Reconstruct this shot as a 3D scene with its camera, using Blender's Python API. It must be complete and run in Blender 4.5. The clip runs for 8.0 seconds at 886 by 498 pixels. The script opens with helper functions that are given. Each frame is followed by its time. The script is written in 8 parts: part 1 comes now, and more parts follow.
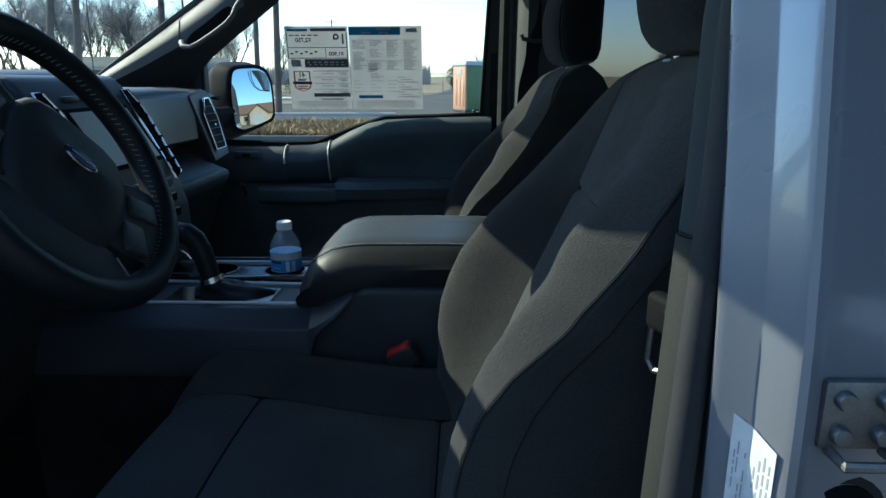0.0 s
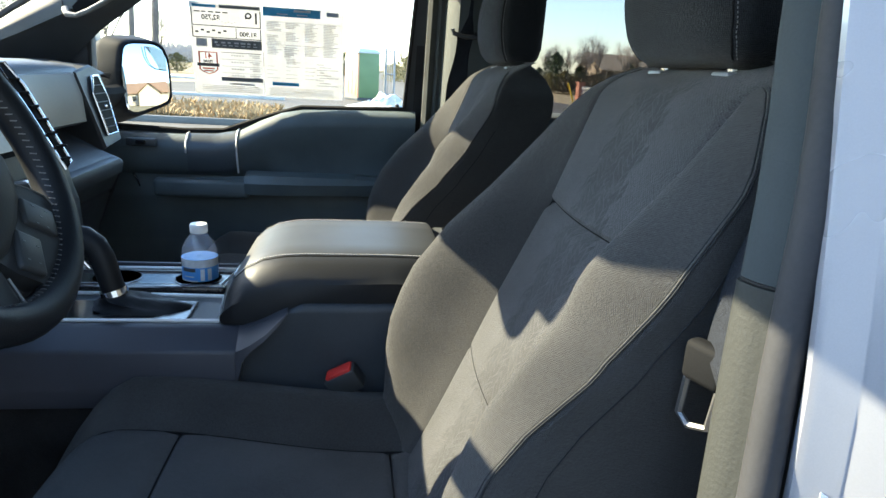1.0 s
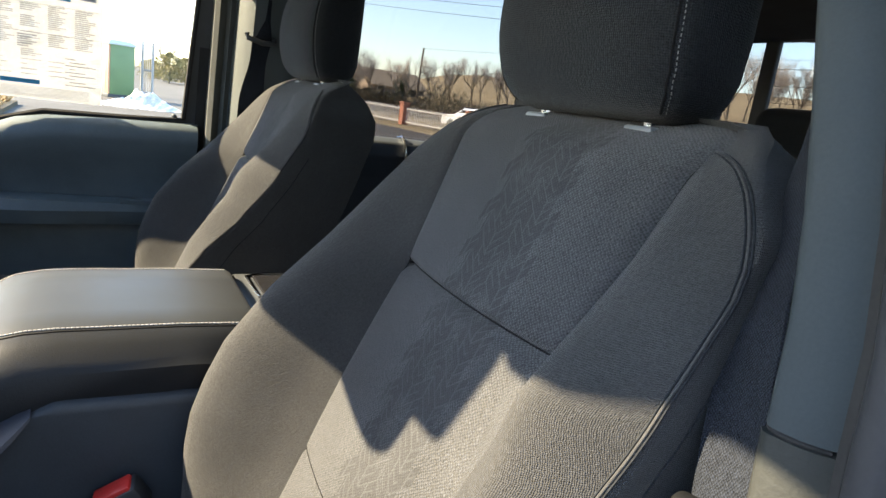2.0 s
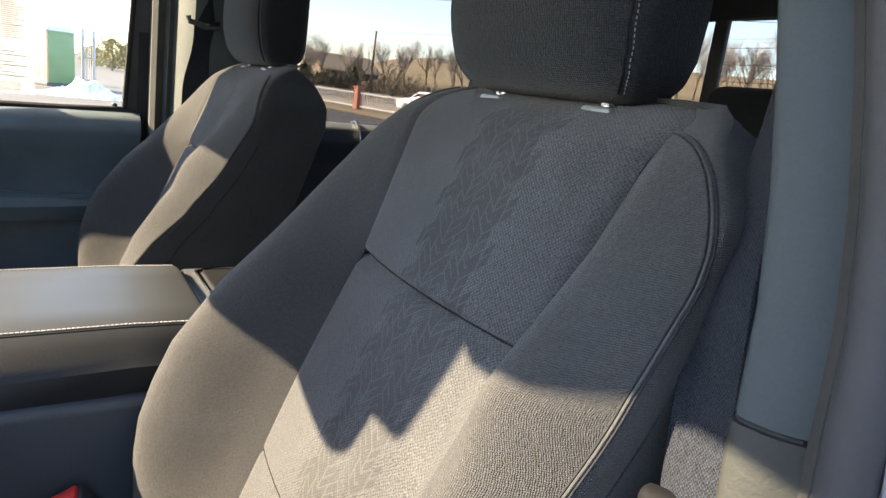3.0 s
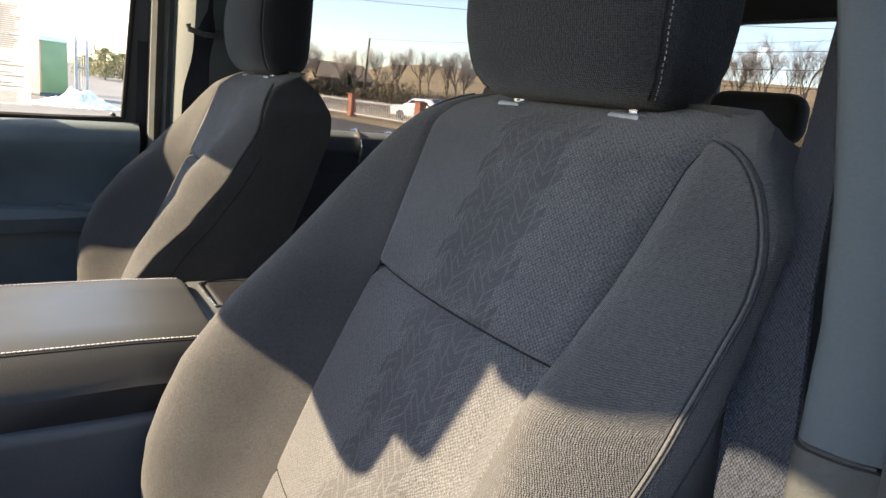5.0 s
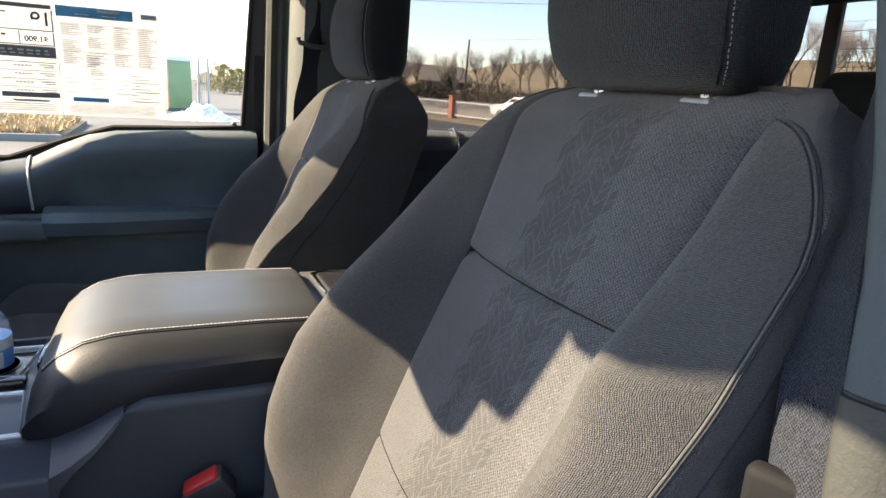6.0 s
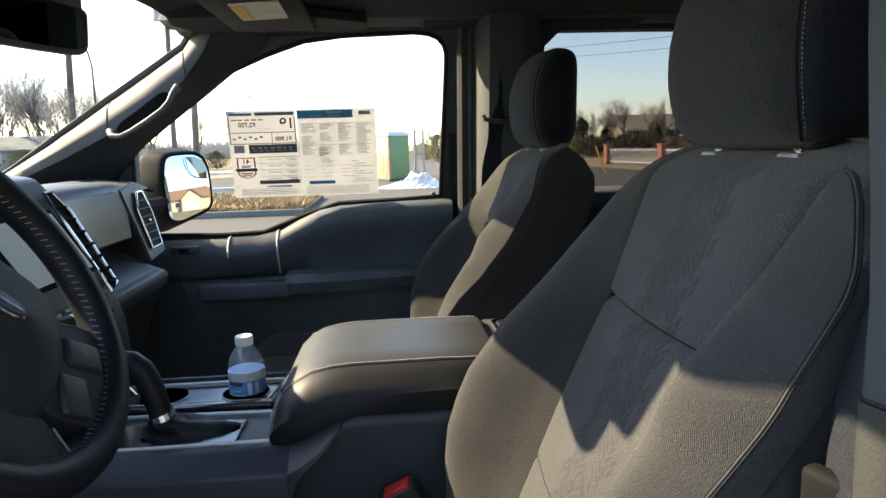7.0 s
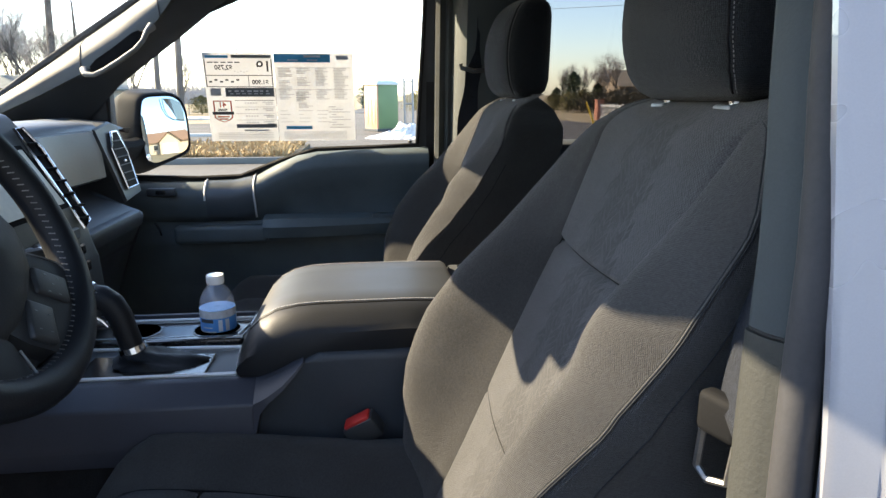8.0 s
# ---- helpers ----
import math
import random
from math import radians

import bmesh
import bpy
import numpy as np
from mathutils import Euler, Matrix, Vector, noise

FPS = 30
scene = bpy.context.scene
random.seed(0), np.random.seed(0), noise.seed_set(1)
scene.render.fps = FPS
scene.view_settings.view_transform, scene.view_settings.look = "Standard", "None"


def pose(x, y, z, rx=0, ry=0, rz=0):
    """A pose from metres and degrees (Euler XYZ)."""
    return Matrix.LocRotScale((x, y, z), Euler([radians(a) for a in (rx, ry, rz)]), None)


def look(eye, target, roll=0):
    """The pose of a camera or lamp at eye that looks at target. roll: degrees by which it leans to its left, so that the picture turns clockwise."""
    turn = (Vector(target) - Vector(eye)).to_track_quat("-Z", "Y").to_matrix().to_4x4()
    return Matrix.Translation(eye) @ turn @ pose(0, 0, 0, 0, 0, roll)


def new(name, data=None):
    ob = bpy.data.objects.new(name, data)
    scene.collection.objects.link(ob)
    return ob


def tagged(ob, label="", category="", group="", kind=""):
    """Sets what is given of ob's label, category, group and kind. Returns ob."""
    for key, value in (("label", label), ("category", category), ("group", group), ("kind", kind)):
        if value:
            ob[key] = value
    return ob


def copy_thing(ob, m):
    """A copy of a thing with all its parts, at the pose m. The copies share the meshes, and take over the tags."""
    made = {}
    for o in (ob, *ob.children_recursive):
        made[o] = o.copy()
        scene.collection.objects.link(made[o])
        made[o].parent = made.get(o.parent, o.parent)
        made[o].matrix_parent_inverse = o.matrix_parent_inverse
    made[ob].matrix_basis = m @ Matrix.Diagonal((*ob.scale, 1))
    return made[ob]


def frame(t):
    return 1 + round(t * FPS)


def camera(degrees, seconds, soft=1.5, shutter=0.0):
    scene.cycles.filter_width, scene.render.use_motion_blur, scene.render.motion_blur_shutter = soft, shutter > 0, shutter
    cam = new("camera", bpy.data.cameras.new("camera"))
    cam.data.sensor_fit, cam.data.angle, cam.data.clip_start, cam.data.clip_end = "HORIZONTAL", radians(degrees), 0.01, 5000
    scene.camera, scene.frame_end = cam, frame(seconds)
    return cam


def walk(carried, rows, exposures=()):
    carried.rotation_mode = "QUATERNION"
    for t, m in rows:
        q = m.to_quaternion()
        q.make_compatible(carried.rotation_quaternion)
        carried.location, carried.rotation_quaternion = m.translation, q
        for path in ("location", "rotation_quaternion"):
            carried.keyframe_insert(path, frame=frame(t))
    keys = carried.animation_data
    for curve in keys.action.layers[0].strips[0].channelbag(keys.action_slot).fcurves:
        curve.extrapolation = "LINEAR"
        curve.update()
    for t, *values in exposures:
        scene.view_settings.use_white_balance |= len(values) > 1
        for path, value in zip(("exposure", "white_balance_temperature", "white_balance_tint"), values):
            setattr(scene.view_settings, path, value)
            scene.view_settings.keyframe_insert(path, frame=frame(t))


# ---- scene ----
cam = camera(68.6, 8.0)
PATH = [
    (0, (-0.167, -1.185, 1.560), (-0.229, 0.747, 1.047), -0.1),
    (0.2, (-0.229, -1.185, 1.557), (-0.159, 0.736, 1.004), 1.3),
    (0.5, (-0.266, -1.178, 1.567), (-0.057, 0.723, 0.983), 2.9),
    (0.8, (-0.257, -1.123, 1.568), (0.017, 0.775, 1.004), 2.7),
    (1, (-0.260, -1.085, 1.568), (0.022, 0.822, 1.035), 3.5),
    (1.3, (-0.266, -1.017, 1.575), (0.174, 0.874, 1.095), 5.5),
    (1.5, (-0.285, -0.969, 1.579), (0.323, 0.882, 1.129), 6.0),
    (1.8, (-0.285, -0.906, 1.586), (0.549, 0.854, 1.122), 6.1),
    (2, (-0.290, -0.884, 1.578), (0.645, 0.829, 1.141), 7.9),
    (2.2, (-0.299, -0.870, 1.580), (0.690, 0.814, 1.148), 8.4),
    (3.3, (-0.273, -0.864, 1.576), (0.774, 0.773, 1.105), 6.9),
    (3.5, (-0.277, -0.856, 1.575), (0.761, 0.789, 1.110), 7.0),
    (4, (-0.287, -0.848, 1.583), (0.700, 0.837, 1.153), 5.7),
    (4.5, (-0.288, -0.835, 1.577), (0.744, 0.819, 1.132), 6.8),
    (4.7, (-0.286, -0.837, 1.576), (0.773, 0.797, 1.121), 6.6),
    (5.8, (-0.294, -0.868, 1.578), (0.656, 0.838, 1.143), 4.7),
    (6, (-0.298, -0.893, 1.575), (0.480, 0.887, 1.099), 3.7),
    (6.2, (-0.286, -0.937, 1.583), (0.273, 0.935, 1.147), 1.2),
    (6.5, (-0.263, -1.012, 1.589), (0.083, 0.925, 1.230), -0.2),
    (6.8, (-0.257, -1.031, 1.599), (-0.018, 0.934, 1.319), -1.3),
    (7, (-0.270, -1.037, 1.597), (-0.104, 0.930, 1.279), -1.7),
    (7.2, (-0.277, -1.048, 1.594), (-0.248, 0.921, 1.245), -2.2),
    (7.5, (-0.253, -1.057, 1.598), (-0.200, 0.902, 1.200), -2.5),
    (7.7, (-0.245, -1.068, 1.593), (-0.148, 0.885, 1.173), -1.1),
    (8, (-0.237, -1.073, 1.590), (-0.037, 0.863, 1.129), -0.1),
]
EXPOSURES = [(0, 1.45, 5000, -6), (0.2, 2.05, 5150, -4), (0.5, 2.96, 5400, -2), (1.0, 3.3, 5950, 2), (1.5, 3.33, 6050, 6), (2.0, 3.38, 6450, 8), (3.3, 3.64, 6650, 12), (3.6, 3.6, 6680, 12), (4.0, 3.48, 6700, 13), (4.5, 3.52, 6700, 13), (6.0, 3.46, 6600, 12), (6.5, 3.1, 6650, 9), (7.0, 2.78, 6700, 9), (7.5, 2.8, 6600, 9), (8.0, 3.03, 6400, 10)]
walk(cam, [(t, look(eye, target, roll)) for t, eye, target, roll in PATH], EXPOSURES)

# ---------------------------------------------------------------- light
SUN_EL, SUN_AZ = 30.6, -66.0          # azimuth from +y towards +x
world = bpy.data.worlds.new("sky")
scene.world = world
world.use_nodes = True
wn = world.node_tree.nodes
sky = wn.new("ShaderNodeTexSky")
sky.sky_type = "NISHITA"
sky.sun_disc = False
sky.sun_elevation, sky.sun_rotation = radians(SUN_EL), radians(SUN_AZ)
sky.air_density, sky.dust_density, sky.ozone_density = 1.0, 0.7, 1.3
wn["Background"].inputs["Strength"].default_value = 0.125
world.node_tree.links.new(sky.outputs[0], wn["Background"].inputs["Color"])
sun = new("sun", bpy.data.lights.new("sun", "SUN"))
sun.data.energy, sun.data.angle, sun.data.color = 3.6, radians(0.5), (1.0, 0.81, 0.54)
sd = Vector((math.sin(radians(SUN_AZ)) * math.cos(radians(SUN_EL)), math.cos(radians(SUN_AZ)) * math.cos(radians(SUN_EL)), math.sin(radians(SUN_EL))))
sun.matrix_world = look(sd * 30, (0, 0, 0))


# ---------------------------------------------------------------- materials
def mat(name, color, rough=0.6, metal=0.0, vary=0.12, scale=6.0, fine=150.0, bump=0.15, dist=0.002, spec=0.5, color2=None, wear=0.0, coat=0.0):
    """A surface with stains at one scale and grain at another, and a fine relief."""
    m = bpy.data.materials.new(name)
    m.use_nodes = True
    n, l = m.node_tree.nodes, m.node_tree.links
    b = n["Principled BSDF"]
    tc = n.new("ShaderNodeTexCoord")
    big, small = n.new("ShaderNodeTexNoise"), n.new("ShaderNodeTexNoise")
    big.inputs["Scale"].default_value, big.inputs["Detail"].default_value = scale, 4
    small.inputs["Scale"].default_value, small.inputs["Detail"].default_value = fine, 3
    for t in (big, small):
        l.new(tc.outputs["Object"], t.inputs["Vector"])
    mix = n.new("ShaderNodeMix")
    mix.data_type = "RGBA"
    c2 = color2 or tuple(c * (1 - vary * 2) for c in color)
    mix.inputs["A"].default_value = (*[min(1, c * (1 + vary * 0.5)) for c in color], 1)
    mix.inputs["B"].default_value = (*c2, 1)
    ramp = n.new("ShaderNodeValToRGB")
    ramp.color_ramp.elements[0].position, ramp.color_ramp.elements[1].position = 0.35, 0.7
    add = n.new("ShaderNodeMath")
    add.operation = "MULTIPLY_ADD"
    add.inputs[1].default_value, add.inputs[2].default_value = 0.35, 0.0
    l.new(small.outputs["Fac"], add.inputs[0])
    s2 = n.new("ShaderNodeMath")
    s2.operation = "MULTIPLY_ADD"
    s2.inputs[1].default_value = 0.7
    l.new(big.outputs["Fac"], s2.inputs[0])
    l.new(add.outputs[0], s2.inputs[2])
    l.new(s2.outputs[0], ramp.inputs["Fac"])
    l.new(ramp.outputs["Color"], mix.inputs["Factor"])
    l.new(mix.outputs["Result"], b.inputs["Base Color"])
    rr = n.new("ShaderNodeMapRange")
    rr.inputs["To Min"].default_value, rr.inputs["To Max"].default_value = max(0.02, rough - 0.08), min(1, rough + 0.08)
    l.new(big.outputs["Fac"], rr.inputs["Value"])
    l.new(rr.outputs[0], b.inputs["Roughness"])
    b.inputs["Metallic"].default_value = metal
    b.inputs["Specular IOR Level"].default_value = spec
    b.inputs["Coat Weight"].default_value = coat
    if bump:
        bp = n.new("ShaderNodeBump")
        bp.inputs["Strength"].default_value, bp.inputs["Distance"].default_value = bump, dist
        l.new(small.outputs["Fac"], bp.inputs["Height"])
        l.new(bp.outputs[0], b.inputs["Normal"])
    return m


def math_node(n, l, op, a, b=None, c=None):
    m = n.new("ShaderNodeMath")
    m.operation = op
    for i, v in enumerate((a, b, c)):
        if v is None:
            continue
        if isinstance(v, (int, float)):
            m.inputs[i].default_value = v
        else:
            l.new(v, m.inputs[i])
    return m.outputs[0]


def fabric(name, color, pitch, style, strength=0.5, tread=None, depth=0.2, sheen=0.1):
    """Woven seat cloth laid out along the cover: dots, diamonds or webbing, and on the insert an embossed tyre tread."""
    m = mat(name, color, 0.9, 0, 0.12, 9, 700, 0.0, spec=0.1)
    n, l = m.node_tree.nodes, m.node_tree.links
    b = n["Principled BSDF"]
    b.inputs["Sheen Weight"].default_value, b.inputs["Sheen Roughness"].default_value = sheen, 0.4
    tc = n.new("ShaderNodeTexCoord")
    sep = n.new("ShaderNodeSeparateXYZ")
    l.new(tc.outputs["UV"], sep.inputs[0])
    k = 2 * math.pi / pitch
    # yarns wander a little, so that no two rows run quite true
    wander = n.new("ShaderNodeTexNoise")
    wander.inputs["Scale"].default_value, wander.inputs["Detail"].default_value = 330, 2
    l.new(tc.outputs["UV"], wander.inputs["Vector"])
    off = n.new("ShaderNodeSeparateXYZ")
    l.new(wander.outputs["Color"], off.inputs[0])
    u = math_node(n, l, "MULTIPLY_ADD", math_node(n, l, "SUBTRACT", off.outputs["X"], 0.5), pitch * 1.1, sep.outputs["X"])
    v = math_node(n, l, "MULTIPLY_ADD", math_node(n, l, "SUBTRACT", off.outputs["Y"], 0.5), pitch * 1.1, sep.outputs["Y"])

    def wave(x, f):
        return math_node(n, l, "SINE", math_node(n, l, "MULTIPLY", x, f))
    both, less = math_node(n, l, "ADD", u, v), math_node(n, l, "SUBTRACT", u, v)
    if style == "dots":
        w = math_node(n, l, "MULTIPLY", wave(u, k), wave(v, k * 1.12))
    elif style == "diamond":
        w = math_node(n, l, "MULTIPLY", wave(both, k * 0.72), wave(less, k * 0.72))
    else:
        w = math_node(n, l, "MULTIPLY", wave(u, k), wave(math_node(n, l, "ADD", v, math_node(n, l, "MULTIPLY", u, 0.3)), k))
    speck = n.new("ShaderNodeTexNoise")
    speck.inputs["Scale"].default_value, speck.inputs["Detail"].default_value = 420, 2
    l.new(tc.outputs["Object"], speck.inputs["Vector"])
    w = math_node(n, l, "MULTIPLY_ADD", math_node(n, l, "SUBTRACT", speck.outputs["Fac"], 0.5), 1.8, math_node(n, l, "MULTIPLY", w, 0.85))
    h = w
    if tread is not None:
        # a strip of dull lugs, parted by thin pale zigzag stitches
        u, v = sep.outputs["X"], sep.outputs["Y"]
        c = math_node(n, l, "SUBTRACT", u, tread)
        side = math_node(n, l, "ADD", c, 0.5)
        zig = math_node(n, l, "PINGPONG", side, 0.0205)
        ph = math_node(n, l, "MULTIPLY", math_node(n, l, "ADD", v, math_node(n, l, "MULTIPLY", zig, 0.95)), 1 / 0.0195)
        row = math_node(n, l, "FLOOR", ph)
        f = math_node(n, l, "FRACT", ph)
        stag = math_node(n, l, "MULTIPLY", math_node(n, l, "FRACT", math_node(n, l, "MULTIPLY", row, 0.5)), 0.024)
        across = math_node(n, l, "FRACT", math_node(n, l, "MULTIPLY", math_node(n, l, "ADD", side, stag), 1 / 0.0205))
        line = math_node(n, l, "MAXIMUM", math_node(n, l, "LESS_THAN", f, 0.09), math_node(n, l, "LESS_THAN", across, 0.08))
        line = math_node(n, l, "MAXIMUM", line, math_node(n, l, "MULTIPLY", math_node(n, l, "COMPARE", f, 0.55, 0.045), math_node(n, l, "GREATER_THAN", across, 0.45)))
        half = math_node(n, l, "ADD", 0.037, math_node(n, l, "MULTIPLY", stag, 0.9))
        strip = math_node(n, l, "LESS_THAN", math_node(n, l, "ABSOLUTE", c), half)
        nz = n.new("ShaderNodeTexNoise")
        nz.inputs["Scale"].default_value = 24
        l.new(tc.outputs["UV"], nz.inputs["Vector"])
        worn = n.new("ShaderNodeMapRange")
        worn.inputs["From Min"].default_value, worn.inputs["From Max"].default_value = 0.25, 0.5
        l.new(nz.outputs["Fac"], worn.inputs["Value"])
        lug = math_node(n, l, "MULTIPLY", math_node(n, l, "MULTIPLY", strip, worn.outputs[0]), 0.95)
        flat = math_node(n, l, "MULTIPLY_ADD", w, 0.35, math_node(n, l, "MULTIPLY_ADD", line, 0.75, -0.58))
        h = math_node(n, l, "ADD", math_node(n, l, "MULTIPLY", w, math_node(n, l, "SUBTRACT", 1.0, lug)), math_node(n, l, "MULTIPLY", flat, lug))
    # relief shading put into the colour: raised threads paler, hollows between them darker
    shade = n.new("ShaderNodeMix")
    shade.data_type = "RGBA"
    shade.blend_type = "MULTIPLY"
    src = b.inputs["Base Color"].links[0].from_socket
    l.new(src, shade.inputs["A"])
    lift = n.new("ShaderNodeMapRange")
    lift.inputs["From Min"].default_value, lift.inputs["From Max"].default_value = -1.0, 1.0
    lift.inputs["To Min"].default_value, lift.inputs["To Max"].default_value = 1 - depth, 1 + depth
    l.new(h, lift.inputs["Value"])
    shade.inputs["Factor"].default_value = 1.0
    l.new(lift.outputs[0], shade.inputs["B"])
    l.new(shade.outputs["Result"], b.inputs["Base Color"])
    bp = n.new("ShaderNodeBump")
    bp.inputs["Strength"].default_value, bp.inputs["Distance"].default_value = strength, 0.0005
    l.new(h, bp.inputs["Height"])
    l.new(bp.outputs[0], b.inputs["Normal"])
    return m


CLOTH = fabric("seat_cloth", (0.0465, 0.047, 0.048), 0.0020, "diamond", 0.8, depth=0.38)
# seat cloth darkened to carry the shade of headrests and grooves
CLOTH_SHADED = fabric("shaded_seat_cloth", (0.0185, 0.0205, 0.0235), 0.0026, "diamond", 0.8, depth=0.5)
SEAM = mat("black_seam_cord", (0.012, 0.012, 0.013), 0.95, 0, 0.1, 30, 600, 0.0, spec=0.05)
WHEELPAD = mat("black_wheel_pad", (0.024, 0.027, 0.030), 0.6, 0, 0.12, 8, 500, 0.25, 0.0008, spec=0.35)
# bluish so that the added wall's bounce cools the shaded side
FILLWALL = mat("fill_light_wall", (0.21, 0.25, 0.31), 0.85, 0, 0.1, 1, 40, 0.2, 0.005)
CLOTH_INSERT = fabric("seat_insert_cloth", (0.054, 0.0555, 0.059), 0.0036, "dots", 1.0, tread=-0.020, depth=0.5, sheen=0.1)
CLOTH_BELT = fabric("belt_webbing", (0.017, 0.020, 0.027), 0.0024, "webbing", 0.9, depth=0.8, sheen=0.02)
VINYL = mat("black_vinyl", (0.033, 0.041, 0.052), 0.55, 0, 0.15, 8, 500, 0.25, 0.0008)
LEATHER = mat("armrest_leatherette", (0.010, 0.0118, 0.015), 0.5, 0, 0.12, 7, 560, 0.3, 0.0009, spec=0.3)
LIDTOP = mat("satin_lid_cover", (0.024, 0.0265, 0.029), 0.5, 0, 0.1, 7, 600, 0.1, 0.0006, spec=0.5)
DOORSATIN = mat("satin_door_insert", (0.060, 0.074, 0.088), 0.38, 0, 0.1, 8, 500, 0.08, 0.0004)
RAIL = mat("blue_grey_satin_plastic", (0.031, 0.035, 0.050), 0.5, 0, 0.12, 8, 500, 0.15, 0.0006)
# lighter copy of the seal grey, for the strip that catches sun
SEALLIT = mat("sunlit_door_seal", (0.066, 0.072, 0.069), 0.75, 0, 0.12, 15, 300, 0.2, 0.001)
PILLARTEAL = mat("teal_grey_pillar_trim", (0.036, 0.046, 0.049), 0.65, 0, 0.1, 6, 500, 0.25, 0.0008)
PLASTIC = mat("black_plastic", (0.034, 0.038, 0.042), 0.5, 0, 0.15, 10, 600, 0.2, 0.0006)
GLOSSY = mat("gloss_black_plastic", (0.015, 0.015, 0.017), 0.18, 0, 0.1, 8, 300, 0.05, 0.0004)
DASHTOP = mat("dashboard_pad", (0.085, 0.10, 0.117), 0.48, 0, 0.15, 6, 500, 0.3, 0.0008)
PANEL = mat("brushed_grey_panel", (0.11, 0.122, 0.132), 0.45, 0.2, 0.1, 5, 350, 0.08, 0.0005)
COLLAR = mat("grey_collar_plastic", (0.12, 0.13, 0.14), 0.4, 0, 0.1, 20, 300, 0.05, 0.0004)
CHROME = mat("satin_chrome", (0.75, 0.76, 0.78), 0.16, 1.0, 0.06, 20, 200, 0.03, 0.0003)
PALETRIM = mat("pale_pillar_trim", (0.105, 0.104, 0.096), 0.55, 0, 0.08, 6, 500, 0.25, 0.0008)
PILLARPALE = mat("grey_green_pillar_trim", (0.040, 0.045, 0.042), 0.6, 0, 0.08, 6, 500, 0.25, 0.0008, spec=0.3)
# chrome as pale, mostly diffuse colour, which paints in its sky reflections
LITCHROME = mat("chrome_painted_bright", (0.70, 0.72, 0.74), 0.34, 0.18, 0.06, 20, 200, 0.03, 0.0003)
DOORVINYL = mat("door_vinyl", (0.09, 0.118, 0.134), 0.55, 0, 0.15, 8, 500, 0.25, 0.0008)
TRIMGREY = mat("grey_pillar_trim", (0.034, 0.042, 0.047), 0.7, 0, 0.08, 6, 500, 0.25, 0.0008, spec=0.15)
TRIMDARK = mat("dark_pillar_trim", (0.022, 0.028, 0.031), 0.65, 0, 0.1, 6, 500, 0.25, 0.0008)
PILLARGRAIN = mat("grained_pillar_plastic", (0.023, 0.025, 0.024), 0.65, 0, 0.1, 6, 330, 0.4, 0.0010, spec=0.25)
SEALBULB = mat("soft_bulb_seal", (0.025, 0.026, 0.030), 0.7, 0, 0.12, 15, 300, 0.2, 0.001, spec=0.25)
HEADLINER = mat("headliner_cloth", (0.017, 0.0195, 0.022), 0.95, 0, 0.1, 12, 900, 0.3, 0.001)
SEALGREY = mat("grey_door_seal", (0.044, 0.047, 0.045), 0.8, 0, 0.12, 15, 300, 0.2, 0.001, spec=0.2)
RUBBER = mat("door_seal_rubber", (0.024, 0.024, 0.025), 0.8, 0, 0.15, 15, 300, 0.2, 0.001, spec=0.2)
PAINT = mat("silver_body_paint", (0.265, 0.28, 0.325), 0.28, 0.35, 0.05, 3, 900, 0.02, 0.0003, coat=0.6)
CARPET = mat("floor_carpet", (0.02, 0.02, 0.021), 0.98, 0, 0.25, 14, 600, 0.8, 0.004, spec=0.1)
RED = mat("red_plastic", (0.55, 0.03, 0.025), 0.4, 0, 0.1, 30, 400, 0.05, 0.0004)
STEEL = mat("zinc_steel", (0.26, 0.26, 0.265), 0.5, 1.0, 0.15, 40, 400, 0.1, 0.0005)
THREAD = mat("dull_thread", (0.17, 0.17, 0.17), 0.8, 0, 0.1, 50, 800, 0.2, 0.0005)
STITCH = mat("pale_thread", (0.45, 0.45, 0.45), 0.8, 0, 0.1, 50, 800, 0.2, 0.0005)
PAPER = mat("sticker_paper", (0.5, 0.5, 0.495), 0.6, 0, 0.06, 7, 200, 0.1, 0.0008)
pn, pl = PAPER.node_tree.nodes, PAPER.node_tree.links
thru, blend = pn.new("ShaderNodeBsdfTranslucent"), pn.new("ShaderNodeMixShader")
thru.inputs["Color"].default_value = (0.64, 0.65, 0.66, 1)
blend.inputs[0].default_value = 0.3
pl.new(pn["Principled BSDF"].outputs[0], blend.inputs[1])
pl.new(thru.outputs[0], blend.inputs[2])
pl.new(blend.outputs[0], pn["Material Output"].inputs["Surface"])
INK = mat("black_ink", (0.06, 0.06, 0.065), 0.6, 0, 0.1, 30, 200, 0.0)
BANDINK = mat("dark_grey_ink", (0.13, 0.135, 0.14), 0.6, 0, 0.1, 30, 200, 0.0)
GREYINK = mat("grey_ink", (0.38, 0.39, 0.4), 0.6, 0, 0.1, 30, 200, 0.0)
BLUEINK = mat("blue_ink", (0.05, 0.28, 0.50), 0.5, 0, 0.1, 30, 200, 0.0)
BADGEBLUE = mat("badge_enamel", (0.012, 0.03, 0.09), 0.25, 0, 0.1, 30, 200, 0.0)
REDINK = mat("red_ink", (0.6, 0.12, 0.08), 0.5, 0, 0.1, 30, 200, 0.0)
CREAM = mat("cream_label", (0.62, 0.58, 0.44), 0.6, 0, 0.1, 20, 200, 0.05)


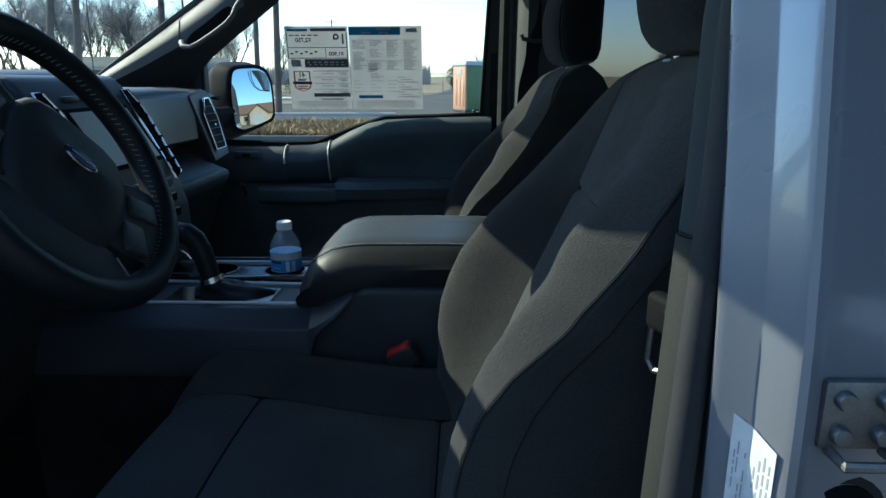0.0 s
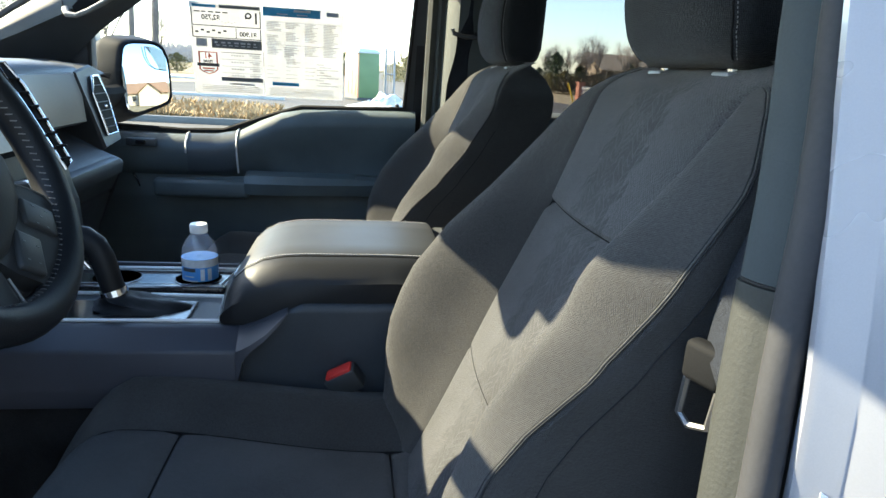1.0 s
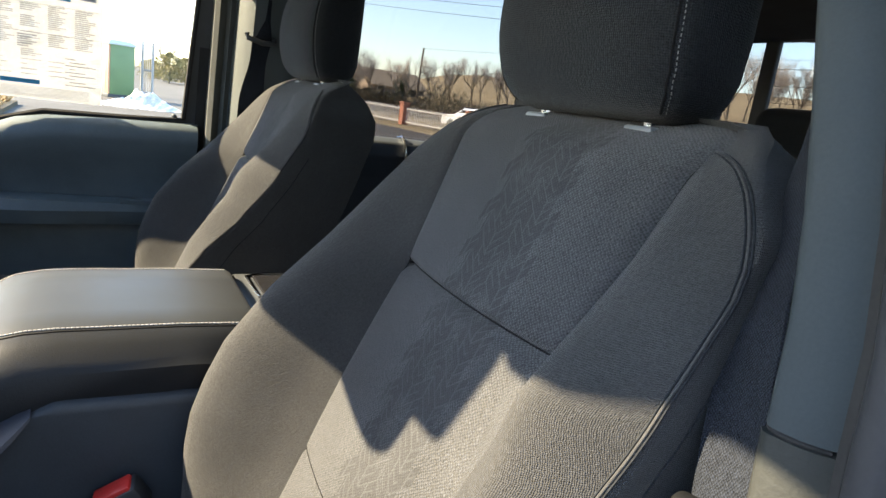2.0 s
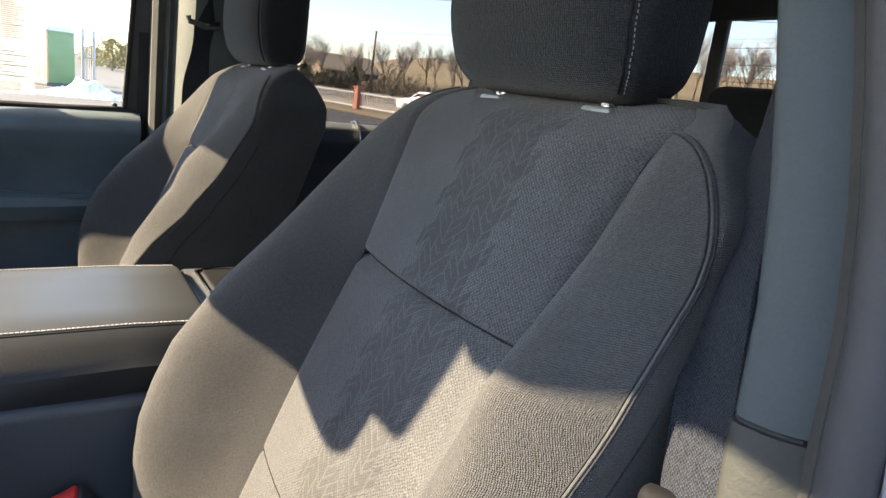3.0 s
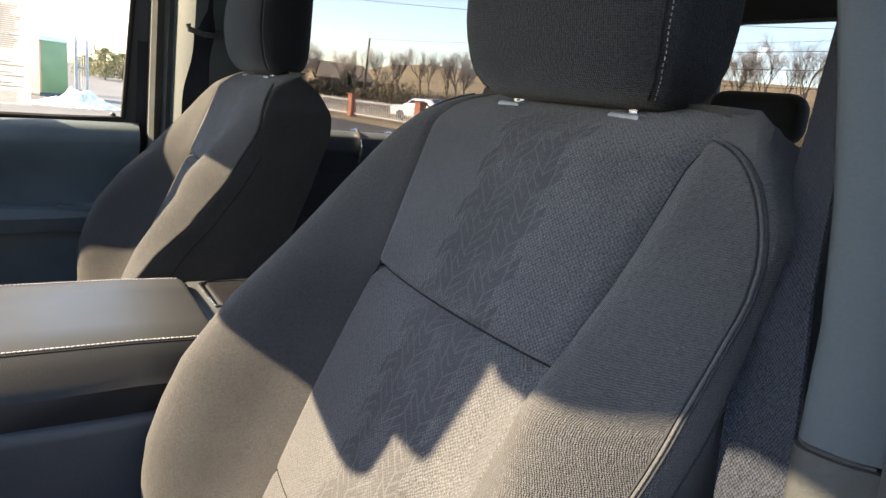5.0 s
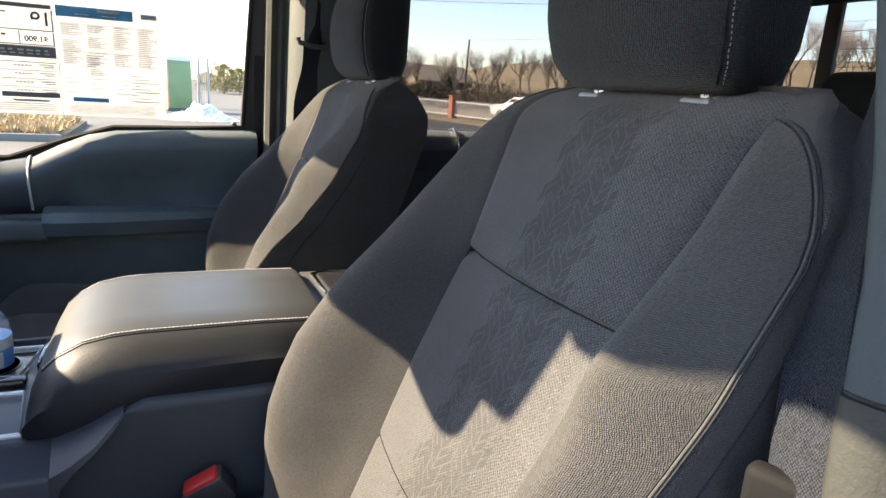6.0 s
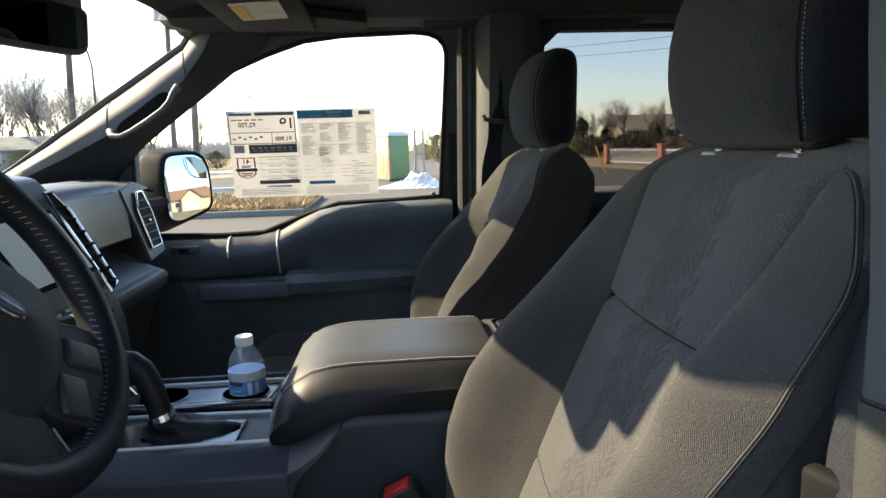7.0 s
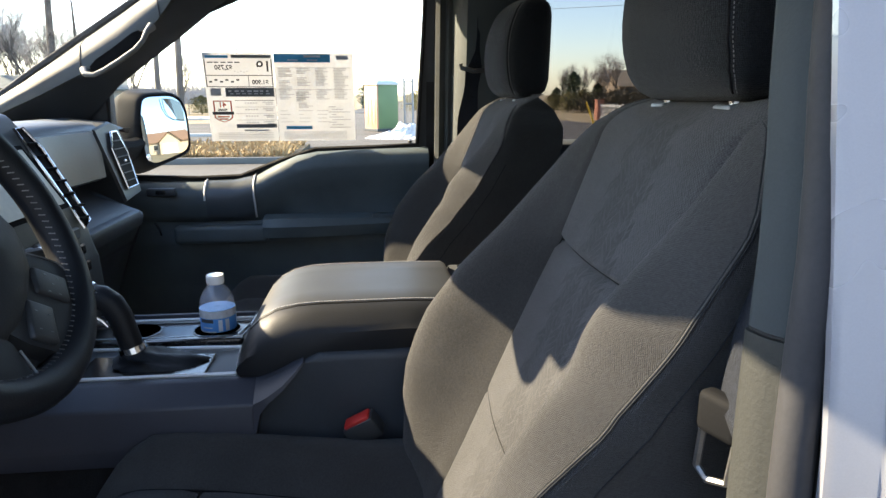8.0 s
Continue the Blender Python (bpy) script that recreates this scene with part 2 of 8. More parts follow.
def thin_glass(name, tint, gloss):
    """A thin pane: light goes straight through, with a faint mirror on it."""
    m = bpy.data.materials.new(name)
    m.use_nodes = True
    n, l = m.node_tree.nodes, m.node_tree.links
    tr, gl, mx = n.new("ShaderNodeBsdfTransparent"), n.new("ShaderNodeBsdfGlossy"), n.new("ShaderNodeMixShader")
    tr.inputs[0].default_value = (*tint, 1)
    gl.inputs["Roughness"].default_value = 0.0
    fr = n.new("ShaderNodeFresnel")
    fr.inputs["IOR"].default_value = gloss
    l.new(fr.outputs[0], mx.inputs[0])
    l.new(tr.outputs[0], mx.inputs[1])
    l.new(gl.outputs[0], mx.inputs[2])
    l.new(mx.outputs[0], n["Material Output"].inputs["Surface"])
    return m


def clear_film(name, tint, shine, rough, painted_haze):
    """Clear plastic or water seen through: straight through, with an even weak gloss and a white haze painted for
    refracted window light.
    """
    m = bpy.data.materials.new(name)
    m.use_nodes = True
    n, l = m.node_tree.nodes, m.node_tree.links
    tr, gl, mx = n.new("ShaderNodeBsdfTransparent"), n.new("ShaderNodeBsdfGlossy"), n.new("ShaderNodeMixShader")
    tr.inputs[0].default_value = (*tint, 1)
    gl.inputs["Roughness"].default_value = rough
    mx.inputs[0].default_value = shine
    # white diffuse share in place of bright windows refracted by the bottle
    df, haze = n.new("ShaderNodeBsdfDiffuse"), n.new("ShaderNodeMixShader")
    df.inputs[0].default_value = (0.8, 0.8, 0.8, 1)
    haze.inputs[0].default_value = painted_haze
    l.new(tr.outputs[0], haze.inputs[1])
    l.new(df.outputs[0], haze.inputs[2])
    l.new(haze.outputs[0], mx.inputs[1])
    l.new(gl.outputs[0], mx.inputs[2])
    l.new(mx.outputs[0], n["Material Output"].inputs["Surface"])
    return m


WINDOW = thin_glass("window_glass", (0.96, 0.97, 0.965), 1.35)
TINTED = thin_glass("privacy_glass", (0.42, 0.415, 0.42), 1.35)
MIRROR = mat("mirror_glass", (0.36, 0.41, 0.46), 0.01, 1.0, 0.0, 5, 100, 0.0)
for node in MIRROR.node_tree.nodes:
    if node.type == "MAP_RANGE":
        node.inputs["To Min"].default_value, node.inputs["To Max"].default_value = 0.0, 0.005
PET = clear_film("clear_plastic", (0.95, 0.955, 0.955), 0.07, 0.10, 0.16)
WATER = clear_film("water", (0.93, 0.94, 0.945), 0.04, 0.05, 0.05)
CAPW = mat("white_cap_plastic", (0.8, 0.8, 0.8), 0.4, 0, 0.04, 30, 200, 0.05)
LABELBLUE = mat("blue_bottle_label", (0.05, 0.22, 0.60), 0.35, 0, 0.2, 40, 200, 0.05, color2=(0.12, 0.34, 0.70))
LABELPALE = mat("pale_label_print", (0.60, 0.62, 0.64), 0.35, 0, 0.15, 60, 200, 0.05)
LABELWHITE = mat("white_bottle_label", (0.75, 0.78, 0.82), 0.35, 0, 0.1, 40, 200, 0.05)
# beige base colour stands in for the sunlit cab mirrored in the screen
SCREEN = mat("screen_reflection_tone", (0.52, 0.49, 0.38), 0.42, 0, 0.1, 8, 100, 0.0)
ASPHALT = mat("asphalt", (0.076, 0.069, 0.06), 0.9, 0, 0.14, 0.35, 60, 0.5, 0.01, spec=0.2)
CONCRETE = mat("concrete", (0.4, 0.39, 0.36), 0.85, 0, 0.12, 1.2, 40, 0.4, 0.006)
GRASS = mat("dry_grass", (0.28, 0.225, 0.135), 0.95, 0, 0.2, 0.15, 8, 0.8, 0.05, spec=0.1)
SNOW = mat("old_snow", (0.60, 0.585, 0.56), 0.85, 0, 0.06, 3, 14, 1.0, 0.06, color2=(0.34, 0.31, 0.27))
BARK = mat("bark", (0.13, 0.115, 0.10), 0.95, 0, 0.25, 3, 30, 0.8, 0.02, spec=0.1)
TWIG = mat("bare_twigs", (0.40, 0.36, 0.325), 0.95, 0, 0.25, 2, 30, 0.0, spec=0.1)
POLEWOOD = mat("weathered_pole_wood", (0.13, 0.105, 0.085), 0.9, 0, 0.25, 2, 40, 0.6, 0.01)
NEEDLE = mat("evergreen_needles", (0.045, 0.065, 0.03), 0.9, 0, 0.3, 1, 20, 0.0, spec=0.1)
DRYLEAF = mat("dry_leaves", (0.40, 0.29, 0.15), 0.9, 0, 0.35, 4, 30, 0.0, color2=(0.17, 0.115, 0.06), spec=0.1)
OLIVE = mat("olive_leaves", (0.17, 0.145, 0.06), 0.9, 0, 0.35, 3, 30, 0.0, color2=(0.06, 0.06, 0.03), spec=0.1)
KERBSTONE = mat("dull_kerb_concrete", (0.13, 0.127, 0.118), 0.9, 0, 0.15, 1.5, 40, 0.4, 0.006)
DULLROOF = mat("dull_green_roof", (0.1, 0.11, 0.1), 0.9, 0, 0.15, 2, 30, 0.3, 0.01)
DULLWALL = mat("dull_grey_wall", (0.3, 0.3, 0.28), 0.85, 0, 0.1, 1, 40, 0.2, 0.005)
MIRRORCASE = mat("mirror_case_plastic", (0.009, 0.0095, 0.0105), 0.7, 0, 0.15, 10, 600, 0.2, 0.0006, spec=0.06)
SCRUB = mat("winter_scrub", (0.125, 0.105, 0.072), 0.95, 0, 0.35, 0.6, 12, 0.0, spec=0.1)
GREENPL = mat("green_toilet_plastic", (0.12, 0.185, 0.075), 0.55, 0, 0.1, 2, 60, 0.1)
TANPL = mat("tan_toilet_plastic", (0.5, 0.27, 0.16), 0.55, 0, 0.1, 2, 60, 0.1)
WHITEPL = mat("white_plastic", (0.42, 0.44, 0.41), 0.5, 0, 0.06, 2, 60, 0.1)
WHITEPAINT = mat("white_fence_paint", (0.45, 0.44, 0.425), 0.6, 0, 0.08, 3, 60, 0.1)
BRICK = mat("red_brick", (0.33, 0.14, 0.09), 0.9, 0, 0.2, 6, 40, 0.4, 0.01)
SIDING = mat("tan_siding", (0.24, 0.185, 0.13), 0.8, 0, 0.08, 2, 60, 0.1)
SLATE = mat("slate_print", (0.3, 0.34, 0.42), 0.6, 0, 0.1, 30, 200, 0.0)
SLOT = mat("black_hollow_plastic", (0.006, 0.006, 0.0065), 0.9, 0, 0.1, 20, 300, 0.1, 0.0005, spec=0.1)
CREAMWALL = mat("cream_siding", (0.50, 0.40, 0.28), 0.8, 0, 0.08, 2, 60, 0.1)
REDROOF = mat("red_brown_shingles", (0.26, 0.155, 0.095), 0.95, 0, 0.2, 3, 30, 0.4, 0.02)
TANROOF = mat("tan_shingles", (0.36, 0.27, 0.17), 0.95, 0, 0.2, 3, 30, 0.4, 0.02)
GALV = mat("galvanised_steel", (0.3, 0.3, 0.3), 0.6, 0.2, 0.1, 10, 60, 0.1)
YELLOW = mat("yellow_guard_plastic", (0.75, 0.45, 0.03), 0.5, 0, 0.1, 6, 60, 0.1)
CARWHITE = mat("white_car_paint", (0.78, 0.78, 0.78), 0.25, 0, 0.03, 3, 100, 0.0, coat=0.5)
CARGLASS = mat("dark_car_glass", (0.02, 0.025, 0.03), 0.08, 0, 0.1, 3, 100, 0.0)
TYRE = mat("tyre_rubber", (0.025, 0.025, 0.025), 0.85, 0, 0.2, 20, 100, 0.3)
CLUSTER = mat("instrument_face", (0.02, 0.02, 0.022), 0.3, 0, 0.1, 30, 100, 0.0)

# ---------------------------------------------------------------- mesh tools
ORIGIN = {}


def thing(name, at, label, category, group="", kind=""):
    """An Empty at a thing's base, which parents its parts."""
    ob = new(name)
    ob.location = at
    ob.empty_display_size = 0.1
    ORIGIN[ob.name] = Vector(at)
    return tagged(ob, label, category, group, kind)


def finish(bm, name, material, smooth, angle):
    bmesh.ops.recalc_face_normals(bm, faces=bm.faces)
    me = bpy.data.meshes.new(name)
    for f in bm.faces:
        f.smooth = smooth
    for e in bm.edges:
        if smooth and len(e.link_faces) == 2 and e.calc_face_angle(0) > angle:
            e.smooth = False
    bm.to_mesh(me)
    bm.free()
    me.materials.append(material)
    return me


def part(name, bm, material, parent, label="", smooth=True, angle=0.6, category=""):
    """ONE mesh under a thing or a part; bm holds world places."""
    o = ORIGIN[parent.name]
    bmesh.ops.translate(bm, vec=-o, verts=bm.verts)
    ob = new(name, finish(bm, name, material, smooth, angle))
    ob.parent = parent
    ORIGIN[ob.name] = o
    return tagged(ob, label, category)


def single(name, bm, material, label, category, kind="", smooth=True, angle=0.6, group=""):
    """A thing that is one mesh."""
    ob = new(name, finish(bm, name, material, smooth, angle))
    ORIGIN[ob.name] = Vector((0, 0, 0))
    return tagged(ob, label, category, group, kind)


def BM():
    return bmesh.new()


def box(bm, x0, x1, y0, y1, z0, z1, bev=0.0, seg=2, m=None):
    r = bmesh.ops.create_cube(bm, size=1, matrix=Matrix.Translation(((x0 + x1) / 2, (y0 + y1) / 2, (z0 + z1) / 2)) @ Matrix.Diagonal((abs(x1 - x0), abs(y1 - y0), abs(z1 - z0), 1)))
    vs = r["verts"]
    if m is not None:
        bmesh.ops.transform(bm, matrix=m, verts=vs)
    if bev:
        es = list({e for v in vs for e in v.link_edges})
        bmesh.ops.bevel(bm, geom=es, offset=bev, segments=seg, affect="EDGES", profile=0.5)
    return bm


def loft(bm, rings, caps=True, closed=True, uv=None):
    """Joins rings of equally many points; uv names the point of each ring from which the cloth is laid out."""
    vs = [[bm.verts.new(p) for p in r] for r in rings]
    n = len(rings[0])
    lay, us, hs = None, [], [0.0]
    if uv is not None:
        lay = bm.loops.layers.uv.new("cloth")
        for i, r in enumerate(rings):
            q = [Vector(p) for p in r]
            acc = [0.0]
            for a, c in zip(q, q[1:] + q[:1]):
                acc.append(acc[-1] + (c - a).length)
            us.append([a - acc[uv] for a in acc])
            if i:
                hs.append(hs[-1] + (q[uv] - Vector(rings[i - 1][uv])).length)
    for k, (a, b) in enumerate(zip(vs, vs[1:])):
        for i in range(n if closed else n - 1):
            j = (i + 1) % n
            f = bm.faces.new((a[i], a[j], b[j], b[i]))
            if lay:
                for lp, (kk, ii) in zip(f.loops, ((k, i), (k, i + 1), (k + 1, i + 1), (k + 1, i))):
                    lp[lay].uv = (us[kk][ii], hs[kk])
    if caps and closed:
        bm.faces.new(vs[0][::-1])
        bm.faces.new(vs[-1])
    return bm


def tube(bm, pts, r, n=8, closed=False, flat=1.0):
    """A round bar along pts; r may be one radius or one a point."""
    pts = [Vector(p) for p in pts]
    rs = r if isinstance(r, (list, tuple)) else [r] * len(pts)
    rings, up = [], None
    for i, p in enumerate(pts):
        if closed:
            d = pts[(i + 1) % len(pts)] - pts[i - 1]
        else:
            d = pts[min(i + 1, len(pts) - 1)] - pts[max(i - 1, 0)]
        d.normalize()
        if up is None:
            up = d.orthogonal().normalized()
        up = (up - d * up.dot(d)).normalized()
        side = d.cross(up)
        rings.append([p + (up * math.cos(a) + side * math.sin(a) * flat) * rs[i] for a in (2 * math.pi * k / n for k in range(n))])
    if closed:
        rings.append(rings[0])
    loft(bm, rings, caps=not closed)
    if closed:
        bmesh.ops.remove_doubles(bm, verts=bm.verts, dist=1e-6)
    return bm


def prism(bm, poly, y0, y1, bev=0.0, seg=2, axis="y"):
    """A polygon in x, z (or x, y; y, z) drawn out along the other axis."""
    put = {"y": lambda p, t: (p[0], t, p[1]), "z": lambda p, t: (p[0], p[1], t), "x": lambda p, t: (t, p[0], p[1])}[axis]
    a, b = [bm.verts.new(put(p, y0)) for p in poly], [bm.verts.new(put(p, y1)) for p in poly]
    fs = [bm.faces.new(a), bm.faces.new(b[::-1])]
    n = len(poly)
    for i in range(n):
        fs.append(bm.faces.new((a[i], b[i], b[(i + 1) % n], a[(i + 1) % n])))
    if bev:
        bmesh.ops.bevel(bm, geom=list({e for f in fs for e in f.edges}), offset=bev, segments=seg, affect="EDGES", profile=0.5)
    return bm


def lathe(bm, prof, at, n=24):
    """Turns (radius, height) pairs about the upright through at."""
    return loft(bm, [[(at[0] + r * math.cos(2 * math.pi * k / n), at[1] + r * math.sin(2 * math.pi * k / n), at[2] + z) for k in range(n)] for r, z in prof])


def lerp(table, x):
    return float(np.interp(x, [a for a, b in table], [b for a, b in table]))


def smooth01(t):
    t = min(1.0, max(0.0, t))
    return t * t * (3 - 2 * t)


def slab(bm, pts, thick):
    """A plate: a loop of points and the way of its thickness."""
    t = Vector(thick)
    a, b = [bm.verts.new(p) for p in pts], [bm.verts.new(Vector(p) + t) for p in pts]
    n = len(pts)
    bm.faces.new(a[::-1])
    bm.faces.new(b)
    for i in range(n):
        bm.faces.new((a[i], a[(i + 1) % n], b[(i + 1) % n], b[i]))
    return bm


def ring_frame(bm, outer, inner, thick):
    """A frame between two loops of equally many points."""
    t = Vector(thick)
    o, i = [Vector(p) for p in outer], [Vector(p) for p in inner]
    n = len(o)
    rows = [[bm.verts.new(p) for p in r] for r in (o, i, [p + t for p in i], [p + t for p in o])]
    for a, b in zip(rows, rows[1:] + rows[:1]):
        for k in range(n):
            bm.faces.new((a[k], a[(k + 1) % n], b[(k + 1) % n], b[k]))
    return bm


def glass_y(z):
    """The side glass leans in towards the roof."""
    return 0.85 - 0.2 * (z - 1.4)


# ---------------------------------------------------------------- the cab
WIN = [(-0.97, 1.372), (-0.735, 1.364), (-0.623, 1.368), (-0.506, 1.413), (-0.407, 1.444), (-0.244, 1.448), (-0.119, 1.455), (-0.1, 1.80), (-0.099, 1.835), (-0.105, 1.857), (-0.119, 1.873), (-0.142, 1.883), (-0.18, 1.887),
       (-0.367, 1.881), (-0.469, 1.869), (-0.57, 1.836), (-0.674, 1.794), (-0.816, 1.70), (-0.941, 1.621)]
RWIN = [(0.185, 1.458), (0.50, 1.458), (0.80, 1.47), (0.93, 1.50), (0.96, 1.60), (0.93, 1.80), (0.86, 1.87), (0.70, 1.888), (0.45, 1.89), (0.214, 1.89), (0.172, 1.85), (0.168, 1.70)]


def floor_pan():
    bm = BM()
    box(bm, -1.35, 1.45, -0.78, 0.84, 0.50, 0.56, 0.01)
    single("floor", bm, CARPET, "dark carpeted truck cab floor in deep shade", "floor", "structure")
    bm = BM()
    prism(bm, [(-0.24, 0.55), (-0.17, 0.74), (0.17, 0.74), (0.24, 0.55)], -1.35, 0.1, 0.03, 3, axis="x")
    single("floor_tunnel", bm, CARPET, "dark carpeted hump along the middle of the cab floor", "floor", "structure")
    bm = BM()
    box(bm, -1.42, -1.34, -0.80, 0.84, 0.5, 1.40, 0.02)
    single("wall_front", bm, CARPET, "dark firewall behind the dashboard", "wall", "structure")
    bm = BM()
    box(bm, -1.3, 1.5, -0.985, -0.80, 0.40, 0.60, 0.03, 3)
    single("door_sill", bm, PAINT, "silver painted door sill under the open doorway", "sill", "structure")


def roof():
    def header_x(y):
        if y < -0.17:
            return lerp([(-0.69, -0.729), (-0.345, -0.729), (-0.33, -0.738), (-0.317, -0.757), (-0.305, -0.775), (-0.293, -0.789), (-0.23, -0.812), (-0.17, -0.812), (-0.168, -0.79)], y)
        return -0.782 + 0.6 * (y / 0.7) ** 4 if y < 0.2 else lerp([(0.2, -0.774), (0.37, -0.757), (0.46, -0.742), (0.59, -0.738), (0.70, -0.75)], y)

    def sheet(z0, dz, dx):
        rings = []
        for i in range(70):
            y = -0.69 + 1.38 * i / 69
            crown = 0.025 * (1 - (y / 0.7) ** 2) - 0.008 * max(0, (abs(y) - 0.60) / 0.1) ** 2
            h = header_x(y) + dx
            rings.append([(h, y, z0 + crown - 0.012), (h + 0.06, y, z0 + crown), (h + 0.4, y, z0 + crown + 0.012), (0.7, y, z0 + crown + 0.012), (1.5, y, z0 + crown - 0.02),
                          (1.5, y, z0 + crown - 0.02 + dz), (0.7, y, z0 + crown + 0.012 + dz), (h + 0.4, y, z0 + crown + 0.012 + dz), (h + 0.06, y, z0 + crown + dz), (h, y, z0 + crown - 0.012 + dz * 0.6)])
        return loft(BM(), rings)
    single("ceiling", sheet(1.897, 0.02, -0.005), HEADLINER, "dark grey cloth headliner of the cab", "headliner", "structure")
    single("roof", sheet(1.922, 0.03, 0.02), PAINT, "silver painted cab roof", "roof", "structure")
    bm = BM()
    slab(bm, [(-0.735, 0.50, 1.888), (-0.45, 0.50, 1.891), (-0.30, 0.60, 1.891), (-0.30, 0.79, 1.889), (-0.72, 0.80, 1.885), (-0.765, 0.79, 1.885), (-0.768, 0.70, 1.886)], (0, 0, 0.02))
    single("trim_corner", bm, HEADLINER, "dark headliner corner above the windscreen pillar", "trim", "structure", smooth=False)
    bm = BM()
    prism(bm, [(0.66, 1.905), (0.70, 1.897), (0.775, 1.897), (0.80, 1.92), (0.78, 1.95), (0.66, 1.95)], -0.16, 0.42, 0.004, 1, axis="x")
    single("trim_header", bm, HEADLINER, "dark cloth header over the pillar", "trim", "structure")
    for s, nm in ((1, "roof_rail_1"), (-1, "roof_rail_2")):
        bm = BM()
        prism(bm, [(s * 0.70, 1.96), (s * 0.745, 1.95), (s * 0.77, 1.925), (s * 0.75, 1.905), (s * 0.70, 1.90), (s * 0.64, 1.91)] if s > 0 else [(s * 0.70, 1.96), (s * 0.75, 1.945), (s * 0.79, 1.90), (s * 0.755, 1.898), (s * 0.70, 1.90), (s * 0.64, 1.91)], -0.80 if s > 0 else -0.66, 1.5, 0.006, 2, axis="x")
        single(nm, bm, TRIMDARK, "dark padded roof rail above the doors", "trim", "structure")


def rear_wall():
    bm = BM()
    outer = [(-0.78, 0.55), (0.78, 0.55), (0.84, 1.40), (0.76, 1.95), (-0.76, 1.95), (-0.84, 1.40)]
    inner = [(-0.69, 1.50), (0.69, 1.50), (0.70, 1.60), (0.65, 1.895), (-0.65, 1.895), (-0.70, 1.60)]
    ring_frame(bm, [(1.5, y, z) for y, z in outer], [(1.5, y, z) for y, z in inner], (0.06, 0, 0))
    single("wall_rear", bm, TRIMDARK, "dark trim of the cab's back wall round the rear window", "wall", "structure", smooth=False)
    w = thing("window_3", (1.53, 0, 1.5), "rear cab window with thin defroster wires", "window", kind="structure")
    p = part("pane", slab(BM(), [(1.53, y, z) for y, z in inner], (0.004, 0, 0)), TINTED, w, smooth=False)
    p.visible_shadow = False
    for s in (-1, 1):
        bm = BM()
        box(bm, 1.505, 1.525, s * 0.49, s * 0.54, 1.49, 1.90, 0.004, 1)
        part("window_bar", bm, PLASTIC, w, "black upright bar of the sliding pane")
    for k in range(6):
        z = 1.56 + 0.05 * k
        part("defroster_wire", tube(BM(), [(1.525, -0.54, z), (1.525, 0, z + 0.004), (1.525, 0.54, z)], 0.0008, 4), PLASTIC, w)


def windscreen():
    w = thing("window_4", (-1.4, 0, 1.4), "wide clear windscreen with a dark edge", "windscreen", kind="structure")
    rings = []
    for i in range(13):
        y = -0.74 + 1.48 * i / 12
        b = 0.13 * (y / 0.74) ** 2
        rings.append([(-0.80 + b * 0.8, y * 0.9, 1.93 - b * 0.25), (-1.14 + b, y * 0.97, 1.69 - b * 0.1), (-1.50 + b * 1.2, y, 1.42)])
    bm = loft(BM(), rings, caps=False, closed=False)
    ext = bmesh.ops.solidify(bm, geom=bm.faces[:], thickness=0.004)
    p = part("pane", bm, WINDOW, w)
    p.visible_shadow = False


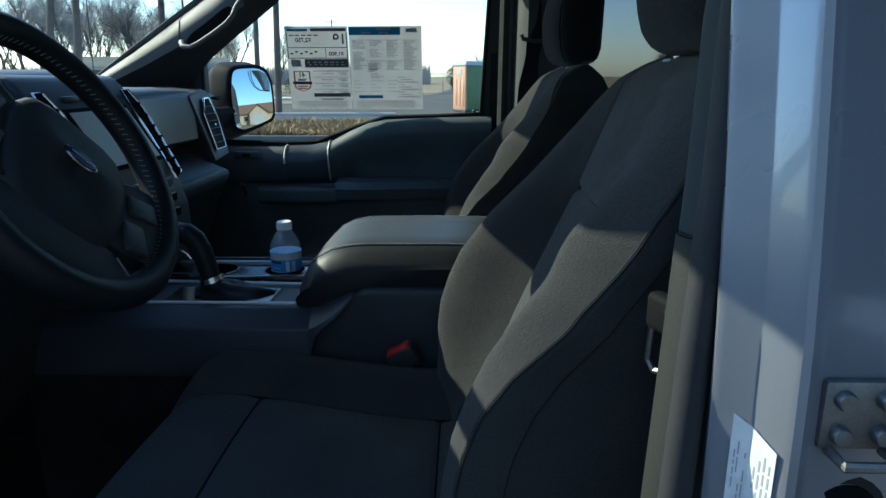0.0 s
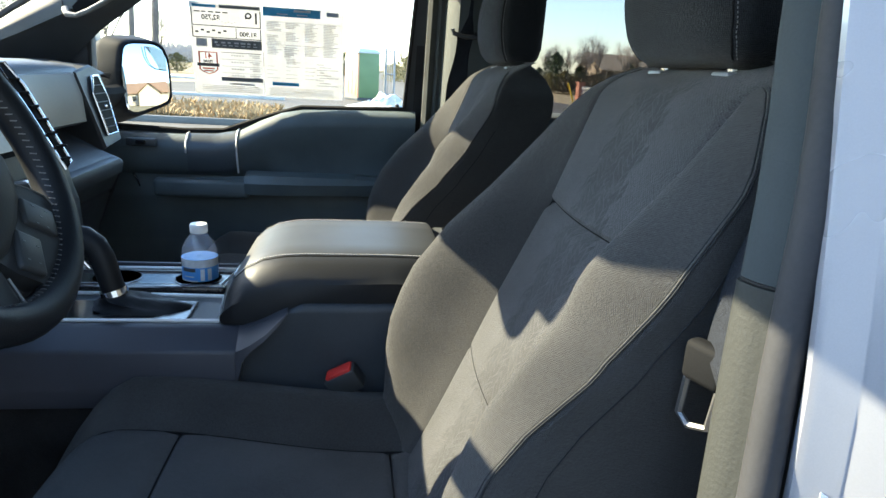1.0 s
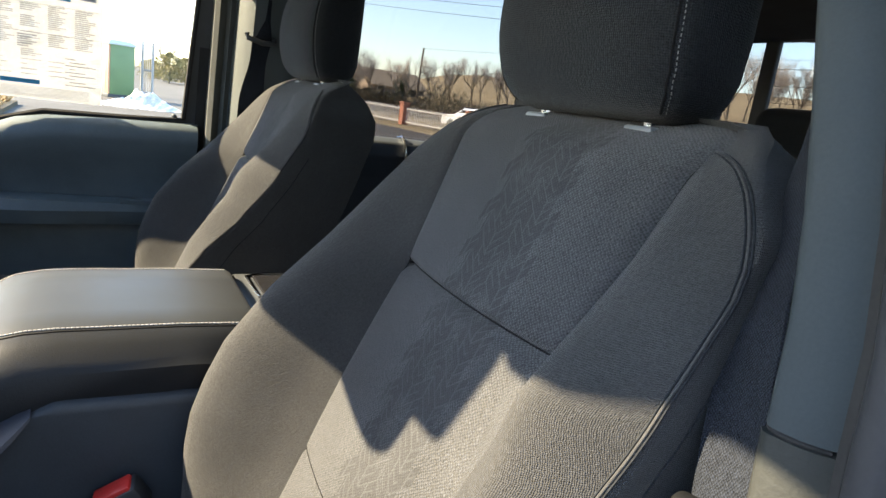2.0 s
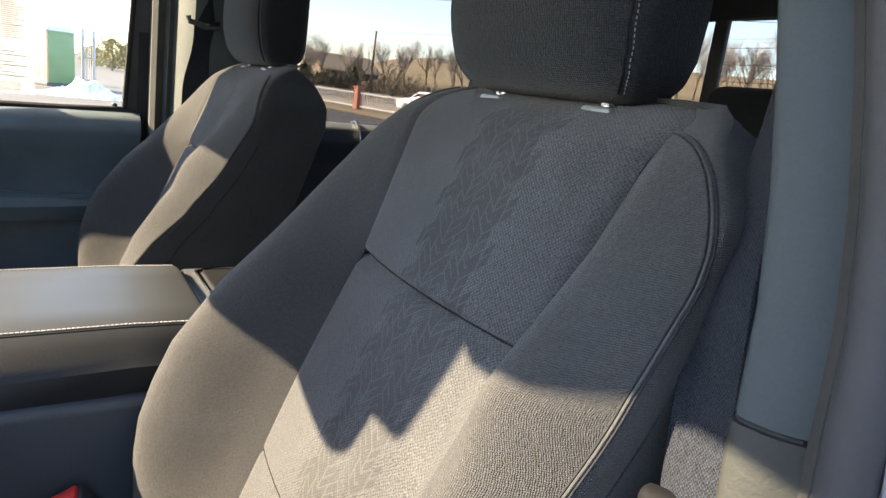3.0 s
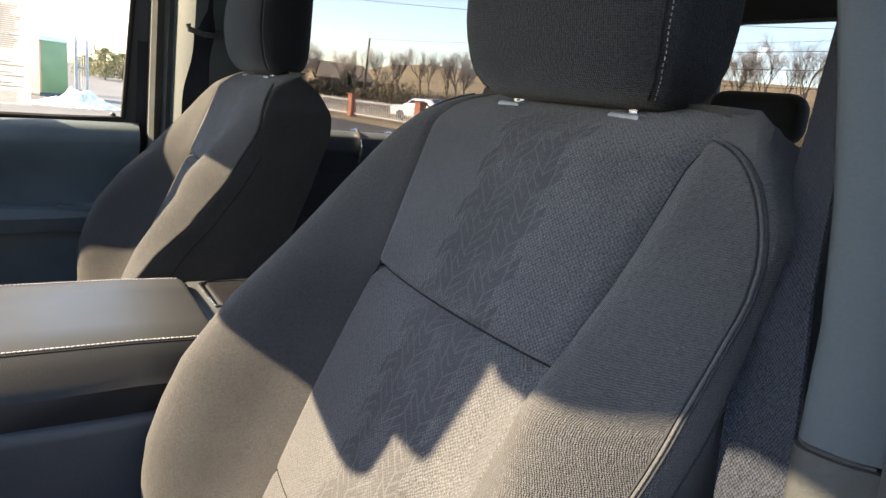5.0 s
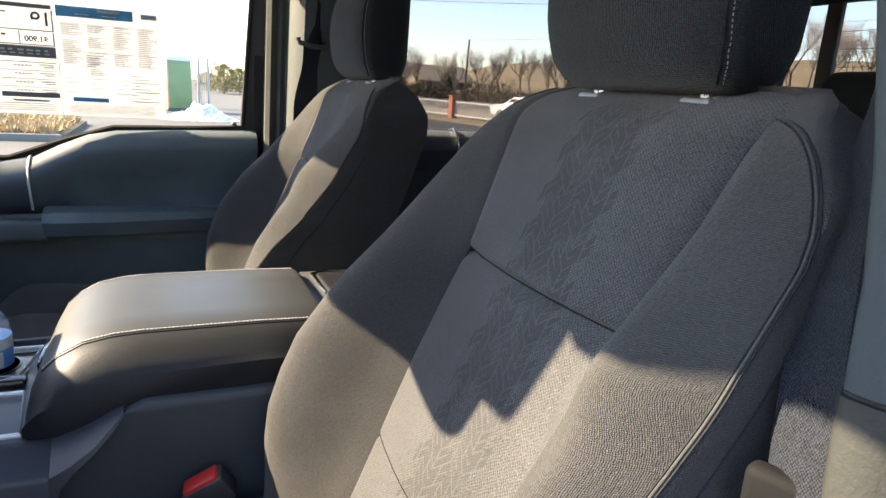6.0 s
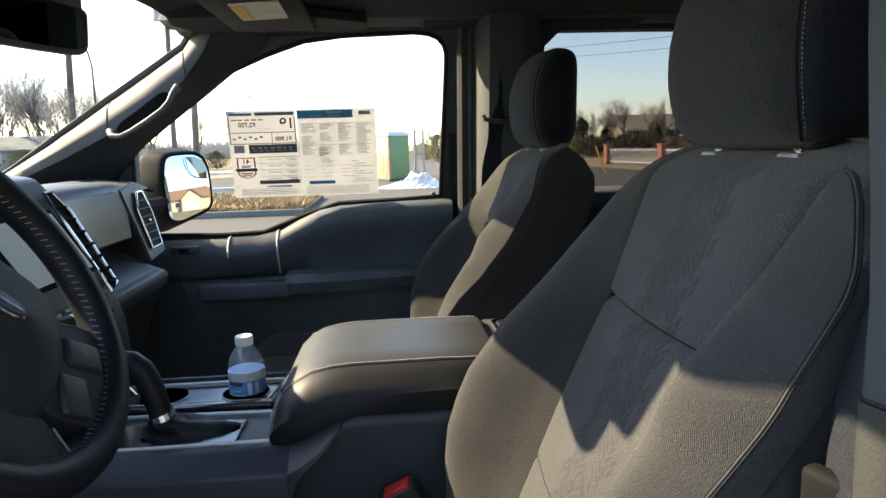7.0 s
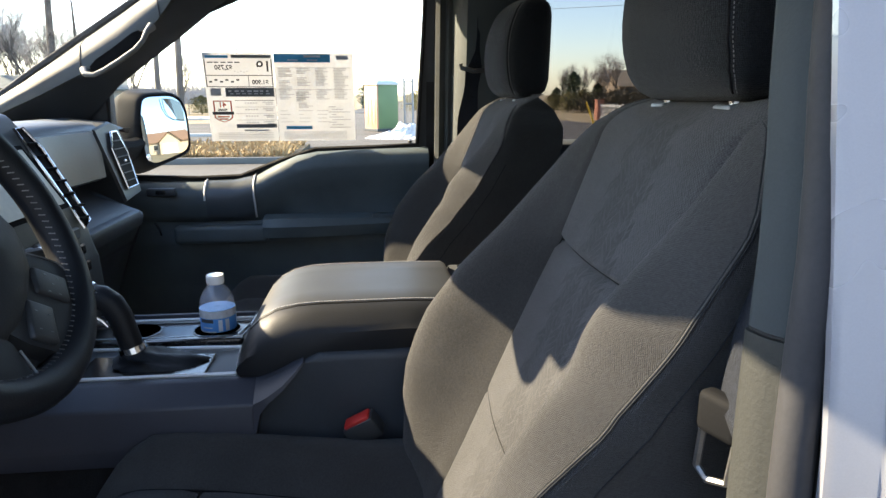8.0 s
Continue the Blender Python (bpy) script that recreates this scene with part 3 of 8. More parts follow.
def a_pillar():
    """The passenger side's pillar between windscreen and door glass, with its grab handle."""
    t = thing("pillar_trim", (-1.2, 0.75, 1.45), "grey-green windscreen pillar trim with a pale grab handle", "pillar", kind="structure")
    edge = [(-1.355, 0.79, 1.498), (-1.246, 0.79, 1.561), (-1.114, 0.79, 1.65), (-0.981, 0.79, 1.738), (-0.873, 0.785, 1.806), (-0.78, 0.775, 1.864), (-0.755, 0.765, 1.895), (-0.735, 0.74, 1.925)]
    crest = [(-1.305, 0.70, 1.486), (-1.197, 0.70, 1.536), (-1.073, 0.70, 1.591), (-0.964, 0.70, 1.645), (-0.867, 0.70, 1.70), (-0.771, 0.70, 1.772), (-0.713, 0.70, 1.845), (-0.67, 0.665, 1.91)]
    door = [(-1.06, 0.81, 1.50), (-0.99, 0.81, 1.56), (-0.92, 0.80, 1.625), (-0.83, 0.79, 1.69), (-0.75, 0.78, 1.745), (-0.674, 0.77, 1.80), (-0.60, 0.75, 1.85), (-0.55, 0.70, 1.915)]
    rings, low = [], []
    for a, c, b in zip(edge, crest, door):
        a, b, c = Vector(a), Vector(b), Vector(c)
        rings.append([a + Vector((-0.015, 0.04, -0.01)), a, a.lerp(c, 0.4) + Vector((0, -0.022, 0.012)), a.lerp(c, 0.75) + Vector((0, -0.016, 0.008)), c, c.lerp(b, 0.15) + Vector((0, 0.01, 0)), c.lerp(b, 0.2) + Vector((0, 0.08, 0))])
        low.append([c.lerp(b, 0.06) + Vector((0, 0.003, 0)), c.lerp(b, 0.5) + Vector((0, -0.004, 0)), b + Vector((0.012, -0.01, -0.008)), b + Vector((0.0, 0.04, 0)), c.lerp(b, 0.3) + Vector((0, 0.08, 0))])
    part("cover", loft(BM(), rings), PILLARPALE, t, "pale grey-green cover", angle=0.9)
    part("glass_edge", tube(BM(), [Vector(p) + Vector((-0.003, 0.004, 0.003)) for p in edge], 0.013, 8), RUBBER, t, "black edge along the windscreen")
    for k, q in ((3, 0.0), (5, 0.15)):
        a, e = Vector(edge[k]).lerp(Vector(edge[k + 1]), q), Vector(crest[k]).lerp(Vector(crest[k + 1]), q)
        part("cover_joint", tube(BM(), [a.lerp(e, u) + Vector((0, -0.0005 - o, p)) for u, o, p in ((0.0, 0.0, 0.0), (0.4, 0.022, 0.012), (0.75, 0.016, 0.008), (1.0, 0.0, 0.0))], 0.0012, 5), RUBBER, t)
    part("lower_cover", loft(BM(), low), PLASTIC, t, "black lower pillar cover", angle=0.9)
    h = [(-0.955, 0.694, 1.652), (-0.944, 0.670, 1.642), (-0.922, 0.663, 1.640), (-0.895, 0.660, 1.651), (-0.855, 0.658, 1.674), (-0.815, 0.658, 1.701), (-0.797, 0.663, 1.722), (-0.790, 0.676, 1.744), (-0.782, 0.694, 1.758)]
    part("grab_handle", tube(BM(), h, [0.011, 0.0075, 0.006, 0.0062, 0.0065, 0.0062, 0.006, 0.007, 0.011], 12), PALETRIM, t, "pale moulded grab handle")
    rec = [(-0.934, 1.660), (-0.930, 1.650), (-0.916, 1.649), (-0.869, 1.677), (-0.822, 1.708), (-0.805, 1.729), (-0.803, 1.744), (-0.810, 1.747), (-0.825, 1.741), (-0.878, 1.703), (-0.918, 1.677)]
    # flat black plate paints the recess's shade; no hollow is cut
    part("recess", slab(BM(), [(x, 0.674, z) for x, z in rec], (0, 0.035, 0)), SLOT, t, "black plate for the shade in the recess behind the handle", smooth=False)
    # black sail panel at the foot of the door glass
    bm = BM()
    slab(bm, [(-1.30, 0.80, 1.36), (-0.965, 0.855, 1.365), (-0.945, 0.81, 1.62), (-1.02, 0.80, 1.60), (-1.28, 0.79, 1.47)], (0, 0.03, 0))
    single("sail_panel", bm, PLASTIC, "black triangular panel at the front of the door glass", "trim", "structure", smooth=False)


def loop3(w, grow=0.0, brow=0.0):
    cx, cz = sum(p[0] for p in w) / len(w), sum(p[1] for p in w) / len(w)
    out = []
    n = len(w)
    for i, p in enumerate(w):
        a, b = Vector(w[i - 1]), Vector(w[(i + 1) % n])
        d = (b - a).normalized()
        nrm = Vector((d.y, -d.x))
        if nrm.dot(Vector((p[0] - cx, p[1] - cz))) < 0:
            nrm = -nrm
        q = Vector(p) + nrm * (grow + (brow if p[1] > 1.6 and p[0] < -0.09 else 0.0))
        out.append((q.x, glass_y(q.y), q.y))
    return out


def passenger_door():
    d = thing("door_1", (-0.5, 0.88, 0.6), "closed black-trimmed passenger door with chrome-edged handle block", "door", kind="structure")
    # frame round the glass
    part("window_frame", ring_frame(BM(), [(x, y - 0.012, z) for x, y, z in loop3(WIN, 0.035, 0.018)], [(x, y - 0.012, z) for x, y, z in loop3(WIN)], (0, 0.022, 0.0)), PLASTIC, d, smooth=False)
    seal = part("window_seal", tube(BM(), [(x, y - 0.012, z) for x, y, z in loop3(WIN, 0.003)], 0.006, 6, closed=True), RUBBER, d)
    p = part("pane", slab(BM(), loop3(WIN, 0.004), (0, 0.004, 0)), WINDOW, d, smooth=False)
    p.visible_shadow = False
    # outer skin
    part("outer_skin", prism(BM(), [(0.90, 0.5), (0.93, 0.62), (0.935, 1.10), (0.92, 1.29), (0.885, 1.32), (0.885, 0.5)], -1.2, -0.06, 0.01, axis="x"), PAINT, d)
    # upper trim: a raised hump behind the handle block, a lower ledge ahead of it
    top = [(-1.10, 1.352), (-0.735, 1.348), (-0.64, 1.35), (-0.58, 1.362), (-0.52, 1.394), (-0.46, 1.42), (-0.40, 1.432), (-0.244, 1.438), (-0.085, 1.442)]
    rings = []
    for x, z in top:
        g = smooth01((x + 0.66) / 0.2)
        rings.append([(x, 0.865, z - 0.01), (x, 0.85, z + 0.004), (x, 0.825 - 0.01 * g, z + 0.002), (x, 0.80 - 0.012 * g, z - 0.016), (x, 0.79 - 0.005 * g, z - 0.045), (x, 0.80 + 0.02 * g, z - 0.09), (x, 0.81 + 0.02 * g, 1.24), (x, 0.87, 1.235)])
    part("upper_trim", loft(BM(), rings), DOORVINYL, d, angle=1.3)
    # lower panel
    part("lower_panel", prism(BM(), [(0.885, 1.25), (0.82, 1.245), (0.80, 1.18), (0.815, 1.05), (0.80, 0.80), (0.815, 0.62), (0.885, 0.58)], -1.15, -0.085, 0.008, axis="x"), DOORVINYL, d)
    # armrest ledge and the pull bar
    bm = BM()
    rings = [[(x, 0.83, 1.255), (x, 0.79, 1.258 + b), (x, 0.755 + a, 1.25 + b), (x, 0.745 + a, 1.232), (x, 0.755 + a, 1.20), (x, 0.83, 1.19)] for x, a, b in ((-0.555, 0.0, 0), (-0.53, -0.008, 0.004), (-0.42, -0.005, 0.003), (-0.25, 0.02, -0.002), (-0.10, 0.05, -0.006))]
    part("armrest", loft(bm, rings), DOORVINYL, d)
    bm = BM()
    box(bm, -0.80, -0.545, 0.755, 0.80, 1.185, 1.235, 0.012, 3)
    part("pull_bar", bm, DOORVINYL, d, "satin blue-grey door pull bar")
    rings = []
    for x in np.linspace(-0.713, -0.583, 8):
        z = lerp(top, x)
        g = smooth01((x + 0.66) / 0.2)
        rings.append([(x, 0.852, z + 0.007), (x, 0.825 - 0.01 * g, z + 0.005), (x, 0.799 - 0.012 * g, z - 0.014), (x, 0.788 - 0.005 * g, z - 0.045), (x, 0.795 + 0.02 * g, z - 0.09), (x, 0.806 + 0.02 * g, 1.245), (x, 0.84, 1.245), (x, 0.852, z - 0.02)])
    part("handle_block", loft(BM(), rings), DOORSATIN, d, "satin blue-grey insert between chrome strips", angle=1.3)
    for x in (-0.716, -0.580):
        z = lerp(top, x)
        g = smooth01((x + 0.66) / 0.2)
        low = [(x, 0.795 + 0.02 * g, z - 0.088), (x, 0.804 + 0.02 * g, 1.25)] if x > -0.6 else []
        part("chrome_strip", tube(BM(), [(x, 0.86, z + 0.012), (x, 0.853, z + 0.009), (x, 0.825 - 0.01 * g, z + 0.006), (x, 0.798 - 0.012 * g, z - 0.014), (x, 0.787 - 0.005 * g, z - 0.045)] + low, 0.0027, 6), LITCHROME, d, "thin bright strip")
    bm = BM()
    box(bm, -0.868, -0.792, 0.777, 0.80, 1.318, 1.340, 0.004, 2)
    sw = part("switch_plate", bm, DOORSATIN, d, "satin switch plate")
    bm = BM()
    box(bm, -0.842, -0.816, 0.772, 0.79, 1.324, 1.335, 0.002, 1)
    part("switch", bm, GLOSSY, sw, "black window switch")
    part("door_lever", tube(BM(), [(-0.858, 0.795, 1.240), (-0.851, 0.782, 1.238), (-0.843, 0.780, 1.224), (-0.840, 0.784, 1.208)], 0.003, 6), CHROME, d, "small chrome release lever")
    bm = BM()
    lathe(bm, [(0.004, 0), (0.004, 0.014), (0.0065, 0.016), (0.0065, 0.022), (0.004, 0.025)], (-0.136, 0.832, 1.438), 12)
    part("lock_pin", bm, PLASTIC, d, "small black lock pin")
    bm = BM()
    lathe(bm, [(0.055, 0), (0.06, 0.004), (0.05, 0.008)], (0, 0, 0), 24)
    bmesh.ops.transform(bm, matrix=pose(-0.62, 0.80, 0.98, 90, 0, 0), verts=bm.verts)
    part("speaker_grille", bm, PLASTIC, d)
    return d


def sticker():
    """The price sheets behind the passenger glass, seen from the back, so the writing runs mirrored."""
    t = thing("window_sticker", (-0.49, 0.80, 1.46), "large two-sheet price sticker with blue header, inside the passenger glass", "sticker")
    x0, x1, z0, z1 = -0.691, -0.291, 1.465, 1.702

    def pt(u, v, off):
        z = z1 + (z0 - z1) * v
        return (x0 + (x1 - x0) * u - 0.001 * v, glass_y(z) - 0.004 - off, z)

    def patch(u0, v0, u1, v1, off):
        return slab(BM(), [pt(u0, v0, off), pt(u1, v0, off), pt(u1, v1, off), pt(u0, v1, off)], (0, 0.0008, 0))

    def add(nm, m, u0, v0, u1, v1, off=0.0018, label=""):
        return part(nm, patch(u0, v0, u1, v1, off), m, t, label, smooth=False)
    n = 14
    for nm, a, b in (("left_sheet", 0.0, 0.462), ("right_sheet", 0.466, 1.0)):
        rings = []
        for i in range(n + 1):
            u = a + (b - a) * i / n
            rings.append([Vector(pt(u, j / 8, 0)) + Vector((0, -0.0012 * math.sin(9 * u + 3 * j / 8) - 0.001, 0)) for j in range(9)])
        bm = loft(BM(), rings, caps=False, closed=False)
        bmesh.ops.solidify(bm, geom=bm.faces[:], thickness=0.0006)
        part(nm, bm, PAPER, t)
    off = 0.0036
    # right sheet: header, small print columns
    add("blue_header", BLUEINK, 0.47, 0.015, 0.845, 0.105, off)
    add("oval_badge", SLATE, 0.885, 0.03, 0.965, 0.075, off)
    rng = random.Random(5)
    for c in range(4):
        u0 = 0.49 + 0.125 * c
        v = 0.17
        while v < (0.52 if c != 1 else 0.62):
            add("print_line", GREYINK, u0, v, u0 + rng.uniform(0.05, 0.10), v + 0.007, off)
            v += 0.017 if rng.random() > 0.12 else 0.05
    for v in (0.16, 0.405):
        add("rule", GREYINK, 0.48, v, 0.98, v + 0.004, off)
    for k in range(6):
        add("print_line", GREYINK, 0.60, 0.43 + 0.02 * k, 0.60 + 0.09 - 0.02 * (k % 3), 0.44 + 0.02 * k, off)
    for k in range(9):
        add("print_line", GREYINK, 0.82 + 0.02 * (k % 2), 0.60 + 0.03 * k, 0.87 + 0.05 * (k % 3), 0.608 + 0.03 * k, off)
    for k in range(16):
        u0, v0 = 0.485 + 0.128 * (k % 4), 0.645 + 0.043 * (k // 4)
        if k % 4 < 3:
            add("print_line", GREYINK, u0, v0, u0 + rng.uniform(0.03, 0.10), v0 + 0.006, off)
    for k in range(7):
        add("band_print", PAPER, 0.15 + 0.042 * k, 0.415, 0.15 + 0.042 * k + rng.uniform(0.012, 0.032), 0.432, off + 0.0012)
        add("band_print", PAPER, 0.16 + 0.04 * k, 0.448, 0.16 + 0.04 * k + rng.uniform(0.01, 0.028), 0.458, off + 0.0012)
    for k in range(5):
        add("print_line", INK, 0.03 + 0.045 * k, 0.10, 0.03 + 0.045 * k + rng.uniform(0.02, 0.038), 0.112, off)
        add("print_line", GREYINK, 0.20 + 0.02 * k, 0.20 + 0.009 * (k % 2), 0.212 + 0.02 * k, 0.207 + 0.009 * (k % 2), off)
    add("blue_bar", BLUEINK, 0.52, 0.825, 0.70, 0.865, off)
    for k in range(8):
        add("print_line", GREYINK, 0.50, 0.89 + 0.012 * k, 0.94, 0.894 + 0.012 * k, off)
    # left sheet
    add("title_bar", BANDINK, 0.19, 0.025, 0.45, 0.06, off)
    add("title_bar", BLUEINK, 0.02, 0.03, 0.17, 0.06, off)
    for v in (0.245, 0.37):
        add("rule", INK, 0.01, v, 0.455, v + 0.008, off)
    for v0, v1 in ((0.07, 0.25), (0.26, 0.37)):
        add("rule", INK, 0.01, v0, 0.016, v1, off)
        add("rule", INK, 0.448, v0, 0.454, v1, off)
    add("rule", INK, 0.29, 0.26, 0.294, 0.37, off)
    add("dark_band", BANDINK, 0.13, 0.385, 0.455, 0.485, off)
    add("code_square", GREYINK, 0.03, 0.39, 0.10, 0.475, off)
    for k in range(4):
        v = 0.525 + 0.075 * k
        add("rating_row", INK if k == 0 else GREYINK, 0.185, v, 0.45, v + 0.006, off)
        for j in range(5):
            add("star", GREYINK, 0.25 + 0.018 * j, v + 0.025, 0.262 + 0.018 * j, v + 0.04, off)
        add("print_line", GREYINK, 0.37, v + 0.02, 0.44, v + 0.03, off)
        add("print_line", GREYINK, 0.39, v + 0.04, 0.44, v + 0.05, off)
    add("dark_band", BANDINK, 0.18, 0.80, 0.455, 0.845, off)
    add("bar_code", GREYINK, 0.23, 0.865, 0.40, 0.885, off)
    sh = [(-0.062, -0.125), (0.062, -0.125), (0.062, 0.07), (0.04, 0.10), (0.0, 0.125), (-0.04, 0.10), (-0.062, 0.07)]
    part("shield", ring_frame(BM(), [pt(0.10 + a, 0.655 + b, off) for a, b in sh], [pt(0.10 + a * 0.85, 0.655 + b * 0.92, off) for a, b in sh], (0, 0.0008, 0)), REDINK, t, "red shield outline", smooth=False)
    add("shield_band", INK, 0.028, 0.655, 0.172, 0.69, off + 0.0024)
    add("shield_print", REDINK, 0.06, 0.705, 0.14, 0.722, off + 0.0024)
    add("shield_print", REDINK, 0.07, 0.732, 0.13, 0.748, off + 0.0024)
    for k in range(6):
        add("icon", INK, 0.03 + 0.036 * k, 0.31 - 0.02 * (k % 2), 0.05 + 0.036 * k, 0.328 - 0.02 * (k % 2), off)
    for k in range(4):
        add("print_line", GREYINK, 0.05, 0.90 + 0.02 * k, 0.43, 0.906 + 0.02 * k, off)

    def word(text, u, v, h, m):
        cu = bpy.data.curves.new("word", "FONT")
        cu.body, cu.size, cu.extrude, cu.align_x = text, h, 0.0003, "CENTER"
        cu.offset = 0.0004
        tmp = bpy.data.objects.new("word", cu)
        scene.collection.objects.link(tmp)
        dg = bpy.context.evaluated_depsgraph_get()
        me = bpy.data.meshes.new_from_object(tmp.evaluated_get(dg))
        bpy.data.objects.remove(tmp)
        bm = BM()
        bm.from_mesh(me)
        p = pt(u, v, off + 0.0018)
        # mirrored: the print faces outwards
        bmesh.ops.transform(bm, matrix=Matrix.Translation(p) @ pose(0, 0, 0, 90 + 11.3, 0, 0) @ Matrix.Diagonal((-1, 1, 1, 1)), verts=bm.verts)
        part("lettering", bm, m, t, smooth=False)
    word("19", 0.40, 0.205, 0.040, INK)
    word("$2,750", 0.135, 0.185, 0.017, INK)
    word("$1,900", 0.37, 0.345, 0.016, INK)
    word("41", 0.10, 0.605, 0.021, REDINK)
    word("YEARS", 0.10, 0.648, 0.009, INK)
    add("header_print", PAPER, 0.67, 0.03, 0.78, 0.05, off + 0.0016)
    add("header_print", PAPER, 0.56, 0.075, 0.63, 0.085, off + 0.0016)
    add("header_print", PAPER, 0.69, 0.075, 0.76, 0.085, off + 0.0016)
    return t


def side_mirror():
    t = thing("side_mirror", (-0.93, 1.0, 1.38), "black door mirror with a main glass and a small blind-spot glass", "mirror")
    face = [(-0.965, 1.385), (-0.968, 1.50), (-0.95, 1.588), (-0.86, 1.592), (-0.832, 1.575), (-0.82, 1.535), (-0.822, 1.43), (-0.835, 1.405), (-0.935, 1.372)]
    # the face stands square to a way that throws the view to the rear
    n = Vector((0.824, -0.559, 0.088)).normalized()
    c = Vector((-0.893, 1.06, 1.49))
    eu = Vector((0, 0, 1)).cross(n).normalized()
    ev = n.cross(eu)

    def at(p, k=1.0, d=0.0):
        # width seen from the driver's side is stretched along the face
        u = (p[0] + 0.893) * 1.24 * k
        return c + eu * u + ev * (p[1] - 1.485) * k + n * d
    # a rounded outline, evenly spaced
    dense = []
    for a, b in zip(face, face[1:] + face[:1]):
        for k in range(8):
            dense.append((a[0] + (b[0] - a[0]) * k / 8, a[1] + (b[1] - a[1]) * k / 8))
    for turn in range(5):
        dense = [((dense[k - 1][0] + 2 * dense[k][0] + dense[(k + 1) % 72][0]) / 4, (dense[k - 1][1] + 2 * dense[k][1] + dense[(k + 1) % 72][1]) / 4) for k in range(72)]
    rings = [[at(p, 0.93, 0.006) for p in dense], [at(p, 0.98, 0.014) for p in dense], [at(p, 1.03, 0.010) for p in dense], [at(p, 1.06, -0.005) for p in dense], [at(p, 1.20, -0.058) for p in dense], [at(p, 1.1, -0.10) for p in dense], [at(p, 0.8, -0.13) for p in dense]]
    part("housing", loft(BM(), rings), MIRRORCASE, t, angle=0.8)
    rings = []
    for q in np.linspace(1.0, 0.01, 24):
        ring = []
        for p in dense:
            w = at(p, 0.92 * q, 0.0)
            d = (w - c).length
            ring.append(w + n * (0.0145 - d * d / (2 * 1.3)))
        rings.append(ring)
    bm = loft(BM(), rings, caps=False)
    bm.verts.ensure_lookup_table()
    bm.faces.new([bm.verts[k] for k in range(len(bm.verts) - 72, len(bm.verts))])
    part("mirror_glass", bm, MIRROR, t, "main glass that shows the sky and a bungalow", angle=3)
    blind = [(-0.894, 1.583), (-0.862, 1.583), (-0.838, 1.571), (-0.829, 1.54), (-0.829, 1.508), (-0.865, 1.513), (-0.882, 1.525), (-0.892, 1.55)]
    bm = BM()
    slab(bm, [at(p, 0.92, 0.0145) for p in blind], n * 0.001)
    bmesh.ops.rotate(bm, cent=at((-0.85, 1.54), 0.92, 0.016), matrix=Matrix.Rotation(radians(-9), 3, "Z") @ Matrix.Rotation(radians(4), 3, eu), verts=bm.verts)
    part("blind_spot_glass", bm, MIRROR, t, "small convex corner glass", smooth=False)
    part("blind_spot_edge", tube(BM(), [at(p, 0.92, 0.0175) for p in (blind[0], blind[7], blind[6], blind[5], blind[4])], 0.0013, 5), MIRRORCASE, t)
    part("arm", tube(BM(), [(-0.99, 0.86, 1.43), (-0.97, 0.95, 1.43), (-0.95, 1.02, 1.44)], [0.05, 0.045, 0.04], 10, flat=0.6), MIRRORCASE, t)


PILLAR_EDGE = [(0.56, -0.050, 0.780), (0.9, -0.045, 0.770), (1.2, -0.029, 0.745), (1.32, -0.018, 0.727), (1.42, -0.009, 0.712), (1.5, -0.004, 0.706), (1.55, 0.0, 0.697), (1.6, 0.005, 0.684), (1.65, 0.014, 0.667), (1.75, 0.028, 0.641), (1.9, 0.050, 0.60)]


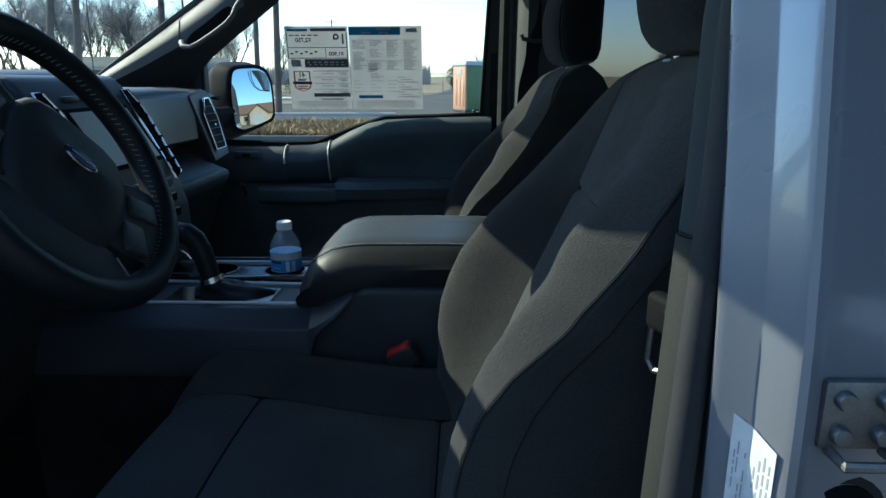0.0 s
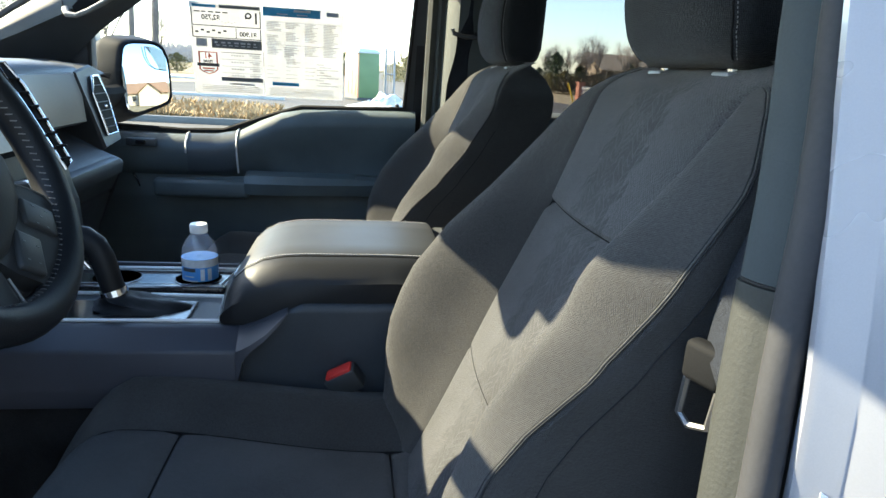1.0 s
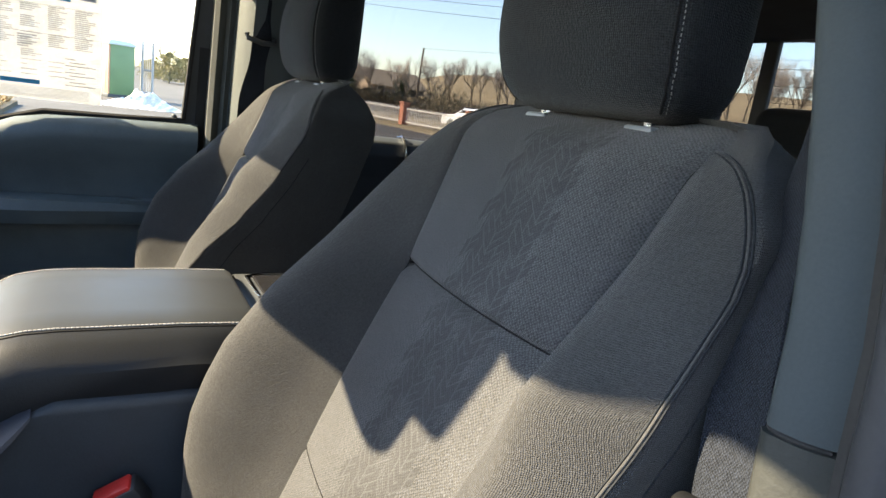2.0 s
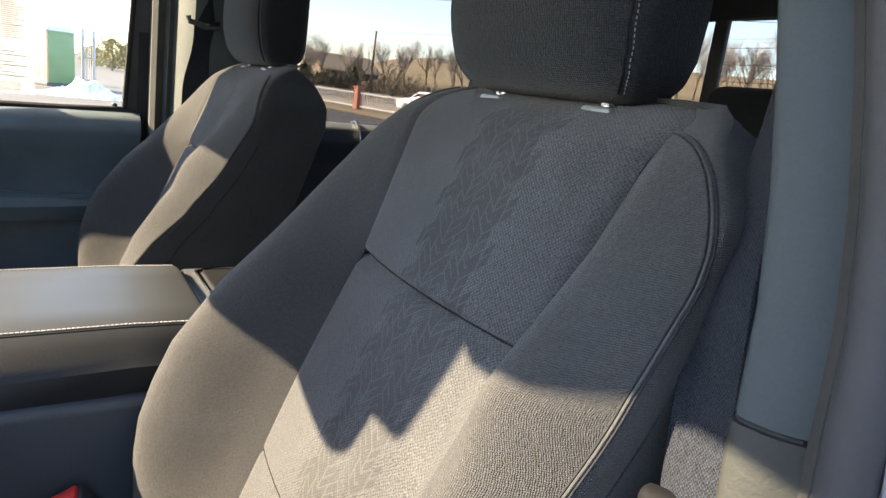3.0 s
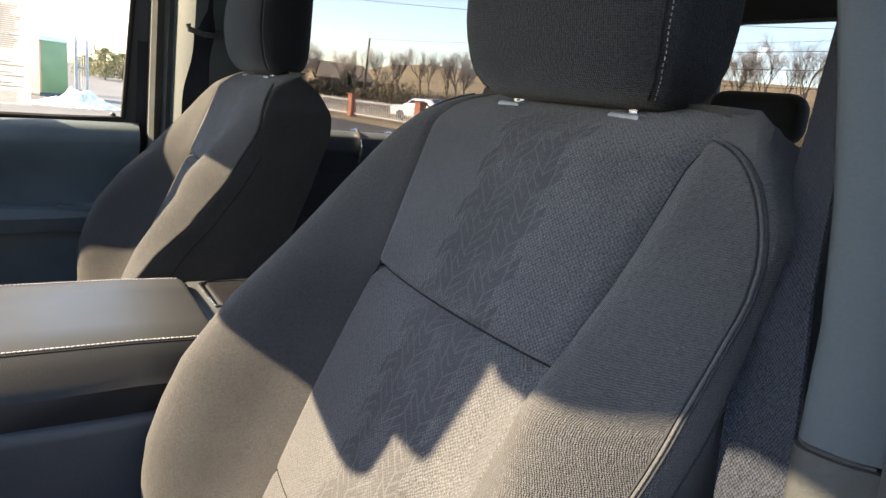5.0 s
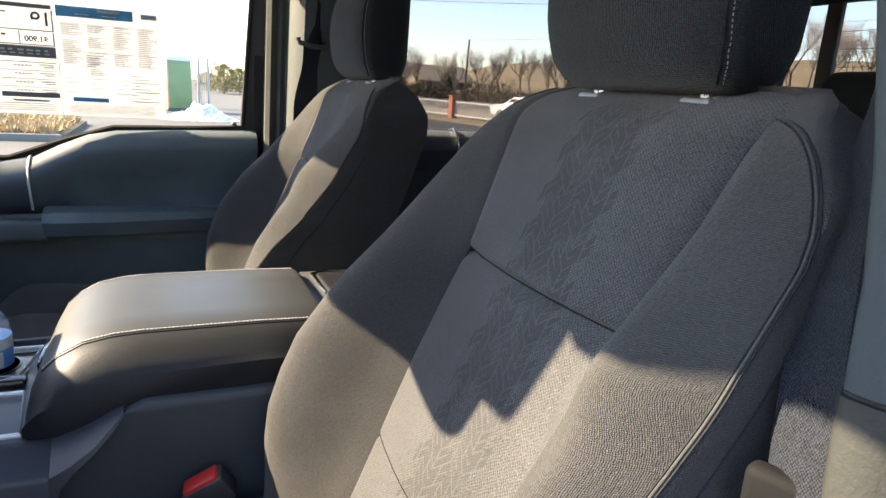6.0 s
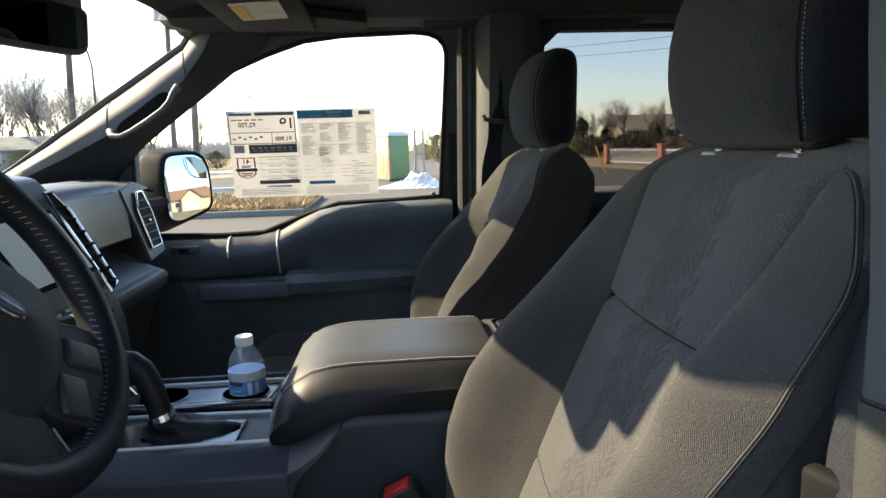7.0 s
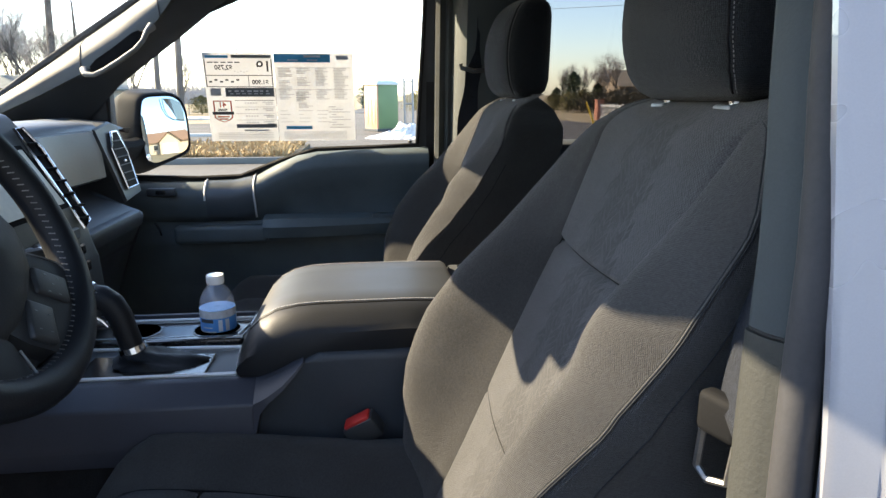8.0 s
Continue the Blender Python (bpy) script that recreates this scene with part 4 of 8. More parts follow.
def b_pillar(s):
    """The pillar between the doors on side s, with its belt loop and the seals."""
    side = "2" if s > 0 else "1"
    t = thing("pillar_" + side, (0.05, s * 0.75, 0.6), "grey padded pillar between the doors with black seal", "pillar", kind="structure")
    levels = (0.56, 0.9, 1.2, 1.3, 1.35, 1.4, 1.45, 1.5, 1.55, 1.6, 1.65, 1.75, 1.9, 1.955)

    def prof(z, pts):
        k = 0.08 * (z - 1.40 + math.sqrt((z - 1.40) ** 2 + 0.006)) - 0.004
        return [(x + 0.0 * z, s * (y - k), z) for x, y in pts]

    def edged(z, pts):
        # laid out from the cover's front edge; outwards counts as plus
        ex, ey = (lerp([(h, v[k]) for h, *v in PILLAR_EDGE], z) for k in (0, 1))
        return [(ex + x, s * (ey + y), z) for x, y in pts]
    if s > 0:
        inner = [(-0.006, 0.716), (0.004, 0.704), (0.08, 0.696), (0.115, 0.70), (0.135, 0.715), (0.15, 0.795), (-0.015, 0.795), (-0.024, 0.787), (-0.018, 0.742)]
        up, lo = [z for z in levels if z >= 1.40], [z for z in levels if z <= 1.40]
        part("upper_cover", loft(BM(), [prof(z, inner) for z in up]), PILLARTEAL, t)
        part("lower_cover", loft(BM(), [prof(z - (0.004 if z == 1.40 else 0), [(x - 0.003, y - 0.004) for x, y in inner]) for z in lo]), TRIMDARK, t)
        part("door_seal", tube(BM(), [prof(z, [(-0.022, 0.802)])[0] for z in levels], 0.011, 8), SEALGREY, t)
        part("door_seal", tube(BM(), [prof(z, [(0.0, 0.806)])[0] for z in levels], 0.010, 8), RUBBER, t)
        # sunlit strip of the seal, its light painted as a paler grey
        part("door_seal", loft(BM(), [prof(z, [(-0.068, 0.79), (-0.058, 0.782), (-0.046, 0.79), (-0.042, 0.793), (-0.034, 0.784), (-0.022, 0.788), (-0.018, 0.81), (-0.068, 0.83)]) for z in levels]), SEALLIT, t, "ribbed door seal with sunlight put into its grey")
        part("flange", loft(BM(), [prof(z, [(-0.09, 0.826), (0.0, 0.826), (0.0, 0.836), (-0.09, 0.836)]) for z in levels]), RUBBER, t, smooth=False)
    else:
        cover = [(-0.0005, 0.004), (0.0, 0.0), (0.0035, -0.0035), (0.010, -0.003), (0.05, 0.008), (0.20, 0.012), (0.20, 0.055), (0.03, 0.055), (0.0135, 0.034), (0.010, 0.0275), (0.0055, 0.022), (0.002, 0.015)]
        part("upper_cover", loft(BM(), [edged(z, cover) for z in levels if z >= 1.45]), TRIMGREY, t, angle=1.2)
        lower = [z for z in levels if z < 1.45] + [1.447]
        part("lower_cover", loft(BM(), [edged(z, [(x - 0.0015, y - 0.0008) for x, y in cover]) for z in lower]), PILLARGRAIN, t, "grained lower cover", angle=1.2)
        part("cover_joint", tube(BM(), [edged(1.4485, [q])[0] for q in ((0.06, 0.008), (0.010, -0.002), (0.004, -0.0025), (0.001, 0.001), (0.0005, 0.005), (0.003, 0.015), (0.010, 0.026))], 0.0011, 5), RUBBER, t)
        part("door_seal", tube(BM(), [edged(z, [(0.013, 0.034)])[0] for z in levels], 0.007, 8), RUBBER, t)
        part("door_seal", tube(BM(), [edged(z, [(0.006, 0.0475)])[0] for z in levels], 0.0115, 12), SEALBULB, t, "soft grey bulb seal round the door opening")
    jamb = [(0.006, 0.80), (-0.001, 0.806), (-0.002, 0.814), (0.004, 0.822), (0.014, 0.8275), (0.024, 0.836), (0.029, 0.843), (0.035, 0.8455), (0.041, 0.843), (0.047, 0.836), (0.055, 0.831), (0.11, 0.831), (0.122, 0.84), (0.135, 0.862), (0.14, 0.80)]
    if s < 0:
        jamb = [(0.006, 0.80), (-0.001, 0.806), (-0.002, 0.812), (0.002, 0.8155), (0.021, 0.8225), (0.0225, 0.8240), (0.0335, 0.8420), (0.037, 0.8450), (0.043, 0.8450), (0.049, 0.8400), (0.057, 0.8345), (0.11, 0.831), (0.122, 0.84), (0.135, 0.862), (0.14, 0.80)]
        jamb = [(x + 0.002, y - 0.028) for x, y in jamb]
    part("jamb", loft(BM(), [prof(z, [(x, y if z < 1.41 else y - 0.02 * (z - 1.4)) for x, y in jamb]) for z in levels]), PAINT, t, "silver painted door jamb")
    if s < 0:
        # striker, its plate and the hole below, and the paper label
        bm = BM()
        box(bm, 0.058, 0.110, -0.812, -0.802, 1.330, 1.378, 0.004, 2)
        st = part("striker_plate", bm, STEEL, t)
        for x, z in ((0.062, 1.366), (0.062, 1.342), (0.088, 1.342), (0.088, 1.366)):
            bm = BM()
            lathe(bm, [(0.0065, 0), (0.0065, 0.005), (0.0055, 0.007)], (0, 0, 0), 12)
            bmesh.ops.transform(bm, matrix=pose(x + 0.008, -0.811, z, 90, 0, 0), verts=bm.verts)
            part("bolt", bm, STEEL, st)
        part("striker_loop", tube(BM(), [(0.066, -0.810, 1.330), (0.066, -0.830, 1.330), (0.100, -0.830, 1.330), (0.100, -0.810, 1.330)], 0.0036, 8), STEEL, st)
        bm = BM()
        lathe(bm, [(0.027, 0), (0.029, 0.003), (0.023, 0.004), (0.021, 0.0006), (0.001, 0.0005)], (0, 0, 0), 20)
        bmesh.ops.transform(bm, matrix=pose(0.084, -0.803, 1.280, 90, 0, 0), verts=bm.verts)
        gr = part("wire_grommet", bm, RUBBER, t, "black rubber plug in the jamb")
        # black disc on the plug paints the shade of its hollow
        bm = BM()
        lathe(bm, [(0.0235, 0), (0.022, 0.0042), (0.001, 0.0038)], (0, 0, 0), 20)
        bmesh.ops.transform(bm, matrix=pose(0.084, -0.8035, 1.280, 90, 0, 0), verts=bm.verts)
        part("dark_hollow", bm, SLOT, gr)
        lab = [(0.0117, -0.7942, 0.004), (0.0228, -0.7985, -0.004), (0.0324, -0.8143, -0.014), (0.0329, -0.8140, -0.014), (0.0233, -0.7980, -0.004), (0.0120, -0.7936, 0.004)]
        bm = loft(BM(), [[(x, y, 1.20) for x, y, dz in lab], [(x, y, 1.342 + dz) for x, y, dz in lab]])
        lb = part("paper_label", bm, LABELWHITE, t, "white printed label", smooth=False)
        rng = random.Random(2)
        for a, b, nrm, ink in ((Vector((0.0117, -0.7942, 0)), Vector((0.0228, -0.7985, 0)), Vector((-0.36, -0.933, 0)), SLATE), (Vector((0.0228, -0.7985, 0)), Vector((0.0324, -0.8143, 0)), Vector((-0.855, -0.519, 0)), GREYINK)):
            for f in (0.22, 0.4, 0.58, 0.78):
                z = 1.204 + rng.uniform(0, 0.01)
                while z < 1.318:
                    h = rng.uniform(0.003, 0.012)
                    if rng.random() < 0.75:
                        e = [a.lerp(b, f + k) + nrm * 0.0001 for k in (0, 0.07)]
                        part("print_bar", slab(BM(), [e[0] + Vector((0, 0, z)), e[0] + Vector((0, 0, z + h)), e[1] + Vector((0, 0, z + h)), e[1] + Vector((0, 0, z))], nrm * 0.0001), ink, lb, smooth=False)
                    z += h + 0.002
    # shoulder belt
    d = thing("seat_belt_" + ("driver" if s < 0 else "passenger"), (0.05, s * 0.68, 0.75), "grey seat belt webbing hanging beside the pillar with steel tongue", "seat belt", "seat belts")
    # height, then the two selvedges: x and the reach from the middle
    web = [(1.75, 0.150, 0.590, 0.120, 0.622), (1.65, 0.118, 0.612, 0.090, 0.645), (1.58, 0.090, 0.625, 0.064, 0.660), (1.55, 0.075, 0.631, 0.050, 0.668), (1.5, 0.046, 0.642, 0.026, 0.683), (1.48, 0.034, 0.647, 0.018, 0.690), (1.45, 0.022, 0.654, 0.009, 0.698), (1.42, 0.011, 0.663, -0.001, 0.7065), (1.38, -0.001, 0.675, -0.011, 0.7185), (1.36, 0.006, 0.677, -0.003, 0.719), (1.33, 0.030, 0.682, 0.022, 0.722), (1.28, 0.055, 0.688, 0.048, 0.726), (1.0, 0.06, 0.69, 0.05, 0.73), (0.75, 0.06, 0.69, 0.05, 0.73)]
    if s > 0:
        web = [(1.88, 0.036, 0.640, 0.044, 0.645), (1.70, 0.026, 0.645, 0.034, 0.650), (1.665, 0.010, 0.648, 0.040, 0.653), (1.655, 0.0, 0.650, 0.042, 0.655), (1.48, -0.021, 0.660, 0.024, 0.665), (1.25, -0.03, 0.662, 0.014, 0.668), (1.0, -0.03, 0.67, 0.01, 0.68), (0.75, -0.03, 0.67, 0.01, 0.68)]
    zz = sorted(set([w[0] for w in web] + list(np.linspace(0.95, web[0][0] - 0.01, 44))), reverse=True)
    col = [[(w[0], w[k]) for w in web[::-1]] for k in (1, 2, 3, 4)]
    rings = []
    for z in zz:
        a, b = Vector((lerp(col[0], z), s * lerp(col[1], z), z)), Vector((lerp(col[2], z), s * lerp(col[3], z), z))
        nrm = Vector((0.85, -s * -0.5, 0)) * 0.0016
        bow = Vector((-0.85, s * 0.5, 0)) * 0.004 * math.sin(38 * z)
        q = [a.lerp(b, k / 6) + bow * math.sin(math.pi * k / 6 + 9 * z) for k in range(7)]
        rings.append(q + [p + nrm for p in q[::-1]])
    part("webbing", loft(BM(), rings, uv=0), CLOTH_BELT, d, angle=1.0)
    bm = BM()
    if s < 0:
        box(bm, 0.105, 0.165, s * 0.585, s * 0.635, 1.70, 1.745, 0.008, 3)
    else:
        tube(bm, [(-0.014, 0.640, 1.668), (-0.012, 0.640, 1.658), (0.02, 0.640, 1.650), (0.048, 0.645, 1.652), (0.05, 0.66, 1.66)], 0.006, 8)
    part("belt_loop", bm, PLASTIC, d, "black belt loop")
    gx, gy, gz = (-0.003, 0.686, 1.374) if s < 0 else (0.0, 0.683, 1.366)
    bm = BM()
    box(bm, -0.008, 0.008, -0.018, 0.018, -0.016, 0.016, 0.006, 4, pose(gx, s * gy, gz, 0, 0, -s * 20))
    tg = part("tongue_grip", bm, MIRRORCASE, d, "black plastic tongue grip")
    part("tongue", tube(BM(), [(gx - 0.006, s * (gy - 0.014), gz - 0.015), (gx - 0.007, s * (gy - 0.016), gz - 0.046), (gx - 0.004, s * (gy - 0.006), gz - 0.052), (gx + 0.002, s * (gy + 0.010), gz - 0.046), (gx + 0.003, s * (gy + 0.014), gz - 0.015)], 0.003, 6), STEEL, tg, "steel tongue")


def rear_door(s):
    nm = "door_2" if s > 0 else "door_3"
    d = thing(nm, (0.5, s * 0.9, 0.6), "closed rear door with black trim and tinted glass" if s > 0 else "closed silver rear door seen at its edge", "door", kind="structure")

    def m(pts):
        return [(x, s * y, z) for x, y, z in pts]
    o = 0.006
    part("window_frame", ring_frame(BM(), m([(x, y - 0.012, z) for x, y, z in loop3(RWIN, 0.05)]), m([(x, y - 0.012, z) for x, y, z in loop3(RWIN)]), (0, s * 0.05, 0)), PLASTIC, d, smooth=False)
    p = part("pane", slab(BM(), m(loop3(RWIN, 0.004)), (0, s * 0.004, 0)), TINTED, d, smooth=False)
    p.visible_shadow = False
    part("outer_skin", prism(BM(), [(s * a, b) for a, b in ((0.90, 0.5), (0.93, 0.62), (0.935, 1.10), (0.92, 1.36), (0.89, 1.38), (0.89, 0.5))], 0.222 if s > 0 else 0.150, 1.05, 0.01, axis="x"), PAINT, d)
    part("trim_panel", prism(BM(), [(s * a, b) for a, b in ((0.885, 1.455), (0.83, 1.462), (0.80, 1.45), (0.785, 1.41), (0.80, 1.35), (0.79, 1.20), (0.80, 0.65), (0.885, 0.6))], 0.225, 1.2, 0.006, axis="x"), VINYL, d)
    if s > 0:
        for x in (0.46, 0.565):
            part("chrome_strip", tube(BM(), [(x, 0.85, 1.462), (x, 0.82, 1.468), (x, 0.795, 1.452), (x, 0.782, 1.42), (x, 0.79, 1.385)], 0.004, 6), CHROME, d, "thin chrome strip")
        part("door_lever", tube(BM(), [(0.45, 0.785, 1.33), (0.45, 0.778, 1.32), (0.455, 0.778, 1.30)], 0.004, 6), CHROME, d)


def open_door():
    """The driver's door, swung wide beside whoever looks in."""
    d = thing("door_4", (-1.13, -0.93, 0.6), "driver's door swung wide open beside the doorway", "door", kind="structure")
    m = pose(-1.13, -0.93, 0, 0, 0, -65)
    bm = BM()
    box(bm, 0.0, 1.08, -0.05, 0.10, 0.55, 1.42, 0.03, 2, m)
    part("shell", bm, VINYL, d)
    bm = BM()
    outer = [(0.02, 1.40), (1.08, 1.44), (1.06, 1.90), (0.75, 1.92), (0.45, 1.82), (0.1, 1.55)]
    inner = [(0.10, 1.42), (1.03, 1.45), (1.01, 1.87), (0.75, 1.89), (0.47, 1.79), (0.17, 1.55)]
    ring_frame(bm, [m @ Vector((x, 0.0, z)) for x, z in outer], [m @ Vector((x, 0.0, z)) for x, z in inner], m.to_3x3() @ Vector((0, 0.04, 0)))
    part("window_frame", bm, PLASTIC, d, smooth=False)
    part("pane", slab(BM(), [m @ Vector((x, 0.02, z)) for x, z in inner], m.to_3x3() @ Vector((0, 0.004, 0))), WINDOW, d, smooth=False)


def quarter(s):
    bm = BM()
    prism(bm, [(1.0, 0.55), (1.52, 0.55), (1.52, 1.93), (1.0, 1.93), (1.02, 1.60)], s * 0.745, s * 0.88, 0.02)
    single("pillar_rear_" + ("1" if s < 0 else "2"), bm, TRIMDARK, "dark trim of the rear cab corner", "pillar", "structure")


# ---------------------------------------------------------------- seats
SEAT_Y = -0.424
BOLSTER = [(0.98, 0.0), (1.04, 0.02), (1.09, 0.05), (1.14, 0.072), (1.18, 0.091), (1.22, 0.104), (1.26, 0.109), (1.3, 0.109), (1.362, 0.090), (1.415, 0.06), (1.445, 0.046), (1.5, 0.022), (1.55, 0.006), (1.6, 0.0)]
INSERT = [(0.98, 0.112), (1.15, 0.124), (1.25, 0.131), (1.30, 0.133), (1.36, 0.131), (1.415, 0.127), (1.5, 0.143), (1.58, 0.157), (1.62, 0.157)]
INSERT_DOOR = [(0.98, 0.135), (1.15, 0.142), (1.30, 0.148), (1.36, 0.144), (1.415, 0.135), (1.5, 0.147), (1.58, 0.157), (1.62, 0.157)]
EDGE = [(0.98, 0.03), (1.19, 0.036), (1.263, 0.042), (1.346, 0.065), (1.40, 0.058), (1.43, 0.046), (1.488, 0.03), (1.54, 0.006), (1.6, 0.0)]
WIDE = [(0.98, 0.235), (1.2, 0.246), (1.42, 0.246), (1.48, 0.242), (1.53, 0.225), (1.56, 0.20), (1.582, 0.172), (1.60, 0.12)]

HR_WIDE = [(1.584, 0.088), (1.588, 0.100), (1.594, 0.108), (1.604, 0.1155), (1.62, 0.121), (1.65, 0.1245), (1.69, 0.1245), (1.73, 0.121), (1.76, 0.116), (1.775, 0.108), (1.783, 0.098), (1.787, 0.085)]
HR_FRONT = [(1.584, 0.075), (1.588, 0.062), (1.595, 0.052), (1.61, 0.042), (1.64, 0.034), (1.67, 0.032), (1.70, 0.034), (1.73, 0.041), (1.76, 0.055), (1.775, 0.068), (1.783, 0.080), (1.787, 0.092)]
HR_BACK = [(1.584, 0.125), (1.59, 0.140), (1.60, 0.150), (1.62, 0.155), (1.75, 0.158), (1.77, 0.156), (1.78, 0.150), (1.787, 0.140)]
BACK = [(0.98, 0.0), (1.2, 0.065), (1.4, 0.14), (1.494, 0.170), (1.53, 0.170), (1.56, 0.158), (1.58, 0.140), (1.592, 0.120)]


def seat_front(w, z):
    """How far forward the backrest's cover lies."""
    x = -0.012 + 0.44 * (z - 1.415) - 0.25 * max(0, 1.2 - z) ** 2
    b, W = lerp(BOLSTER, z), lerp(WIDE, z)
    wi = min(lerp(INSERT if w > 0 else INSERT_DOOR, z), W - 0.025)
    a = abs(w)
    low = smooth01((1.43 - z) / 0.06) if w < 0 else 0.0
    w0 = wi - 0.035 * low
    b -= 0.28 * b * low
    wc = max(wi + 0.01, min(0.208, W - 0.025))
    wo = max(wi + 0.008, min(0.178 + 0.012 * low, W - 0.03))
    ws = wc if w > 0 else wo
    x -= b * smooth01((a - w0) / (ws - w0)) ** 0.85
    x -= 0.010 * (1 - min(1, (a / wi)) ** 2)
    x += 0.006 * math.exp(-((a - wi) / 0.0035) ** 2)
    if a < wi:
        x += 0.011 * math.exp(-((z - 1.414) / 0.0045) ** 2) + 0.003 * math.exp(-((z - 1.215) / 0.003) ** 2)
    if w < 0:
        # the door side slopes back to the piping
        W = min(W, 0.228)
        x -= 0.004 * smooth01((a - wi) / (wo - wi))
        if a > wo:
            x += (lerp(EDGE, z) - 0.28 / 0.72 * b * low) * min(1.0, (a - wo) / (W - wo)) ** 1.5
    elif a > wc:
        q = min(1.0, (a - wc) / (W - wc))
        x += 0.055 * (1 - 0.85 * smooth01((z - 1.525) / 0.06)) * (1 - math.sqrt(max(0, 1 - q * q)))
    if z > 1.545:
        x += 0.055 * ((z - 1.545) / 0.045) ** 2.2
    return x


def cushion_insert(x):
    return 0.135 + 0.02 * smooth01((-0.2 - x) / 0.4)


def cushion_z(x, w, W):
    """Height of the cushion's cover at w from the seat's middle."""
    f = max(0.0, (-0.56 - x) / 0.10)
    a, wi = abs(w), cushion_insert(x)
    z = 1.055 + 0.03 * smooth01((-0.2 - x) / 0.35) - 0.09 * f ** 2
    z += 0.04 * (1 - f * 0.7) * smooth01((a - wi) / 0.07) - 0.007 * math.exp(-((a - wi) / 0.006) ** 2)
    if a < wi:
        z -= 0.006 * (math.exp(-((x + 0.48) / 0.007) ** 2) + math.exp(-((x + 0.20) / 0.007) ** 2))
        z += 0.006 * (1 - (a / wi) ** 2)
    if a > W - 0.035:
        q = min(1.0, (a - W + 0.035) / 0.035)
        z -= 0.06 * (1 - math.sqrt(max(0, 1 - q * q)))
    return z


def seat():
    t = thing("driver_seat", (-0.2, SEAT_Y, 0.60), "dark charcoal cloth bucket seat with tread-embossed insert, partly sunlit", "car seat", "front seats")
    zs = sorted(set(list(np.linspace(0.99, 1.545, 64)) + [1.404, 1.409, 1.414, 1.419, 1.424, 1.211, 1.215, 1.219] + list(np.linspace(1.55, 1.592, 12))))
    rows = []
    for z in zs:
        W = lerp(WIDE, z)
        wi = min(lerp(INSERT, z), W - 0.025)
        wc = max(wi + 0.01, min(0.208, W - 0.025))
        wd = min(lerp(INSERT_DOOR, z), W - 0.025)
        wo = max(wd + 0.008, min(0.178 + 0.012 * smooth01((1.43 - z) / 0.06), W - 0.03))
        half = [0, wi * 0.25, wi * 0.5, wi * 0.75, wi * 0.9, wi - 0.006, wi - 0.002, wi, wi + 0.002, wi + 0.006]
        half += [wi + 0.006 + (wc - wi - 0.006) * k / 7 for k in range(1, 8)] + [wc + (W - wc) * k / 6 for k in range(1, 7)]
        W = min(W, 0.228)
        door = [0, wd * 0.25, wd * 0.5, wd * 0.75, wd * 0.9, wd - 0.006, wd - 0.002, wd, wd + 0.002, wd + 0.006]
        door += [wd + 0.006 + (wo - wd - 0.006) * k / 6 for k in range(1, 7)] + [wo + (W - wo) * k / 7 for k in range(1, 8)]
        rows.append([(w, z) for w in [-h for h in door[:0:-1]] + half])
    n = len(rows[0])
    mid = n // 2
    lo, hi = mid - 7, mid + 7
    P = [[Vector((seat_front(w, z), SEAT_Y + w, z)) for w, z in r] for r in rows]

    def patch(a, b):
        bm = BM()
        return loft(bm, [r[a:b + 1] for r in P], caps=False, closed=False, uv=(b - a) // 2 if a and b < n - 1 else (b - a if a == 0 else 0))
    part("backrest_insert", patch(lo, hi), CLOTH_INSERT, t, "cloth insert embossed with a tyre tread", angle=9)
    part("backrest_bolster", patch(0, lo), CLOTH, t, angle=9)
    part("backrest_bolster", patch(hi, n - 1), CLOTH, t, angle=9)
    # back shell
    bm = BM()
    rings = []
    for r, zz in zip(P, zs):
        a, b = r[0], r[-1]
        xb = lerp(BACK, zz)
        k = min(1.0, (b.y - a.y) / 0.49)
        rings.append([a, Vector((a.x + 0.003 * k, a.y - 0.0045 * k, zz)), Vector((a.x + 0.009 * k, a.y - 0.0065 * k, zz)), Vector((a.x * 0.8 + xb * 0.2, a.y - 0.004 * k, zz)), Vector((a.x * 0.5 + xb * 0.5 - 0.005, a.y, zz)), Vector((xb - 0.022, a.y + 0.008, zz)), Vector((xb - 0.004, a.y * 0.7 + b.y * 0.3, zz)), Vector((xb, (a.y + b.y) / 2, zz)),
                      Vector((xb - 0.004, a.y * 0.3 + b.y * 0.7, zz)), Vector((xb - 0.022, b.y - 0.006, zz)), Vector((b.x * 0.5 + xb * 0.5 - 0.005, b.y + 0.006 * k, zz)), b])
    loft(bm, rings, caps=False, closed=False, uv=7)
    top = [P[-1][k] for k in range(0, n, 3)] + [rings[-1][k] for k in (10, 9, 8, 7, 6, 5, 4, 3, 2, 1)]
    bm.faces.new([bm.verts.new(p) for p in top])
    part("back_shell", bm, CLOTH, t, angle=0.5)
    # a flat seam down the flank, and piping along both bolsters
    part("flank_seam", tube(BM(), [rg[3] + Vector((0, -0.0004, 0)) for rg, z in zip(rings, zs) if 1.03 < z < 1.46], 0.0007, 5), CLOTH_SHADED, t)
    for s in (-1, 1):
        pts = [q[0 if s < 0 else n - 2] + Vector((-0.0006, s * 0.0008, 0.0)) for q, z in zip(P, zs) if 1.02 < z < (1.50 if s < 0 else 1.588)]
        if s < 0:
            for k in range(1, 13):
                f = math.pi / 2 * k / 12
                w, z = -0.152 - 0.076 * math.cos(f), 1.50 + 0.07 * math.sin(f)
                pts.append(Vector((seat_front(w, z) - 0.0006, SEAT_Y + w, z)))
